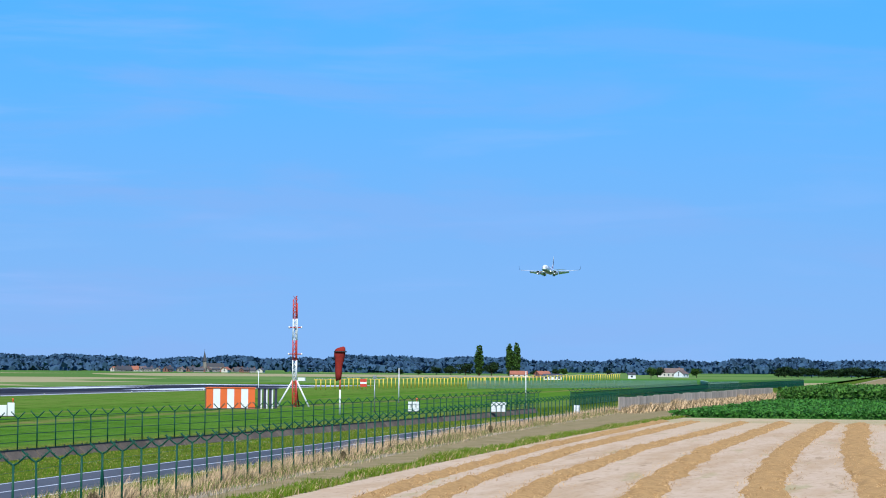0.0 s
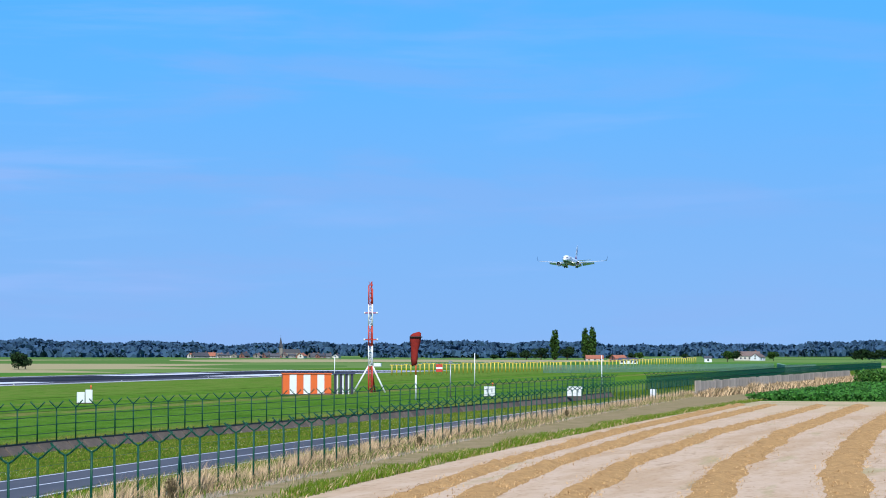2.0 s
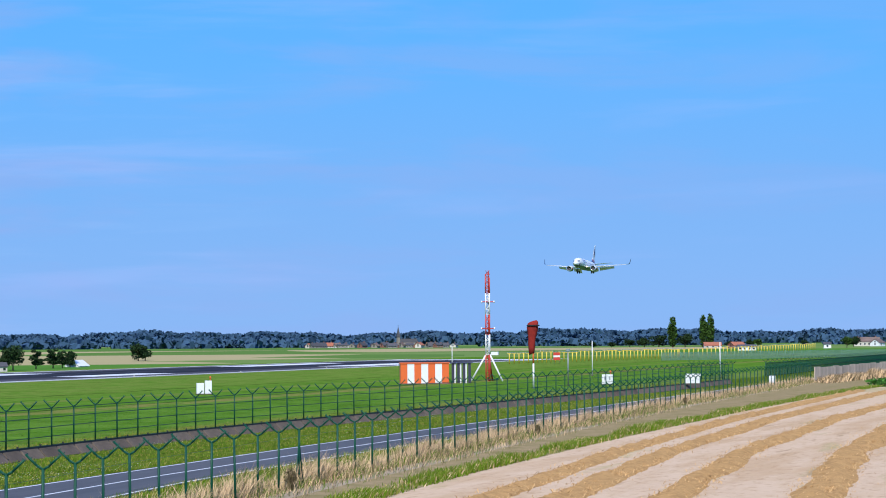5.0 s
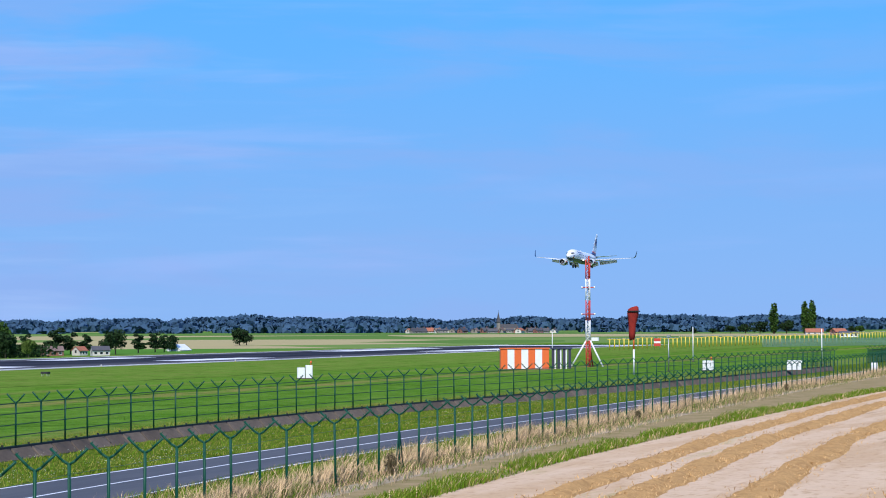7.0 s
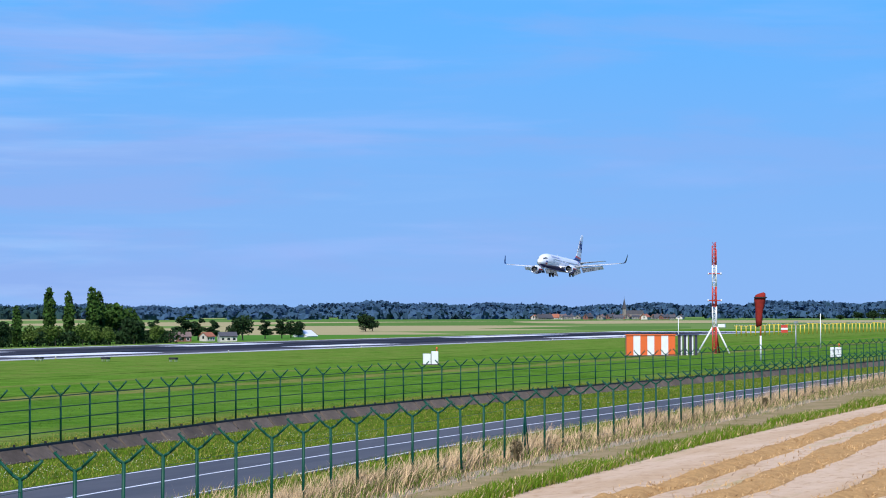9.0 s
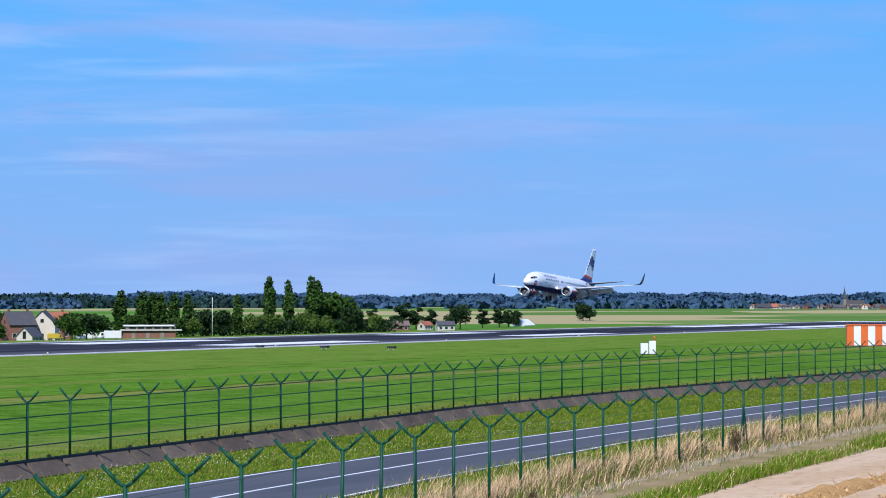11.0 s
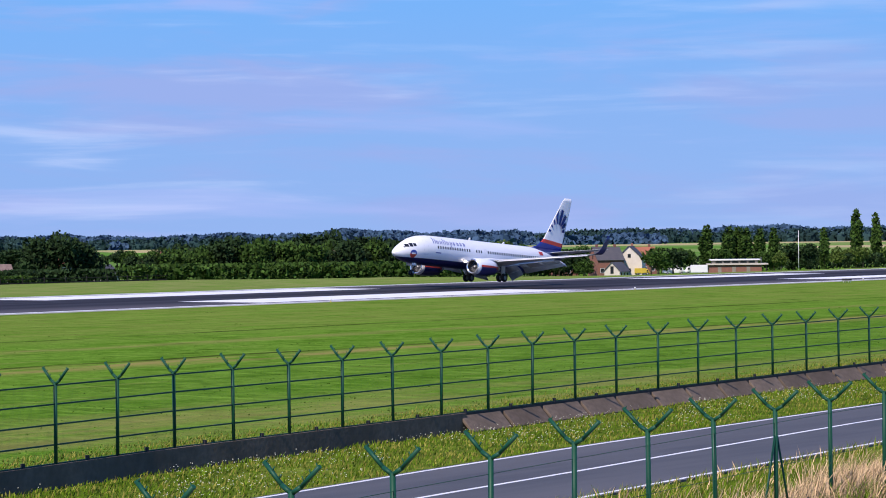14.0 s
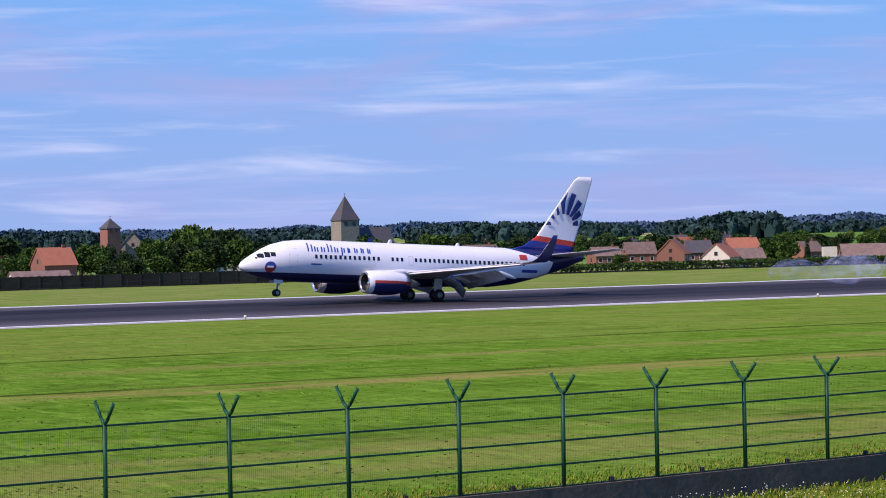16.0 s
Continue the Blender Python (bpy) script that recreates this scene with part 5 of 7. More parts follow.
house(39.75, 590, 7.0, 7.0, 4.4, 7.6, 8, BRICK, ROOF_RED, "house with an orange roof behind the gabled wing")
house(40.45, 548, 6.4, 4.4, 1.6, 3.8, 62, RENDERED, ROOF_DARK, "low pale cottage in front of the tall house", 0)
house(41.9, 575, 6.0, 6.0, 2.6, 5.6, 20, BRICK, ROOF_RED, "small house with an orange roof beside the hedge")
house(30.35, 755, 7.5, 6.0, 1.8, 3.4, 6, BRICK, ROOF_BROWN, "small brick house beneath pines", 0)
house(29.05, 750, 6.2, 5.0, 2.0, 3.4, 8, RENDERED, ROOF_DARK, "small white house beneath pines", 0)
house(29.6, 760, 4.0, 4.0, 1.8, 3.2, 40, RENDERED, ROOF_RED, "tiny house with an orange roof beneath pines", 0)
house(26.9, 835, 9.0, 6.0, 0.4, 2.6, 60, WHITE, WHITE, "white peaked tent at the runway edge", 0, "tent", 0)
house(9.43, 1390, 11.5, 8.0, 1.6, 3.8, 5, RENDERED, ROOF_RED, "far farm building with a bright red roof", 0, "barn", 3)
house(8.77, 1340, 8.5, 8.0, 1.8, 4.0, 30, BRICK, ROOF_RED, "far house with an orange roof", 0)
house(8.5, 1110, 9.6, 6.0, 2.0, 3.0, 4, WHITE, ROOF_DARK, "far low white building", 0, "shed", 4)
house(6.31, 1300, 4.6, 4.0, 2.6, 3.6, 3, WHITE, ROOF_DARK, "small white hut far down the field", 0, "hut", 1)
house(5.25, 1560, 19.0, 9.0, 3.4, 6.6, 4, RENDERED, ROOF_BROWN, "far farmhouse with pale walls and a brown roof", 2, "farmhouse", 6)
house(4.95, 1545, 8.0, 8.0, 2.5, 5.0, 60, WHITE, ROOF_BROWN, "far white gabled farm building", 0, "barn", 2)
_r = random.Random(21)
for _k in range(24):
    house(16.6 + 4.1 * _k / 24 + _r.uniform(-0.08, 0.08), _r.uniform(1600, 1690), _r.uniform(4.5, 8), 5, _r.uniform(1.4, 2.2), _r.uniform(3.0, 4.4), _r.uniform(0, 90), _r.choice((STONE, BRICK, RENDERED)), _r.choice((ROOF_RED, ROOF_DARK, ROOF_BROWN, ROOF_DARK)), "distant small village house below the woods")
for _k in range(12):
    house(44.5 + 9.5 * _k / 12 + _r.uniform(-0.3, 0.3), _r.uniform(800, 980), _r.uniform(9, 13), 8, 3.0, _r.uniform(5.5, 7.5), _r.uniform(0, 90), _r.choice((RENDERED, BRICK)), _r.choice((ROOF_RED, ROOF_DARK, ROOF_BROWN)), "house half hidden behind the wood", 1, windows=2)
for _k in range(9):
    house(62.5 + 7.5 * _k / 9 + _r.uniform(-0.3, 0.3), _r.uniform(700, 860), _r.uniform(9, 12), 8, 3.0, _r.uniform(6.5, 8.0), _r.uniform(0, 90), _r.choice((RENDERED, BRICK)), _r.choice((ROOF_RED, ROOF_DARK, ROOF_BROWN)), "house in the village behind the front row", 1, windows=2)


def church(az, d, tip, spire_base, w, label, nave=True, slim=False):
    x, y = polar(az, d)
    c = thing("church", pose(x, y, level(x, y), 0, 0, az + 18), label, "church")
    g = level(x, y)
    k = size_at(az, d)
    tip, spire_base, w = 6.8 + (tip - 6.3) * k, 6.8 + (spire_base - 6.3) * k, w * k
    bm = bmesh.new()
    box(bm, -w / 2, w / 2, -w / 2, w / 2, -1, spire_base - g)
    tower = part("tower", bm, STONE if nave else BRICK, c)
    for s in (-0.22, 0.22):
        bm = bmesh.new()
        box(bm, s * w - 0.09 * w, s * w + 0.09 * w, -w / 2 - 0.06, -w / 2 + 0.3, spire_base - g - 0.28 * w, spire_base - g - 0.08 * w)
        part("belfry_opening", bm, GLASS, tower, "dark belfry opening")
    bm = bmesh.new()
    q = w / 2 + 0.3
    base = [bm.verts.new((sx * q, sy * q, spire_base - g)) for sx, sy in ((-1, -1), (1, -1), (1, 1), (-1, 1))]
    bot = [bm.verts.new((sx * q, sy * q, spire_base - g - 0.25)) for sx, sy in ((-1, -1), (1, -1), (1, 1), (-1, 1))]
    mid = [bm.verts.new((sx * q * 0.62, sy * q * 0.62, spire_base - g + (tip - spire_base) * 0.36)) for sx, sy in ((-1, -1), (1, -1), (1, 1), (-1, 1))]
    top = bm.verts.new((0, 0, tip - g))
    for i in range(4):
        j = (i + 1) % 4
        bm.faces.new((bot[i], bot[j], base[j], base[i]))
        bm.faces.new((base[i], base[j], mid[j], mid[i]))
        bm.faces.new((mid[i], mid[j], top))
    part("spire", bm, ROOF_DARK, c, "dark slate pyramid spire")
    bm = bmesh.new()
    rod(bm, (0, 0, tip - g - 0.3), (0, 0, tip - g + 0.1 * (tip - spire_base)), 0.08, n=6)
    rod(bm, (-0.5, 0, tip - g + 0.6), (0.5, 0, tip - g + 0.6), 0.06, n=6)
    part("cross", bm, DARK, c)
    if nave:
        bm = bmesh.new()
        a, b, e, r = 8, w * 0.55, (spire_base - g) * 0.45, (spire_base - g) * 0.82
        v = [bm.verts.new(p) for p in ((w / 2, -b, -1), (w / 2 + 2 * a, -b, -1), (w / 2 + 2 * a, b, -1), (w / 2, b, -1), (w / 2, -b, e), (w / 2 + 2 * a, -b, e), (w / 2 + 2 * a, b, e), (w / 2, b, e), (w / 2, 0, r), (w / 2 + 2 * a, 0, r))]
        for k, f in enumerate(((0, 1, 5, 4), (2, 3, 7, 6), (1, 2, 6, 9, 5), (3, 0, 4, 8, 7), (4, 5, 9, 8), (6, 7, 8, 9))):
            bm.faces.new([v[i] for i in f]).material_index = 1 if k > 3 else 0
        part("nave", bm, [STONE, ROOF_DARK], c, "stone nave with a slate roof")


church(72.9, 800, 20.9, 11.4, 8.0, "village church with a stone tower and broad slate spire")
church(18.09, 1690, 17.4, 8.6, 2.3, "far village church with a slender dark steeple")
church(79.35, 700, 13.0, 9.6, 5.0, "square brick tower with a pyramid slate roof", False)
house(78.75, 705, 5.0, 9.0, 8.5, 13.4, 80, STONE, ROOF_DARK, "old stone house with a steep gable beside the tower", 1)


def brick_hall():
    x, y = polar(37.2, 583)
    h = thing("flat_roofed_building", pose(x, y, level(x, y), 0, 0, 35) @ Matrix.Scale(1.1, 4), "red brick building with a flat two-tier white-edged roof", "building")
    bm = bmesh.new()
    box(bm, -7.4, 7.2, -4, 4, -0.5, 2.5)
    wall = part("wall", bm, BRICK, h)
    bm = bmesh.new()
    box(bm, -8.0, 9.0, -4.6, 4.6, 2.5, 2.85)
    part("roof_edge", bm, RENDERED, h, "pale roof edge")
    bm = bmesh.new()
    box(bm, -6.6, 6.2, -3, 3, 2.85, 3.75)
    part("clerestory", bm, STONE, h)
    bm = bmesh.new()
    box(bm, -7.2, 6.8, -3.5, 3.5, 3.75, 4.1)
    part("roof", bm, WHITE, h)
    for k in range(5):
        bm = bmesh.new()
        box(bm, -5.6 + 2.3 * k, -3.8 + 2.3 * k, -3.05, -2.9, 3.0, 3.6)
        part("window", bm, GLASS, h)
    for k in range(3):
        bm = bmesh.new()
        box(bm, -5.0 + 4.0 * k, -4.0 + 4.0 * k, -4.06, -3.9, 0.0, 2.0)
        part("door", bm, STONE, wall)
    small_pole(x + 8 * math.cos(radians(37)), y + 8 * math.sin(radians(37)), 5.0, "thin lamp pole beside the brick building", STEEL)


brick_hall()


def van(az, d, length, h, mat, label, rz=0, cab=True):
    x, y = polar(az, d)
    v = thing("van", pose(x, y, level(x, y), 0, 0, az + rz) @ Matrix.Scale(1.08, 4), label, "van")
    bm = bmesh.new()
    box(bm, -length / 2, length * (0.22 if cab else 0.5), -1.05, 1.05, 0.55, h)
    bmesh.ops.bevel(bm, geom=bm.edges[:], offset=0.08, segments=2, affect="EDGES")
    part("body", bm, mat, v)
    if cab:
        bm = bmesh.new()
        loft(bm, [[(length * 0.22 + 0.05, s, z) for s, z in ((-1, 0.5), (1, 0.5), (1, h * 0.85), (-1, h * 0.85))], [(length * 0.36, s, z) for s, z in ((-1, 0.5), (1, 0.5), (0.9, h * 0.82), (-0.9, h * 0.82))], [(length * 0.44, s, z) for s, z in ((-1, 0.5), (1, 0.5), (0.95, h * 0.5), (-0.95, h * 0.5))], [(length * 0.5, s, z) for s, z in ((-0.95, 0.5), (0.95, 0.5), (0.9, h * 0.42), (-0.9, h * 0.42))]])
        c = part("cab", bm, mat, v)
        bm = bmesh.new()
        box(bm, length * 0.26, length * 0.36, -1.02, 1.02, h * 0.52, h * 0.76)
        part("cab_window", bm, GLASS, c)
    for sx in (-0.3, 0.33):
        for sy in (-0.95, 0.95):
            wheel(v, "wheel", 0, 0, 0, 0.38, 0.13).matrix_local = pose(sx * length, sy, 0.38, 0, 0, 90)
    return v


van(38.88, 570, 6.2, 2.6, WHITE, "white box van parked beside the brick building")
van(38.28, 572, 6.6, 2.7, WHITE, "white lorry parked beside the brick building", 180)
van(39.75, 570, 4.4, 2.0, YELLOW, "yellow service van parked near the houses")
van(40.0, 575, 4.2, 1.8, YELLOW, "yellow pickup parked near the houses", 180)
van(67.3, 555, 4.4, 1.7, STEEL, "silver car parked by the hedge")
van(74.6, 470, 4.4, 1.6, STEEL, "grey car parked by the garden fence")
van(73.6, 472, 4.6, 1.9, WHITE, "white car parked by the garden fence")
van(79.1, 500, 4.6, 1.9, WHITE, "white car parked by the long shed")


def container(az, d, w, h, label):
    x, y = polar(az, d)
    c = thing("container", pose(x, y, level(x, y), 0, 0, az) @ Matrix.Scale(1.09, 4), label, "container")
    bm = bmesh.new()
    box(bm, -w / 2, w / 2, -1.5, 1.5, 0, h)
    bmesh.ops.bevel(bm, geom=bm.edges[:], offset=0.04, segments=1, affect="EDGES")
    part("body", bm, RENDERED, c)
    bm = bmesh.new()
    box(bm, -0.5, 0.5, -1.54, -1.45, 0.1, 2.1)
    part("door", bm, STEEL, c)


container(59.6, 540, 3.6, 4.8, "tall pale block beside the barn")


def hedge(points, h, w, mat, label, n, size=0.3):
    """A clipped hedge of leaves along a line."""
    rnd = random.Random(int(h * 1000) + len(points) + n)
    vs, fs = [], []
    segs = [math.dist(a, b) for a, b in zip(points, points[1:])]
    total = sum(segs)
    for _ in range(n):
        t = rnd.uniform(0, total)
        i = 0
        while t > segs[i]:
            t -= segs[i]
            i += 1
        (x0, y0), (x1, y1) = points[i], points[i + 1]
        x, y = x0 + (x1 - x0) * t / segs[i] + rnd.uniform(-w, w), y0 + (y1 - y0) * t / segs[i] + rnd.uniform(-w, w)
        c = Vector((x, y, level(x, y) + h * rnd.random() ** 0.6))
        a, b = Vector((rnd.gauss(0, 1), rnd.gauss(0, 1), rnd.gauss(0, 1))).normalized() * size, Vector((rnd.gauss(0, 1), rnd.gauss(0, 1), rnd.gauss(0, 1))).normalized() * size
        k = len(vs)
        vs += [c - a, c + b, c + a, c - b]
        fs.append((k, k + 1, k + 2, k + 3))
    o = new("hedge", mesh_of("hedge", vs, fs, mat))
    tagged(o, label, "hedge", kind="stuff")


hedge([(-317, 190), (-317, 235), (-318, 281)], 1.35, 0.7, LEAF, "clipped green hedge along the airfield boundary", 7000, 0.22)


def garden_wall():
    """A tall dark wall of board bays between concrete posts behind the rails."""
    w = thing("garden_wall", pose(0, 0, 0), "dark weathered board wall along the back of the gardens", "wall")
    bay, pier = bmesh.new(), bmesh.new()
    for k in range(9):
        box(bay, -0.05 - 0.01 * (k % 2), 0.05, 0.1 + 0.311 * k, 0.1 + 0.311 * k + 0.303, 0.1, 1.75 + 0.03 * (k % 3))
    box(pier, -0.1, 0.1, -0.1, 0.1, -0.3, 1.85)
    bm_, pm_ = bpy.data.meshes.new("bay"), bpy.data.meshes.new("pier")
    for src, me, mat in ((bay, bm_, DARK_BOARD), (pier, pm_, DARK_BOARD)):
        src.normal_update()
        src.to_mesh(me)
        src.free()
        me.materials.append(mat)
    for k in range(22):
        y = 106 + 3.0 * k
        z = level(-324, y)
        put("pier", pm_, w, pose(-324, y, z))
        put("bay", bm_, w, pose(-324, y, z))


DARK_BOARD = material("dark_boards", (0.028, 0.026, 0.024), 0.95, other=(0.050, 0.045, 0.036), scale=0.6, amount=0.6, rand=0.3, spec=0.1)
garden_wall()
hedge([polar(43.6, 545), polar(42.4, 555), polar(41.4, 560)], 8.0, 2.5, LEAF_DARK, "tall dark conifer hedge beside the houses", 5000, 0.5)


hedge([polar(38.2, 628), polar(35, 632), polar(32, 655), polar(30.6, 668)], 5.2, 5.0, LEAF_DARK, "dark undergrowth beneath the poplars and garden trees", 7000, 0.55)
hedge([polar(53.8, 504), polar(49, 502), polar(44.2, 506)], 5.6, 5.0, LEAF, "leafy undergrowth along the edge of the wood", 9000, 0.6)
hedge([polar(57.5, 505), polar(54.4, 505)], 4.6, 4.0, LEAF_DARK, "dark undergrowth beneath the tall trees", 4000, 0.5)


def garden_fence():
    f = thing("rail_fence", pose(0, 0, 0), "low post and rail fence on the far airfield boundary", "fence")
    post, rail = bmesh.new(), bmesh.new()
    box(post, -0.06, 0.06, -0.06, 0.06, -0.2, 1.15)
    box(rail, -0.03, 0.03, 0, 4.8, 0.80, 0.90)
    box(rail, -0.03, 0.03, 0, 4.8, 0.05, 0.28)
    pm, rm = bpy.data.meshes.new("post"), bpy.data.meshes.new("rail")
    post.to_mesh(pm), rail.to_mesh(rm)
    post.free(), rail.free()
    pm.materials.append(DARK_BOARD), rm.materials.append(DARK_BOARD)
    for k in range(46):
        y = 90 + 4.8 * k
        x = -315
        put("post", pm, f, pose(x, y, level(x, y)))
        put("rail", rm, f, pose(x, y, level(x, y), 0, 0, 0))


garden_fence()

# ---- trees ----


def leaf_cloud(rnd, blobs, n, size, upright=0.0):
    """Leaf clumps over a set of overlapping lobes: (centre, radii)."""
    vs, fs = [], []
    w = [b[1][0] * b[1][1] + b[1][0] * b[1][2] for b in blobs]
    for _ in range(n):
        (cx, cy, cz), (rx, ry, rz) = rnd.choices(blobs, w)[0]
        d = Vector((rnd.gauss(0, 1), rnd.gauss(0, 1), rnd.gauss(0, 1))).normalized()
        r = rnd.random() ** 0.28
        c = Vector((cx + d.x * rx * r, cy + d.y * ry * r, cz + d.z * rz * r))
        a = Vector((rnd.gauss(0, 1), rnd.gauss(0, 1), rnd.gauss(0, 1 + upright))).normalized()
        b = a.cross(Vector((rnd.gauss(0, 1), rnd.gauss(0, 1), rnd.gauss(0, 1)))).normalized()
        s = size * rnd.uniform(0.6, 1.35)
        k = len(vs)
        vs += [c - a * s, c + b * s * 0.7, c + a * s + d * s * 0.3, c - b * s * 0.7]
        fs.append((k, k + 1, k + 2, k + 3))
    return vs, fs


def tree_source(kind, seed):
    """A tree of unit-less kind about 10 m high, to be copied and scaled."""
    rnd = random.Random(seed)
    t = thing("tree", pose(0, 0, -60 - seed), "", "tree", "")
    bm = bmesh.new()
    if kind == "poplar":
        blobs = [((rnd.uniform(-0.12, 0.12), rnd.uniform(-0.12, 0.12), 1.2 + k * 0.95), (0.95 * math.sin(0.55 + k * 0.27) ** 0.8 + 0.1,) * 2 + (0.95,)) for k in range(9)]
        n, size, trunk, mat = 1300, 0.26, 0.22, LEAF
    elif kind == "pine":
        blobs = [((rnd.uniform(-1.4, 1.4), rnd.uniform(-1.4, 1.4), 2.6 + k * 0.75), (2.3 - 0.18 * k, 2.3 - 0.18 * k, 0.75)) for k in range(9)]
        n, size, trunk, mat = 1300, 0.36, 0.26, LEAF_DARK
    elif kind == "cypress":
        blobs = [((0, 0, 0.6 + k * 1.0), (1.25 - 0.10 * k, 1.25 - 0.10 * k, 1.0)) for k in range(9)]
        n, size, trunk, mat = 1100, 0.26, 0.2, LEAF_DARK
    elif kind == "orchard":
        blobs = [((rnd.uniform(-1.6, 1.6), rnd.uniform(-1.6, 1.6), rnd.uniform(4.4, 7.6)), (rnd.uniform(1.8, 2.8), rnd.uniform(1.8, 2.8), rnd.uniform(1.5, 2.2))) for k in range(8)]
        n, size, trunk, mat = 1200, 0.40, 0.24, LEAF_LIGHT
    else:
        blobs = [((rnd.uniform(-2.2, 2.2), rnd.uniform(-2.2, 2.2), rnd.uniform(2.8, 7.6)), (rnd.uniform(1.5, 2.7), rnd.uniform(1.5, 2.7), rnd.uniform(1.3, 2.2))) for k in range(12)]
        n, size, trunk, mat = 1700, 0.40, 0.3, LEAF if kind == "round" else LEAF_DARK
    rod(bm, (0, 0, -0.3), (0.05, 0.03, 5.5), trunk, trunk * 0.45, n=8)
    for k in range(6):
        a, z = k * 1.1 + rnd.random(), 2.0 + 0.6 * k
        l = 1.9 if kind not in ("poplar", "cypress") else 0.6
        rod(bm, (0, 0, z), (l * math.cos(a), l * math.sin(a), z + 1.5), trunk * 0.4, trunk * 0.12, n=5)
    part("trunk", bm, BARK, t)
    vs, fs = leaf_cloud(rnd, blobs, n, size, 1.5 if kind == "poplar" else 0.0)
    c = new("crown", mesh_of("crown", vs, fs, mat))
    c.parent = t
    return t


KINDS = {"poplar": [tree_source("poplar", s) for s in (1, 2)], "pine": [tree_source("pine", s) for s in (3, 4)], "cypress": [tree_source("cypress", 5)],
         "orchard": [tree_source("orchard", s) for s in (6, 7)], "round": [tree_source("round", s) for s in (8, 9, 10)], "dark": [tree_source("dark", s) for s in (11, 12, 13)]}
TREE_LABELS = {"poplar": "tall slim leafy poplar", "pine": "spreading dark pine", "cypress": "dense dark columnar conifer", "orchard": "light green tree with clear trunk", "round": "broad leafy green tree", "dark": "dense dark green tree"}
_t = random.Random(77)


def tree(kind, az, d, h, wide=1.0, where="beyond the runway", group=""):
    x, y = polar(az, d)
    src = _t.choice(KINDS[kind])
    s = h / 10.0 * size_at(az, d)
    if kind == "pine":
        wide *= 1.3
    o = copy_thing(src, pose(x, y, level(x, y), 0, 0, _t.uniform(0, 360)) @ Matrix.Diagonal((s * wide, s * wide, s, 1)))
    tagged(o, TREE_LABELS[kind] + " " + where, "tree", group)
    return o


def D(el):
    """Distance at which the low ground beyond the runway is seen at that angle below the horizon."""
    return 10.9 / math.tan(radians(-el))


# poplars and garden trees in front of the far fields
for kind, az, d, h, w in (("poplar", 33.9, 650, 19.2, 1.0), ("poplar", 33.37, 652, 17.8, 1.0), ("poplar", 32.72, 650, 19.0, 1.25), ("poplar", 32.55, 655, 17.8, 1.1), ("round", 32.02, 665, 16.8, 1.0), ("round", 31.8, 672, 14.5, 0.9),
                          ("poplar", 37.98, 612, 14.2, 1.5), ("poplar", 37.38, 612, 13.9, 1.5), ("poplar", 37.1, 615, 13.6, 1.5), ("poplar", 36.92, 612, 13.4, 1.6), ("poplar", 36.54, 612, 13.2, 1.4), ("poplar", 36.13, 612, 13.3, 1.3), ("poplar", 34.78, 615, 13.0, 1.2),
                          ("dark", 35.62, 608, 9.2, 1.1), ("dark", 35.2, 606, 9.0, 1.0), ("round", 36.35, 600, 7.8, 1.0), ("round", 38.9, 600, 8.8, 1.0), ("round", 38.4, 602, 8.2, 1.0), ("round", 39.5, 562, 9.2, 1.0), ("dark", 39.2, 600, 8.0, 1.1), ("round", 37.6, 606, 8.8, 1.0), ("round", 41.4, 600, 10.0, 1.0),
                          ("orchard", 34.44, 628, 7.6, 1.0), ("orchard", 33.73, 610, 7.5, 1.1), ("orchard", 33.0, 612, 8.2, 1.0), ("orchard", 32.3, 640, 7.0, 1.0), ("dark", 31.6, 642, 9.8, 1.0), ("orchard", 30.98, 650, 7.2, 1.0), ("orchard", 32.65, 640, 7.4, 1.0), ("orchard", 35.95, 590, 6.8, 1.0), ("orchard", 34.1, 640, 7.0, 1.0),
                          ("pine", 31.58, 770, 8.0, 1.0), ("pine", 31.05, 770, 8.2, 1.1), ("pine", 30.22, 775, 10.6, 1.15), ("pine", 29.85, 780, 9.0, 1.0), ("pine", 29.46, 770, 8.2, 1.0), ("dark", 28.63, 775, 10.2, 0.95), ("dark", 28.85, 782, 8.8, 0.9), ("pine", 28.01, 800, 8.0, 1.0), ("pine", 27.55, 810, 8.5, 1.0), ("dark", 27.09, 830, 7.2, 0.9), ("pine", 27.3, 815, 7.4, 1.0),
                          ("dark", 25.24, 930, 8.6, 1.15), ("dark", 25.05, 935, 7.6, 1.1)):
    tree(kind, az, d, h, w)
# a dense wood
for k in range(64):
    az = 44.0 + 9.8 * k / 63 + _t.uniform(-0.15, 0.15)
    ridge = float(np.interp(az, [43.8, 44.9, 46.9, 48.3, 49.4, 51.2, 52.8, 54.0], [8.2, 10.0, 13.2, 14.0, 14.1, 12.8, 11.4, 9.0]))
    tree(_t.choice(("round", "round", "dark")), az, 512 + _t.choice((0, 9, 18)) + _t.uniform(-4, 4), ridge * _t.uniform(0.86, 1.02), _t.uniform(0.8, 1.05), "in the wood beyond the runway", "wood beyond the runway")
for k in range(16):
    tree("dark", 41.9 + 2.2 * k / 16, 552 + _t.uniform(-4, 4), _t.uniform(6.4, 8.0), 0.8, "in the row beside the houses")
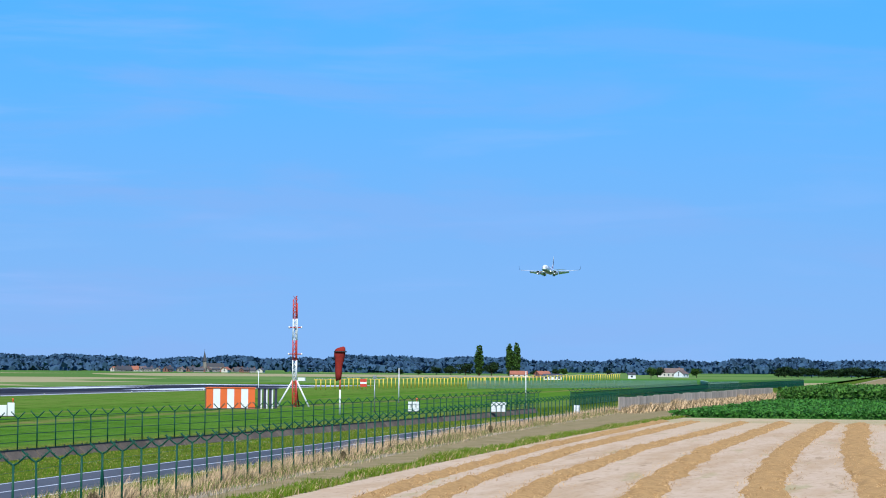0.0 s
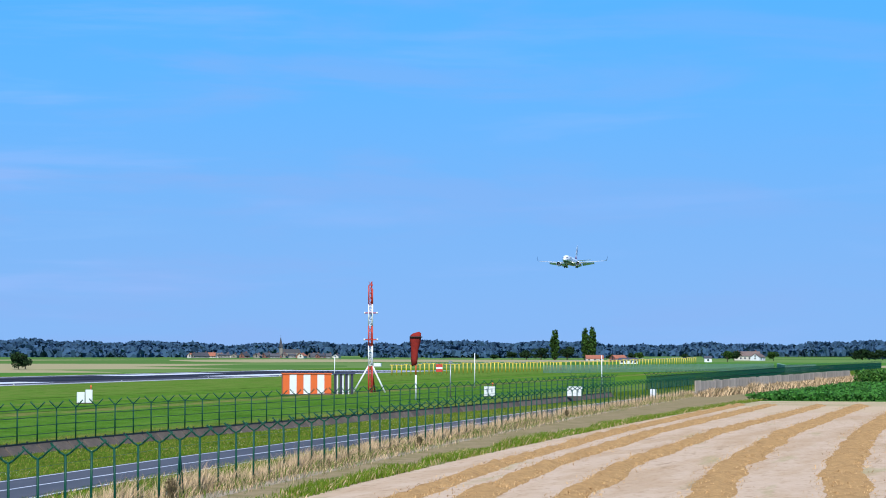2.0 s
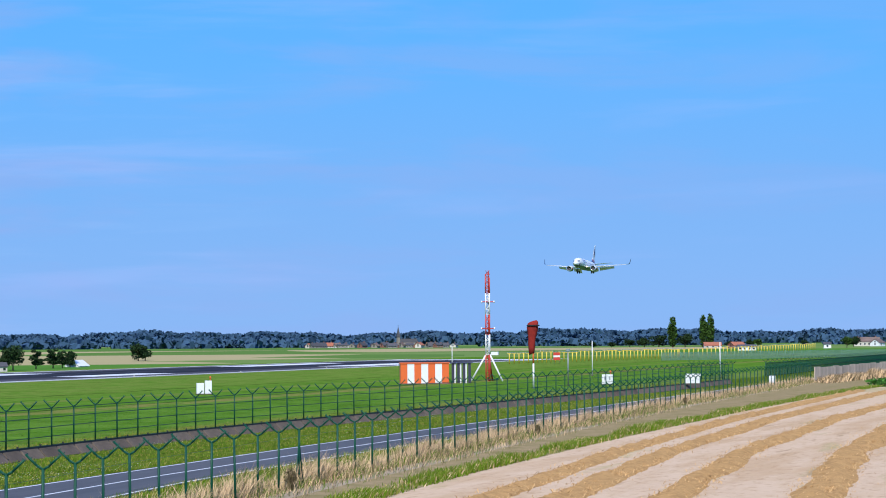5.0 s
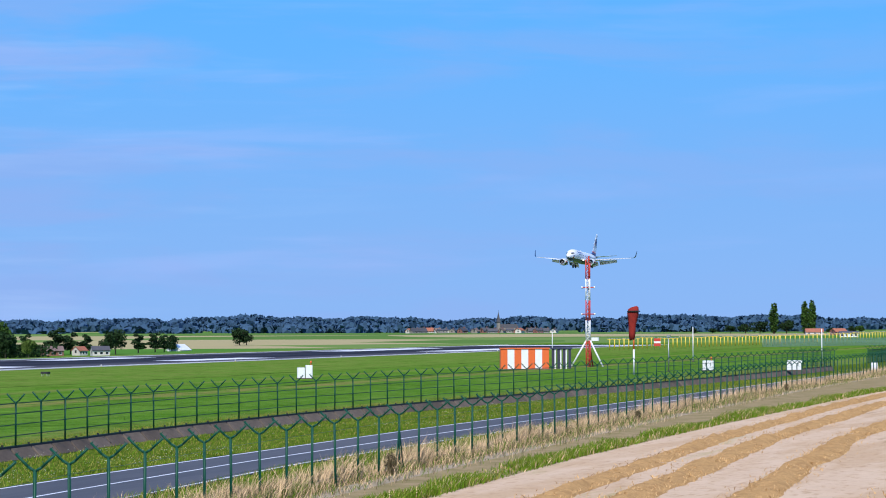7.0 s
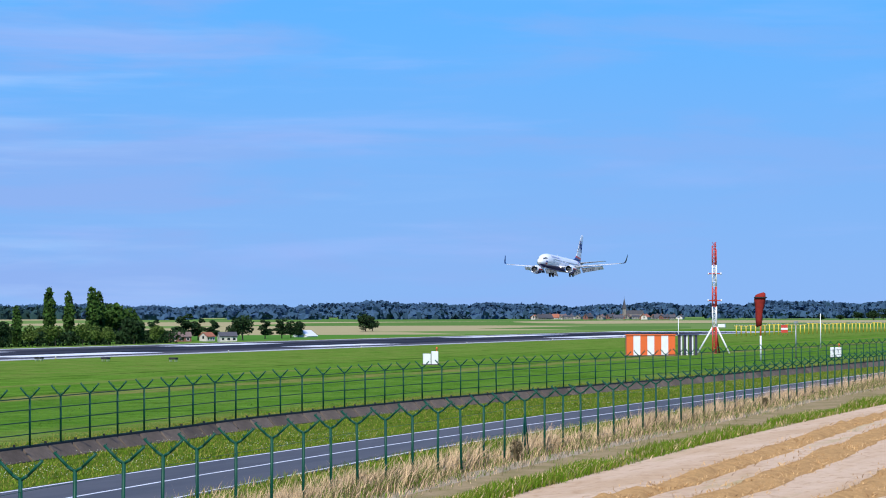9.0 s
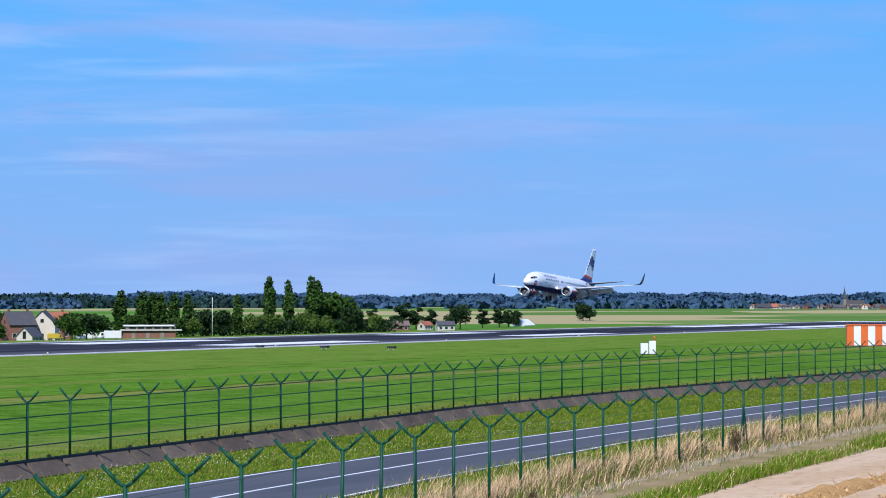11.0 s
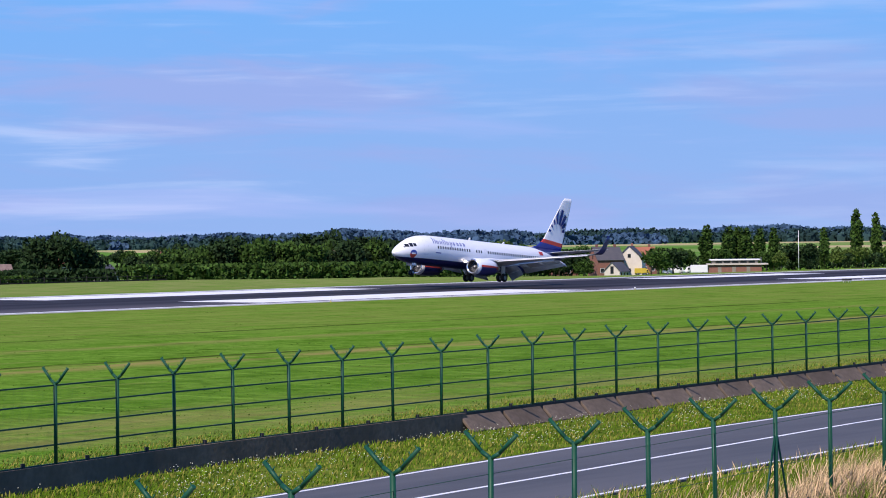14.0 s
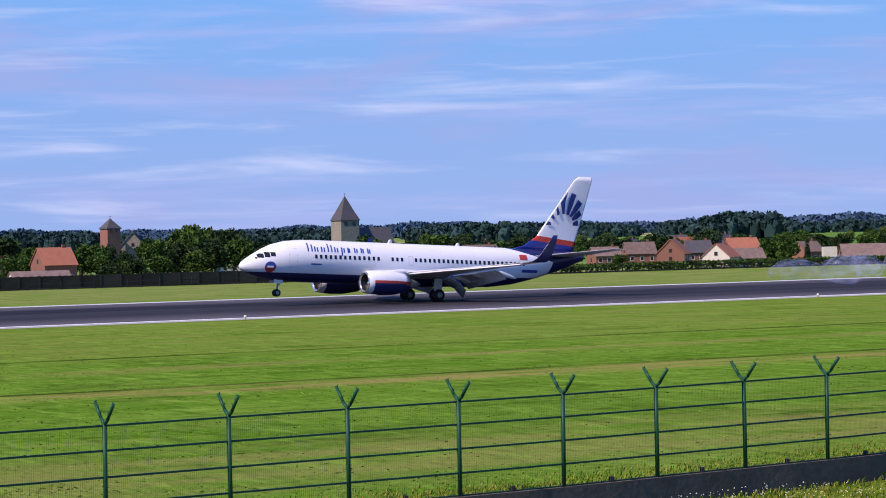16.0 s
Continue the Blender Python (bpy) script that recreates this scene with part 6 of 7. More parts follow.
# trees of the village
for kind, az, d, h, w in (("dark", 56.2, 515, 13.2, 1.0), ("dark", 55.5, 512, 14.4, 0.9), ("dark", 55.0, 515, 12.8, 0.9), ("dark", 56.6, 520, 10.5, 0.9), ("round", 53.8, 530, 7.0, 1.1), ("round", 61.3, 560, 8.6, 0.9), ("cypress", 60.72, 572, 7.4, 1.0), ("cypress", 60.4, 576, 6.2, 1.0), ("round", 61.0, 560, 8.0, 0.8), ("round", 66.6, 600, 8.0, 1.0), ("round", 59.9, 590, 7.0, 0.9),
                          ("round", 68.8, 600, 7.6, 1.1), ("round", 72.3, 640, 12.6, 1.2), ("round", 73.0, 650, 9.5, 1.1), ("round", 71.6, 650, 9.6, 1.0), ("round", 70.5, 660, 13.4, 1.0), ("dark", 69.9, 665, 10.5, 1.0), ("round", 74.2, 620, 8.5, 1.1), ("orchard", 75.0, 600, 7.2, 1.0),
                          ("round", 77.3, 640, 18.6, 0.85), ("round", 76.6, 650, 17.0, 0.8), ("dark", 76.1, 640, 15.4, 0.8), ("round", 78.2, 635, 14.6, 0.8), ("dark", 78.9, 640, 8.5, 1.0), ("round", 79.9, 620, 7.8, 1.1), ("round", 77.8, 600, 7.5, 1.1), ("round", 76.9, 590, 7.0, 1.2), ("dark", 82.4, 700, 15.0, 1.1), ("round", 80.2, 640, 9.4, 0.9), ("round", 67.0, 630, 7.8, 1.0), ("dark", 75.4, 650, 9.5, 1.1), ("orchard", 57.7, 600, 6.0, 1.0), ("round", 64.1, 660, 7.4, 1.0), ("dark", 62.9, 700, 9.0, 1.0)):
    tree(kind, az, d, h, w, "among the village houses")
for kind, az, d, h, w in (("round", 80.15, 590, 12.4, 1.15), ("round", 80.7, 585, 11.2, 1.1), ("round", 79.0, 575, 7.2, 1.2), ("dark", 78.6, 570, 6.6, 1.2), ("round", 78.05, 565, 8.2, 1.25), ("dark", 77.55, 575, 11.0, 1.2), ("round", 77.0, 570, 9.6, 1.2),
                          ("dark", 76.5, 575, 11.6, 1.2), ("round", 76.0, 585, 12.8, 1.0), ("round", 77.25, 600, 15.6, 1.05), ("dark", 75.6, 600, 13.0, 0.9), ("round", 82.2, 560, 9.5, 1.3), ("round", 81.7, 600, 9.0, 1.2), ("dark", 78.4, 640, 12.5, 0.9),
                          ("round", 79.65, 560, 9.6, 1.2), ("dark", 79.3, 555, 7.6, 1.25), ("round", 81.0, 545, 5.0, 1.3), ("round", 81.55, 542, 4.2, 1.3), ("round", 82.4, 545, 4.6, 1.3), ("dark", 44.95, 540, 11.4, 1.2), ("dark", 44.5, 545, 10.2, 1.2), ("dark", 45.4, 535, 12.0, 1.1), ("round", 41.35, 545, 5.6, 1.2), ("round", 39.3, 548, 8.8, 1.1), ("dark", 38.9, 560, 8.0, 1.2),
                          ("round", 60.75, 545, 8.2, 1.15), ("cypress", 60.2, 548, 7.4, 1.3), ("round", 65.3, 560, 5.0, 1.2), ("round", 66.9, 556, 7.4, 1.1), ("dark", 64.3, 660, 9.5, 1.2), ("round", 68.4, 552, 5.6, 1.2)):
    tree(kind, az, d, h, w, "among the village houses")
for k in range(64):
    az = 57 + 27.5 * k / 64 + _t.uniform(-0.2, 0.2)
    tree(_t.choice(("round", "dark", "dark")), az, _t.uniform(665, 780), _t.uniform(7.5, 10.5), _t.uniform(1.15, 1.5), "behind the village houses")
for k in range(70):
    az = 43 + 42 * k / 70 + _t.uniform(-0.3, 0.3)
    tree(_t.choice(("round", "dark", "round", "orchard")), az, _t.uniform(690, 1050), _t.uniform(7, 11.5), _t.uniform(0.9, 1.3), "behind the village")
# far poplars and clumps by the approach
for kind, az, d, h, w in (("poplar", 10.52, 1500, 22.5, 1.5), ("poplar", 9.68, 1500, 24.2, 1.15), ("poplar", 9.48, 1500, 25.0, 1.15), ("dark", 10.18, 1510, 13.0, 1.2), ("dark", 10.9, 1520, 10.0, 1.4), ("dark", 11.3, 1520, 9.0, 1.5), ("dark", 11.7, 1530, 6.5, 1.6), ("dark", 12.2, 1530, 5.0, 1.8), ("dark", 12.7, 1540, 4.4, 1.8), ("dark", 9.0, 1520, 5.5, 1.6), ("dark", 8.4, 1560, 7.0, 1.3), ("round", 8.2, 1540, 7.5, 1.2),
                          ("round", 5.78, 1340, 8.8, 1.1), ("dark", 5.6, 1500, 9.4, 1.3), ("round", 4.53, 1500, 8.8, 1.2), ("dark", 6.9, 1650, 6, 1.4)):
    tree(kind, az, d, h, w, "far down the approach")
for k in range(20):
    tree("dark", 2.3 - 3.6 * k / 20, 1700 + _t.uniform(-30, 60), _t.uniform(6, 10.5), 1.7, "in the far copse", "far copse")
for src in [s for v in KINDS.values() for s in v]:
    for o in list(src.children):
        bpy.data.objects.remove(o)
    bpy.data.objects.remove(src)


def crowns(rnd, spots):
    """Crowns of leaf masses round a solid core: (x, y, base, top, radius)."""
    base = bmesh.new()
    bmesh.ops.create_icosphere(base, subdivisions=1, radius=1)
    bv = np.array([v.co[:] for v in base.verts])
    bf = [[v.index for v in f.verts] for f in base.faces]
    base.free()
    gen = np.random.default_rng(rnd.randrange(9999))
    vs, fs = [], []
    for x, y, low, top, r in spots:
        h = top - low
        o = len(vs)
        vs += (bv * np.array([r * 0.8, r * 0.8, h * 0.42]) + np.array([x, y, low + h * 0.42])).tolist()
        fs += [[i + o for i in f] for f in bf]
        d = gen.normal(size=(40, 3))
        d /= np.linalg.norm(d, axis=1)[:, None]
        d[:, 2] = np.abs(d[:, 2])
        c = d * np.array([r * 1.05, r * 1.05, h * 0.47]) + np.array([x, y, low + h * 0.47])
        a = gen.normal(size=(40, 3))
        a *= (r * gen.uniform(0.18, 0.34, 40) / np.linalg.norm(a, axis=1))[:, None]
        q = np.cross(a, gen.normal(size=(40, 3)))
        q *= (np.linalg.norm(a, axis=1) / np.linalg.norm(q, axis=1))[:, None]
        for m in range(40):
            o = len(vs)
            vs += [(c[m] - a[m]).tolist(), (c[m] + q[m] * 0.8).tolist(), (c[m] + a[m]).tolist(), (c[m] - q[m] * 0.8).tolist()]
            fs.append([o, o + 1, o + 2, o + 3])
    return vs, fs


def far_woods():
    """Wooded ridges along the whole horizon, one crown after another."""
    rnd = random.Random(5)
    for name, d0, d1, a0, a1, n, top, low in (("near", 2200, 2500, -7, 86, 1500, 0.06, 2.4), ("far", 2900, 3300, -8, 88, 2600, 0.18, 3.4)):
        spots = []
        for k in range(n):
            az, d = rnd.uniform(a0, a1), rnd.uniform(d0, d1)
            wave = 0.035 * math.sin(az * 0.65) + 0.03 * math.sin(az * 2.0 + 1) + 0.02 * math.sin(az * 4.9)
            if name == "near" and noise.noise((az * 0.35, 3.1, 0)) < 0.02:
                continue
            x, y = bearing(az, d)
            z = 6.8 + d * math.tan(radians(top + wave)) + rnd.uniform(-2.0, 0.2)
            spots.append((x, y, -4.0, z, rnd.uniform(8, 15)))
        ob = new("far_woods", mesh_of("far_woods", *crowns(rnd, spots), FAR_WOOD_HAZED))
        tagged(ob, "blue-green woods along the horizon with haze painted into their colour", "woods", kind="stuff")
    # rounded clumps that stand above the village
    spots = []
    for az0, d, w, top in ((61.85, 1250, 1.25, 0.44), (63.4, 1400, 0.8, 0.22), (57.0, 1500, 1.0, 0.2), (69.0, 1500, 2.2, 0.26), (75.0, 1500, 2.5, 0.2), (81.5, 1400, 2.5, 0.22), (52.0, 1700, 3.0, 0.16), (40.2, 1900, 2.4, 0.28), (66.5, 1700, 1.6, 0.2), (59.0, 1600, 1.6, 0.14), (35.0, 1900, 3.0, 0.22)):
        for k in range(int(26 + 12 * w)):
            t = rnd.uniform(-1, 1)
            x, y = polar(az0 + t * w, d + rnd.uniform(-25, 25))
            z = 6.8 + d * stretch_at(60, 900) * math.tan(radians(top * 0.83)) * (1 - 0.45 * abs(t) ** 2.5) + rnd.uniform(-2.5, 0.4)
            spots.append((x, y, -6.0, z, rnd.uniform(5, 8)))
    tagged(new("far_clumps", mesh_of("far_clumps", *crowns(rnd, spots), FAR_CLUMP_HAZED)), "dark clumps of trees above the village, haze tinted into their leaves", "woods", kind="stuff")


# dark foliage with a bluish cast mixed in for distance haze
FAR_CLUMP_HAZED = material("far_clump_hazed_foliage", (0.028, 0.060, 0.062), 1.0, other=(0.022, 0.048, 0.042), scale=0.05, amount=0.6, island=0.35, spec=0.0)
far_woods()

# ---- grasses, straw and crops ----


def blades(name, n, place, height, width, mats, label, category, seed, bend=0.35, heads=0.0):
    """Many single grass blades in one mesh; place(rnd) gives x, y, a size factor and a material."""
    rnd = random.Random(seed)
    vs, fs, ids = [], [], []
    for _ in range(n):
        p = place(rnd)
        if p is None:
            continue
        x, y, z, k, m = p
        h, w = height * k * rnd.uniform(0.55, 1.25), width * rnd.uniform(0.7, 1.3)
        a = rnd.uniform(0, 2 * math.pi)
        lx, ly = rnd.gauss(0.15, bend) * h, rnd.gauss(0.25, bend) * h
        ca, sa = math.cos(a) * w, math.sin(a) * w
        i = len(vs)
        vs += [(x - ca, y - sa, z), (x + ca, y + sa, z), (x + lx * 0.4 + ca * 0.8, y + ly * 0.4 + sa * 0.8, z + h * 0.6), (x + lx * 0.4 - ca * 0.8, y + ly * 0.4 - sa * 0.8, z + h * 0.6), (x + lx, y + ly, z + h)]
        fs += [(i, i + 1, i + 2, i + 3), (i + 3, i + 2, i + 4)]
        ids += [m, m]
    o = new(name, mesh_of(name, vs, fs, mats, ids=ids))
    tagged(o, label, category, kind="stuff")


def bank_z(y, u):
    return float(np.interp(u, [-2.5, -1.2, 0, 0.6, 1.9, 2.6], [-0.2, 0.05, 0.2, 0.28, 0.3, 0.3]))


def near_y(rnd, lo, hi):
    """More of them where they stand nearer."""
    return lo + (hi - lo) * rnd.random() ** 1.5


def dry(rnd):
    y = near_y(rnd, 28, 366)
    dens = noise.noise((y * 0.10, 4.2, 0)) + 0.45
    u = rnd.gauss(-0.35, 1.15)
    if rnd.random() > 0.30 + 0.9 * dens or not -2.8 < u < 2.6:
        return None
    if y < 60 and rnd.random() < 0.75 * (60 - y) / 25:
        return None
    clump = 0.72 + 0.75 * noise.noise((y * 0.30, u * 0.6, 1.0)) + 0.3 * noise.noise((y * 0.9, u, 6.0))
    m = 0 if rnd.random() < 0.74 else (1 if rnd.random() < 0.5 else 2)
    if u > 0.0 and rnd.random() < 0.55:
        m = 1 if rnd.random() < 0.55 else 2
    if m == 2 or u > 0.2:
        clump *= 0.6 if u < 1.0 else 0.35
    return lerp(NEAR_FENCE, y) + u, y, bank_z(y, u) - 0.03, clump, m


blades("dry_grass", 120000, dry, 1.12, 0.012, [DRY_GRASS, BROWN_WEED, GREEN_BLADES], "tall bleached dry grass along the roadside fence", "grass", 31)


def green_strip(rnd):
    y = near_y(rnd, 40, 330)
    e = lerp(FIELD_EDGE, y)
    x = e + 0.2 - 2.3 * rnd.betavariate(2.0, 2.4)
    dens = noise.noise((x * 0.4, y * 0.12, 9))
    if dens < -0.15 and rnd.random() < 0.7:
        return None
    return x, y, 0.26, 0.8 + 0.8 * max(-0.4, dens), 0 if rnd.random() < 0.66 else (1 if rnd.random() < 0.75 else 2)


blades("green_weeds", 48000, green_strip, 0.38, 0.020, [GREEN_BLADES, YELLOWED, DRY_GRASS], "green weeds between the dusty path and the stubble", "grass", 32)


def near_verge(rnd):
    y = near_y(rnd, 25, 330)
    a, b = lerp(ROAD_NEAR, y) + 0.25, lerp(NEAR_FENCE, y) - 1.0
    u = rnd.random()
    return a + (b - a) * u, y, -0.47 + 0.5 * u, 0.8 + 0.5 * noise.noise((y * 0.3, u, 2)), 0 if rnd.random() < 0.5 else (1 if rnd.random() < 0.7 else 2)


blades("verge_grass", 36000, near_verge, 0.40, 0.016, [GREEN_BLADES, YELLOWED, DRY_GRASS], "rough green and yellow verge beside the road", "grass", 33)


def far_verge(rnd):
    y = near_y(rnd, 15, 330)
    a, b = lerp(FAR_FENCE, y) + (0.75 if y > 76 else 0.2), lerp(ROAD_FAR, y) - 0.15
    u = rnd.random()
    d = noise.noise((y * 0.2, u * 2, 5))
    return a + (b - a) * u, y, -0.67 + 0.18 * u, 0.75 + 0.6 * d, 0 if rnd.random() < 0.6 else 1


blades("verge_weeds", 64000, far_verge, 0.16, 0.02, [GREEN_BLADES, YELLOWED], "green weeds on the verge below the retaining wall", "grass", 34)


def flowers():
    rnd = random.Random(35)
    vs, fs = [], []
    for _ in range(8000):
        y = near_y(rnd, 20, 280)
        a, b = lerp(FAR_FENCE, y) + (0.95 if y > 76 else 0.45), lerp(ROAD_FAR, y) - 0.3
        u = rnd.random()
        if noise.noise((y * 0.16, u * 1.5, 12)) < -0.05 + 0.25 * (y > 135):
            continue
        x, z = a + (b - a) * u, -0.67 + 0.18 * u + rnd.uniform(0.12, 0.28)
        r = rnd.uniform(0.014, 0.030)
        i = len(vs)
        t = rnd.uniform(0, 1)
        vs += [(x + r * math.cos(t + k * 2.094), y + r * math.sin(t + k * 2.094), z) for k in range(3)] + [(x, y, z + r * 0.9)]
        fs += [(i, i + 1, i + 3), (i + 1, i + 2, i + 3), (i + 2, i, i + 3)]
    tagged(new("wild_flowers", mesh_of("wild_flowers", vs, fs, FLOWER)), "small white wild flowers on the verge", "flowers", kind="stuff")


flowers()


def kerb_grass(rnd):
    y = near_y(rnd, 15, 390)
    x = lerp(FAR_FENCE, y) - 0.2 - abs(rnd.gauss(0, 1.3))
    return x, y, 0.0, 0.7 + 0.6 * noise.noise((x * 0.5, y * 0.3, 3)), 1 if rnd.random() < 0.6 else 0


blades("fence_grass", 36000, kerb_grass, 0.12, 0.016, [GREEN_BLADES, YELLOWED], "yellowed grass along the foot of the fence", "grass", 36)


def tufts(rnd):
    """Low tussocks all over the mown grass, in drifts."""
    y = 20 + 360 * rnd.random() ** 2.0
    x = lerp(FAR_FENCE, y) - 0.4 - 112 * rnd.random() ** 1.4
    if x < -180:
        return None
    d = noise.noise((x * 0.45, y * 0.22, 7)) + 0.6 * noise.noise((x * 1.3, y * 0.8, 17))
    if d < rnd.uniform(-0.25, 0.35):
        return None
    return x, y, -0.01, 0.55 + 0.7 * max(0, d), 0


blades("airfield_tufts", 70000, tufts, 0.05, 0.05, [TUFT], "uneven tufts standing out of the mown airfield grass", "grass", 37, bend=1.5)


# lines of the swaths across the field: x where y is 90, 140, 200 and 290
SWATHS = [((-24.6, -28.2, -30.4, -31.0), 0.8), ((-21.6, -25.3, -27.3, -27.4), 0.9), ((-17.2, -21.0, -22.4, -21.4), 0.9), ((-11.4, -15.0, -16.9, -16.6), 1.1), ((-5.2, -8.8, -10.8, -11.2), 1.2),
          ((1.0, -2.7, -5.4, -7.6), 1.3), ((7.2, 3.4, 0.2, -3.2), 1.3), ((13.4, 9.6, 6.2, 2.0), 1.3)]


def swath_x(row, y):
    return float(np.interp(y, [90, 140, 200, 290], row))


def build_swaths():
    """Low ragged ridges of cut straw left by the harvester."""
    rnd = random.Random(51)
    for row, half in SWATHS:
        vs, fs = [], []
        ys = np.arange(62, 300, 0.9)
        n = 13
        off = rnd.uniform(0, 90)
        for y in ys:
            c = swath_x(row, y)
            lo = half * (1 + 0.40 * noise.noise((y * 0.11, off, 0)) + 0.22 * noise.noise((y * 0.6, off, 3)))
            hi = half * (1 + 0.40 * noise.noise((y * 0.11, off + 9, 0)) + 0.22 * noise.noise((y * 0.6, off + 9, 3)))
            for i in range(n):
                t = -1 + 2 * i / (n - 1)
                x = c + (t * hi if t > 0 else t * lo)
                z = 0.30 + 0.30 * (1 - t * t) * (0.55 + 0.8 * noise.noise((x * 1.1, y * 0.5, off)) + 0.4 * noise.noise((x * 3.0, y * 1.6, off))) - (0.04 if abs(t) > 0.95 else 0)
                vs.append((x, float(y), max(z, 0.27)))
        for j in range(len(ys) - 1):
            for i in range(n - 1):
                k = j * n + i
                fs.append((k, k + 1, k + n + 1, k + n))
        o = new("straw_swath", mesh_of("straw_swath", vs, fs, SWATH, True))
        tagged(o, "ragged ridge of cut brown straw on the stubble", "straw", "straw swaths", "stuff")


build_swaths()


def straw(rnd):
    y = 70 + 226 * rnd.random() ** 1.3
    row, half = rnd.choice(SWATHS)
    return swath_x(row, y) + rnd.gauss(0, half * 0.6), y, 0.36, 0.7 + 0.5 * noise.noise((y, y * 0.3, 2)), 0


blades("loose_straw", 45000, straw, 0.16, 0.022, [STRAW], "loose straw lying along the swaths on the stubble field", "straw", 38, bend=0.9)


def crop(name, n, x0, x1, y0, y1, h, size, mat, label, seed, edge):
    rnd = random.Random(seed)
    vs, fs = [], []
    for _ in range(n):
        y = y0 + (y1 - y0) * rnd.random() ** 1.7
        xl = edge(y)
        x = xl + (x1 - xl) * rnd.random()
        c = Vector((x, y, 0.3 + h * rnd.random() ** 0.5))
        a = Vector((rnd.gauss(0, 1), rnd.gauss(0, 1), rnd.gauss(0.4, 0.6))).normalized() * size
        b = a.cross(Vector((rnd.gauss(0, 1), rnd.gauss(0, 1), rnd.gauss(0, 1)))).normalized() * size * 0.45
        k = len(vs)
        vs += [c - a, c + b, c + a, c - b]
        fs.append((k, k + 1, k + 2, k + 3))
    tagged(new(name, mesh_of(name, vs, fs, mat)), label, "crop", kind="stuff")


crop("beet_field", 26000, -33, 32, 327, 474, 0.8, 0.36, CROP, "dark green leafy root crop beyond the stubble", 41, lambda y: -33 + 5 * (y - 327) / 147)
crop("maize_field", 26000, -27, 38, 477, 640, 2.6, 0.55, CORN, "tall green maize standing beyond the root crop", 42, lambda y: -27.3 + 0.01 * (y - 477))


def maize_rows():
    rnd = random.Random(43)
    for k in range(9):
        src = thing("maize_clump", pose(-27.3 + 1.3 * k, 475.5, 0.3), "tall maize plants at the edge of the field", "maize", "maize edge row")
        bm = bmesh.new()
        for _ in range(60):
            c = Vector((rnd.gauss(0, 0.25), rnd.gauss(0, 0.3), rnd.uniform(0.2, 2.9)))
            a = Vector((rnd.gauss(0, 1), rnd.gauss(0, 1), rnd.gauss(0.5, 0.7))).normalized() * 0.4
            b = a.cross(Vector((rnd.gauss(0, 1), rnd.gauss(0, 1), rnd.gauss(0, 1)))).normalized() * 0.14
            vs = [bm.verts.new(p) for p in (c - a, c + b, c + a, c - b)]
            bm.faces.new(vs)
        part("leaves", bm, CORN, src)
        bm = bmesh.new()
        rod(bm, (0, 0, -0.1), (0, 0, 2.4), 0.04, n=5)
        part("stalk", bm, CORN, src)


maize_rows()


def weeds_at_boards(rnd):
    t = rnd.random()
    y = 350 + 213 * t
    return -42.8 + 8.7 * t + abs(rnd.gauss(0.4, 1.2)), y, 0.1, 0.8 + 0.7 * noise.noise((y * 0.15, 1, 1)), 0 if rnd.random() < 0.55 else 1


blades("fence_weeds", 12000, weeds_at_boards, 1.3, 0.06, [DRY_GRASS, BROWN_WEED], "dry brown weeds against the board fence", "weeds", 39)


def dead_shrub(y, u, h):
    x = lerp(NEAR_FENCE, y) + u
    s = thing("dead_weed", pose(x, y, 0.25) @ Matrix.Scale(0.6, 4), "tall dead brown weed in the dry grass", "weed")
    rnd = random.Random(int(y * 10))
    bm = bmesh.new()
    for _ in range(70):
        a, l = rnd.uniform(0, 6.28), h * rnd.uniform(0.5, 1.0)
        r = l * rnd.uniform(0.05, 0.38)
        rod(bm, (0.1 * math.cos(a), 0.1 * math.sin(a), 0), (r * math.cos(a), r * math.sin(a), l), 0.018, 0.01, n=3, caps=False)
    part("stalk", bm, BROWN_WEED, s)
    vs, fs = leaf_cloud(rnd, [((0, 0, h * 0.6), (h * 0.3, h * 0.3, h * 0.4))], 260, 0.07)
    part("seed_head", bmesh_from(vs, fs), BROWN_WEED, s)


def bmesh_from(vs, fs):
    bm = bmesh.new()
    v = [bm.verts.new(p) for p in vs]
    for f in fs:
        bm.faces.new([v[i] for i in f])
    return bm


for _y, _u, _h in ((103, 0.4, 1.7), (72, 1.6, 0.9), (165, 0.4, 1.2), (240, 0.5, 1.3)):
    dead_shrub(_y, _u, _h)

# ---- tyre smoke ----


def smoke_material():
    m = bpy.data.materials.new("tyre_smoke")
    m.use_nodes = True
    nt = m.node_tree
    b = nt.nodes["Principled BSDF"]
    b.inputs["Base Color"].default_value = (0.46, 0.58, 0.98, 1)
    b.inputs["Roughness"].default_value = 1.0
    b.inputs["Specular IOR Level"].default_value = 0.0
    no = nt.nodes.new("ShaderNodeTexNoise")
    no.inputs["Scale"].default_value, no.inputs["Detail"].default_value = 0.9, 4
    co = nt.nodes.new("ShaderNodeTexCoord")
    nt.links.new(co.outputs["Object"], no.inputs["Vector"])
    mr = nt.nodes.new("ShaderNodeMapRange")
    mr.inputs[1].default_value, mr.inputs[2].default_value, mr.inputs[3].default_value, mr.inputs[4].default_value = 0.34, 0.72, 0.0, 0.14
    nt.links.new(no.outputs[0], mr.inputs[0])
    nt.links.new(mr.outputs[0], b.inputs["Alpha"])
    return m


SMOKE = smoke_material()


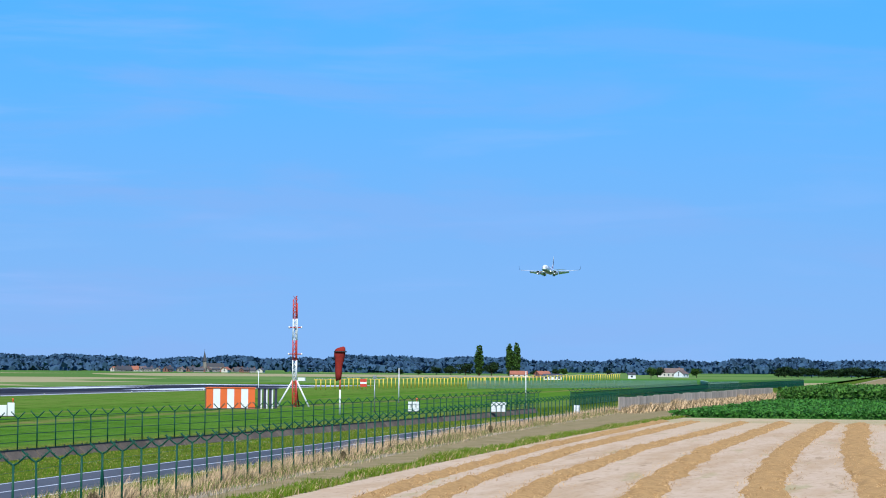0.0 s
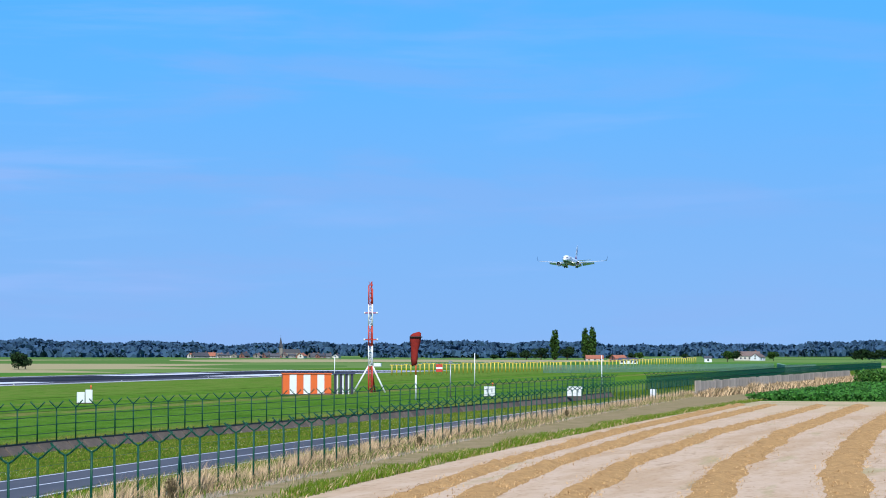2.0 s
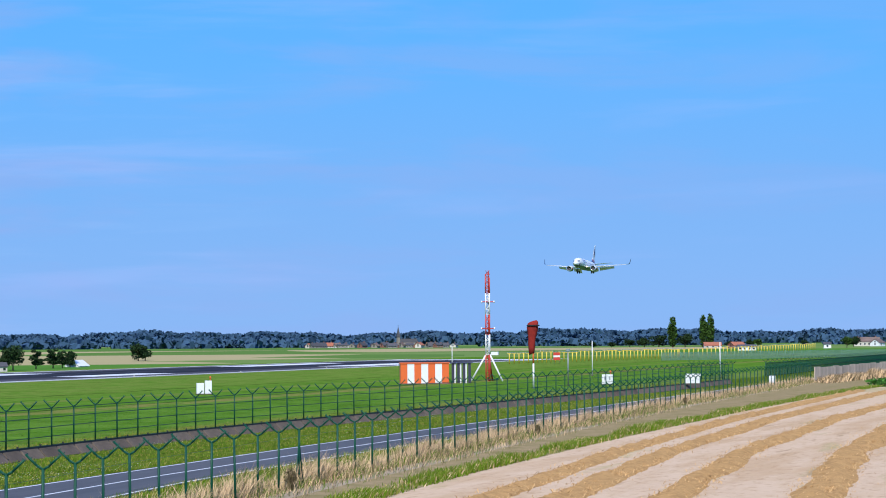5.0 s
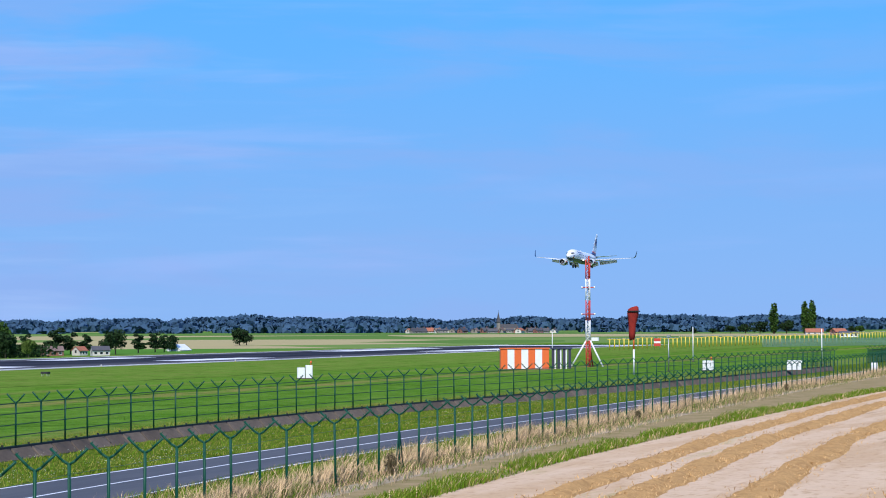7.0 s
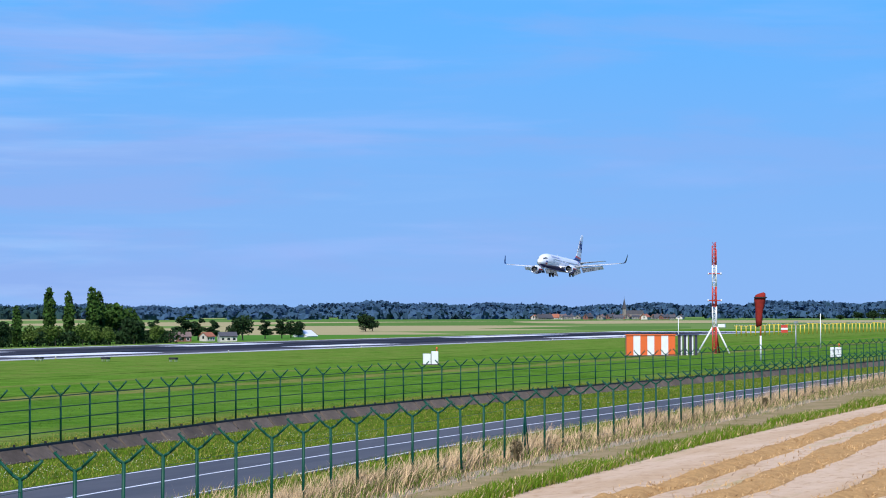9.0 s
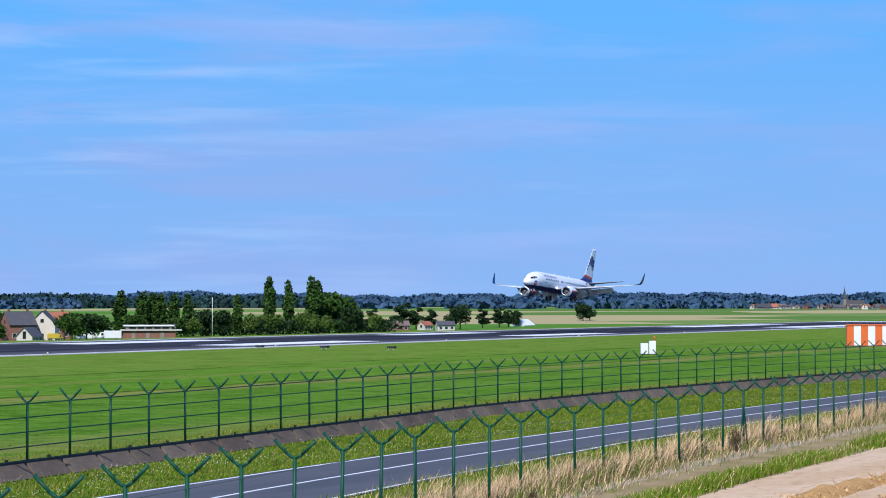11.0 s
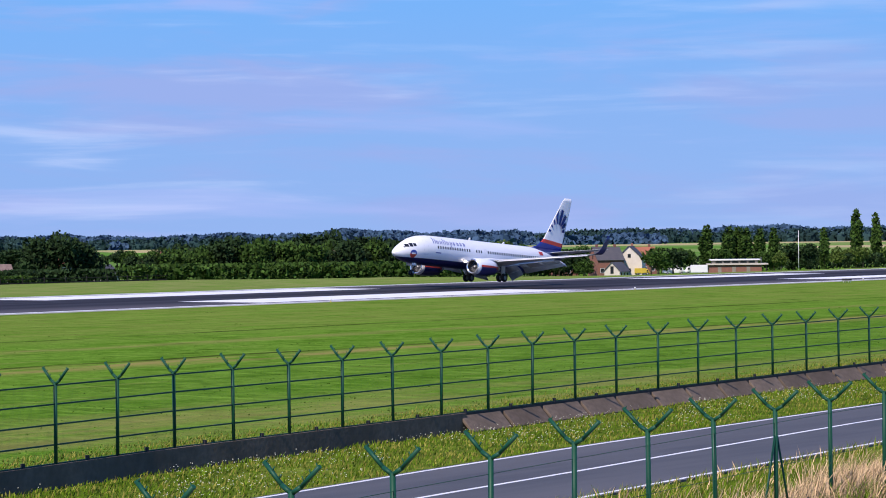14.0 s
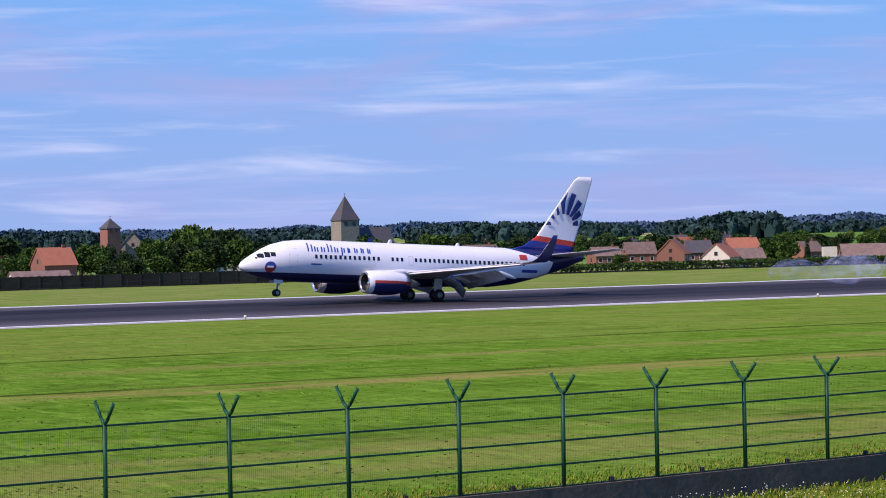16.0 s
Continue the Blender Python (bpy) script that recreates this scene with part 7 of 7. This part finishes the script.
def smoke_puffs():
    rnd = random.Random(6)
    out = []
    for k in range(10):
        y = 222 - 6.4 * k
        bm = bmesh.new()
        bmesh.ops.create_icosphere(bm, subdivisions=3, radius=1)
        off = Vector((rnd.uniform(0, 50), 0, 0))
        sx, sy, sz = rnd.uniform(1.4, 2.4), rnd.uniform(3.0, 4.6), rnd.uniform(1.1, 2.2)
        for v in bm.verts:
            d = 1 + 0.45 * noise.noise(v.co * 1.4 + off)
            v.co = Vector((v.co.x * sx, v.co.y * sy, v.co.z * sz)) * d
        p = ob_from("smoke_puff", bm, SMOKE, smooth=True)
        tagged(p, "drifting bluish puff of tyre smoke over the runway", "smoke", "tyre smoke")
        out.append((p, PLANE_X + rnd.choice((-2.9, 2.9)) + rnd.uniform(-1.5, 1.5), y, sz, rnd.uniform(0, 360), rnd.uniform(0.3, 2.6)))
    return out


PUFFS = smoke_puffs()

# ---- what moves ----
FLIGHT = [  # seconds, distance along the runway, wheel height, nose-up pitch, bank
    (0.0, 1411.8, 58.55, 2.5, 0), (0.5, 1367.6, 56.29, 2.5, 0), (1.0, 1320.3, 53.52, 2.5, 0), (1.5, 1277.2, 50.95, 2.5, 0), (2.0, 1233.1, 48.18, 2.5, 0), (2.5, 1191.0, 45.30, 2.5, 0), (3.0, 1149.1, 42.53, 2.5, 0),
    (5.5, 946.6, 31.13, 2.5, 0.5), (6.0, 904.5, 29.39, 2.5, 1), (6.5, 863.5, 27.64, 2.5, 1.2), (7.0, 820.3, 26.00, 2.6, 1.2), (7.5, 781.0, 24.05, 2.7, 0.6), (8.0, 739.7, 21.79, 2.8, 0), (10.5, 540.0, 8.55, 3.6, 0.4), (11.0, 502.1, 6.80, 3.8, 0.4), (11.5, 463.0, 5.57, 4, 0.2),
    (12.0, 423.6, 4.23, 4.2, 0), (12.5, 386.0, 2.80, 4.3, 0), (13.0, 347.2, 1.56, 4.4, 0), (13.5, 308.5, 1.15, 4.5, 0), (14.0, 270.5, 0.79, 4.4, 0), (14.5, 233.1, 0.28, 4.2, 0), (15.0, 194.6, 0.04, 3.9, 0), (15.5, 157.6, 0.04, 3.6, 0), (16.0, 120.7, 0.04, 3.2, 0)]


def motions():
    walk(AIRLINER, [(t, pose(PLANE_X, y, z, -pitch, bank, 0)) for t, y, z, pitch, bank in FLIGHT])
    # smoke rises from the wheels where they meet the runway and drifts off
    for puff, x, y, h, turn, lift in PUFFS:
        t0 = float(np.interp(-y, [-233.0, -194.6, -157.6], [14.5, 15.0, 15.5])) + 0.25
        walk(puff, [(0, pose(x, y, -4.0, 0, 0, turn)), (t0 - 0.1, pose(x, y, -4.0, 0, 0, turn)), (t0 + 0.15, pose(x, y, 0.2 + h * 0.5, 0, 0, turn + 10)), (16.0, pose(x - 0.5, y + 5.0 * (16 - t0), 0.4 + h * 0.6 + lift * (16 - t0), 0, 0, turn + 30))])


motions()
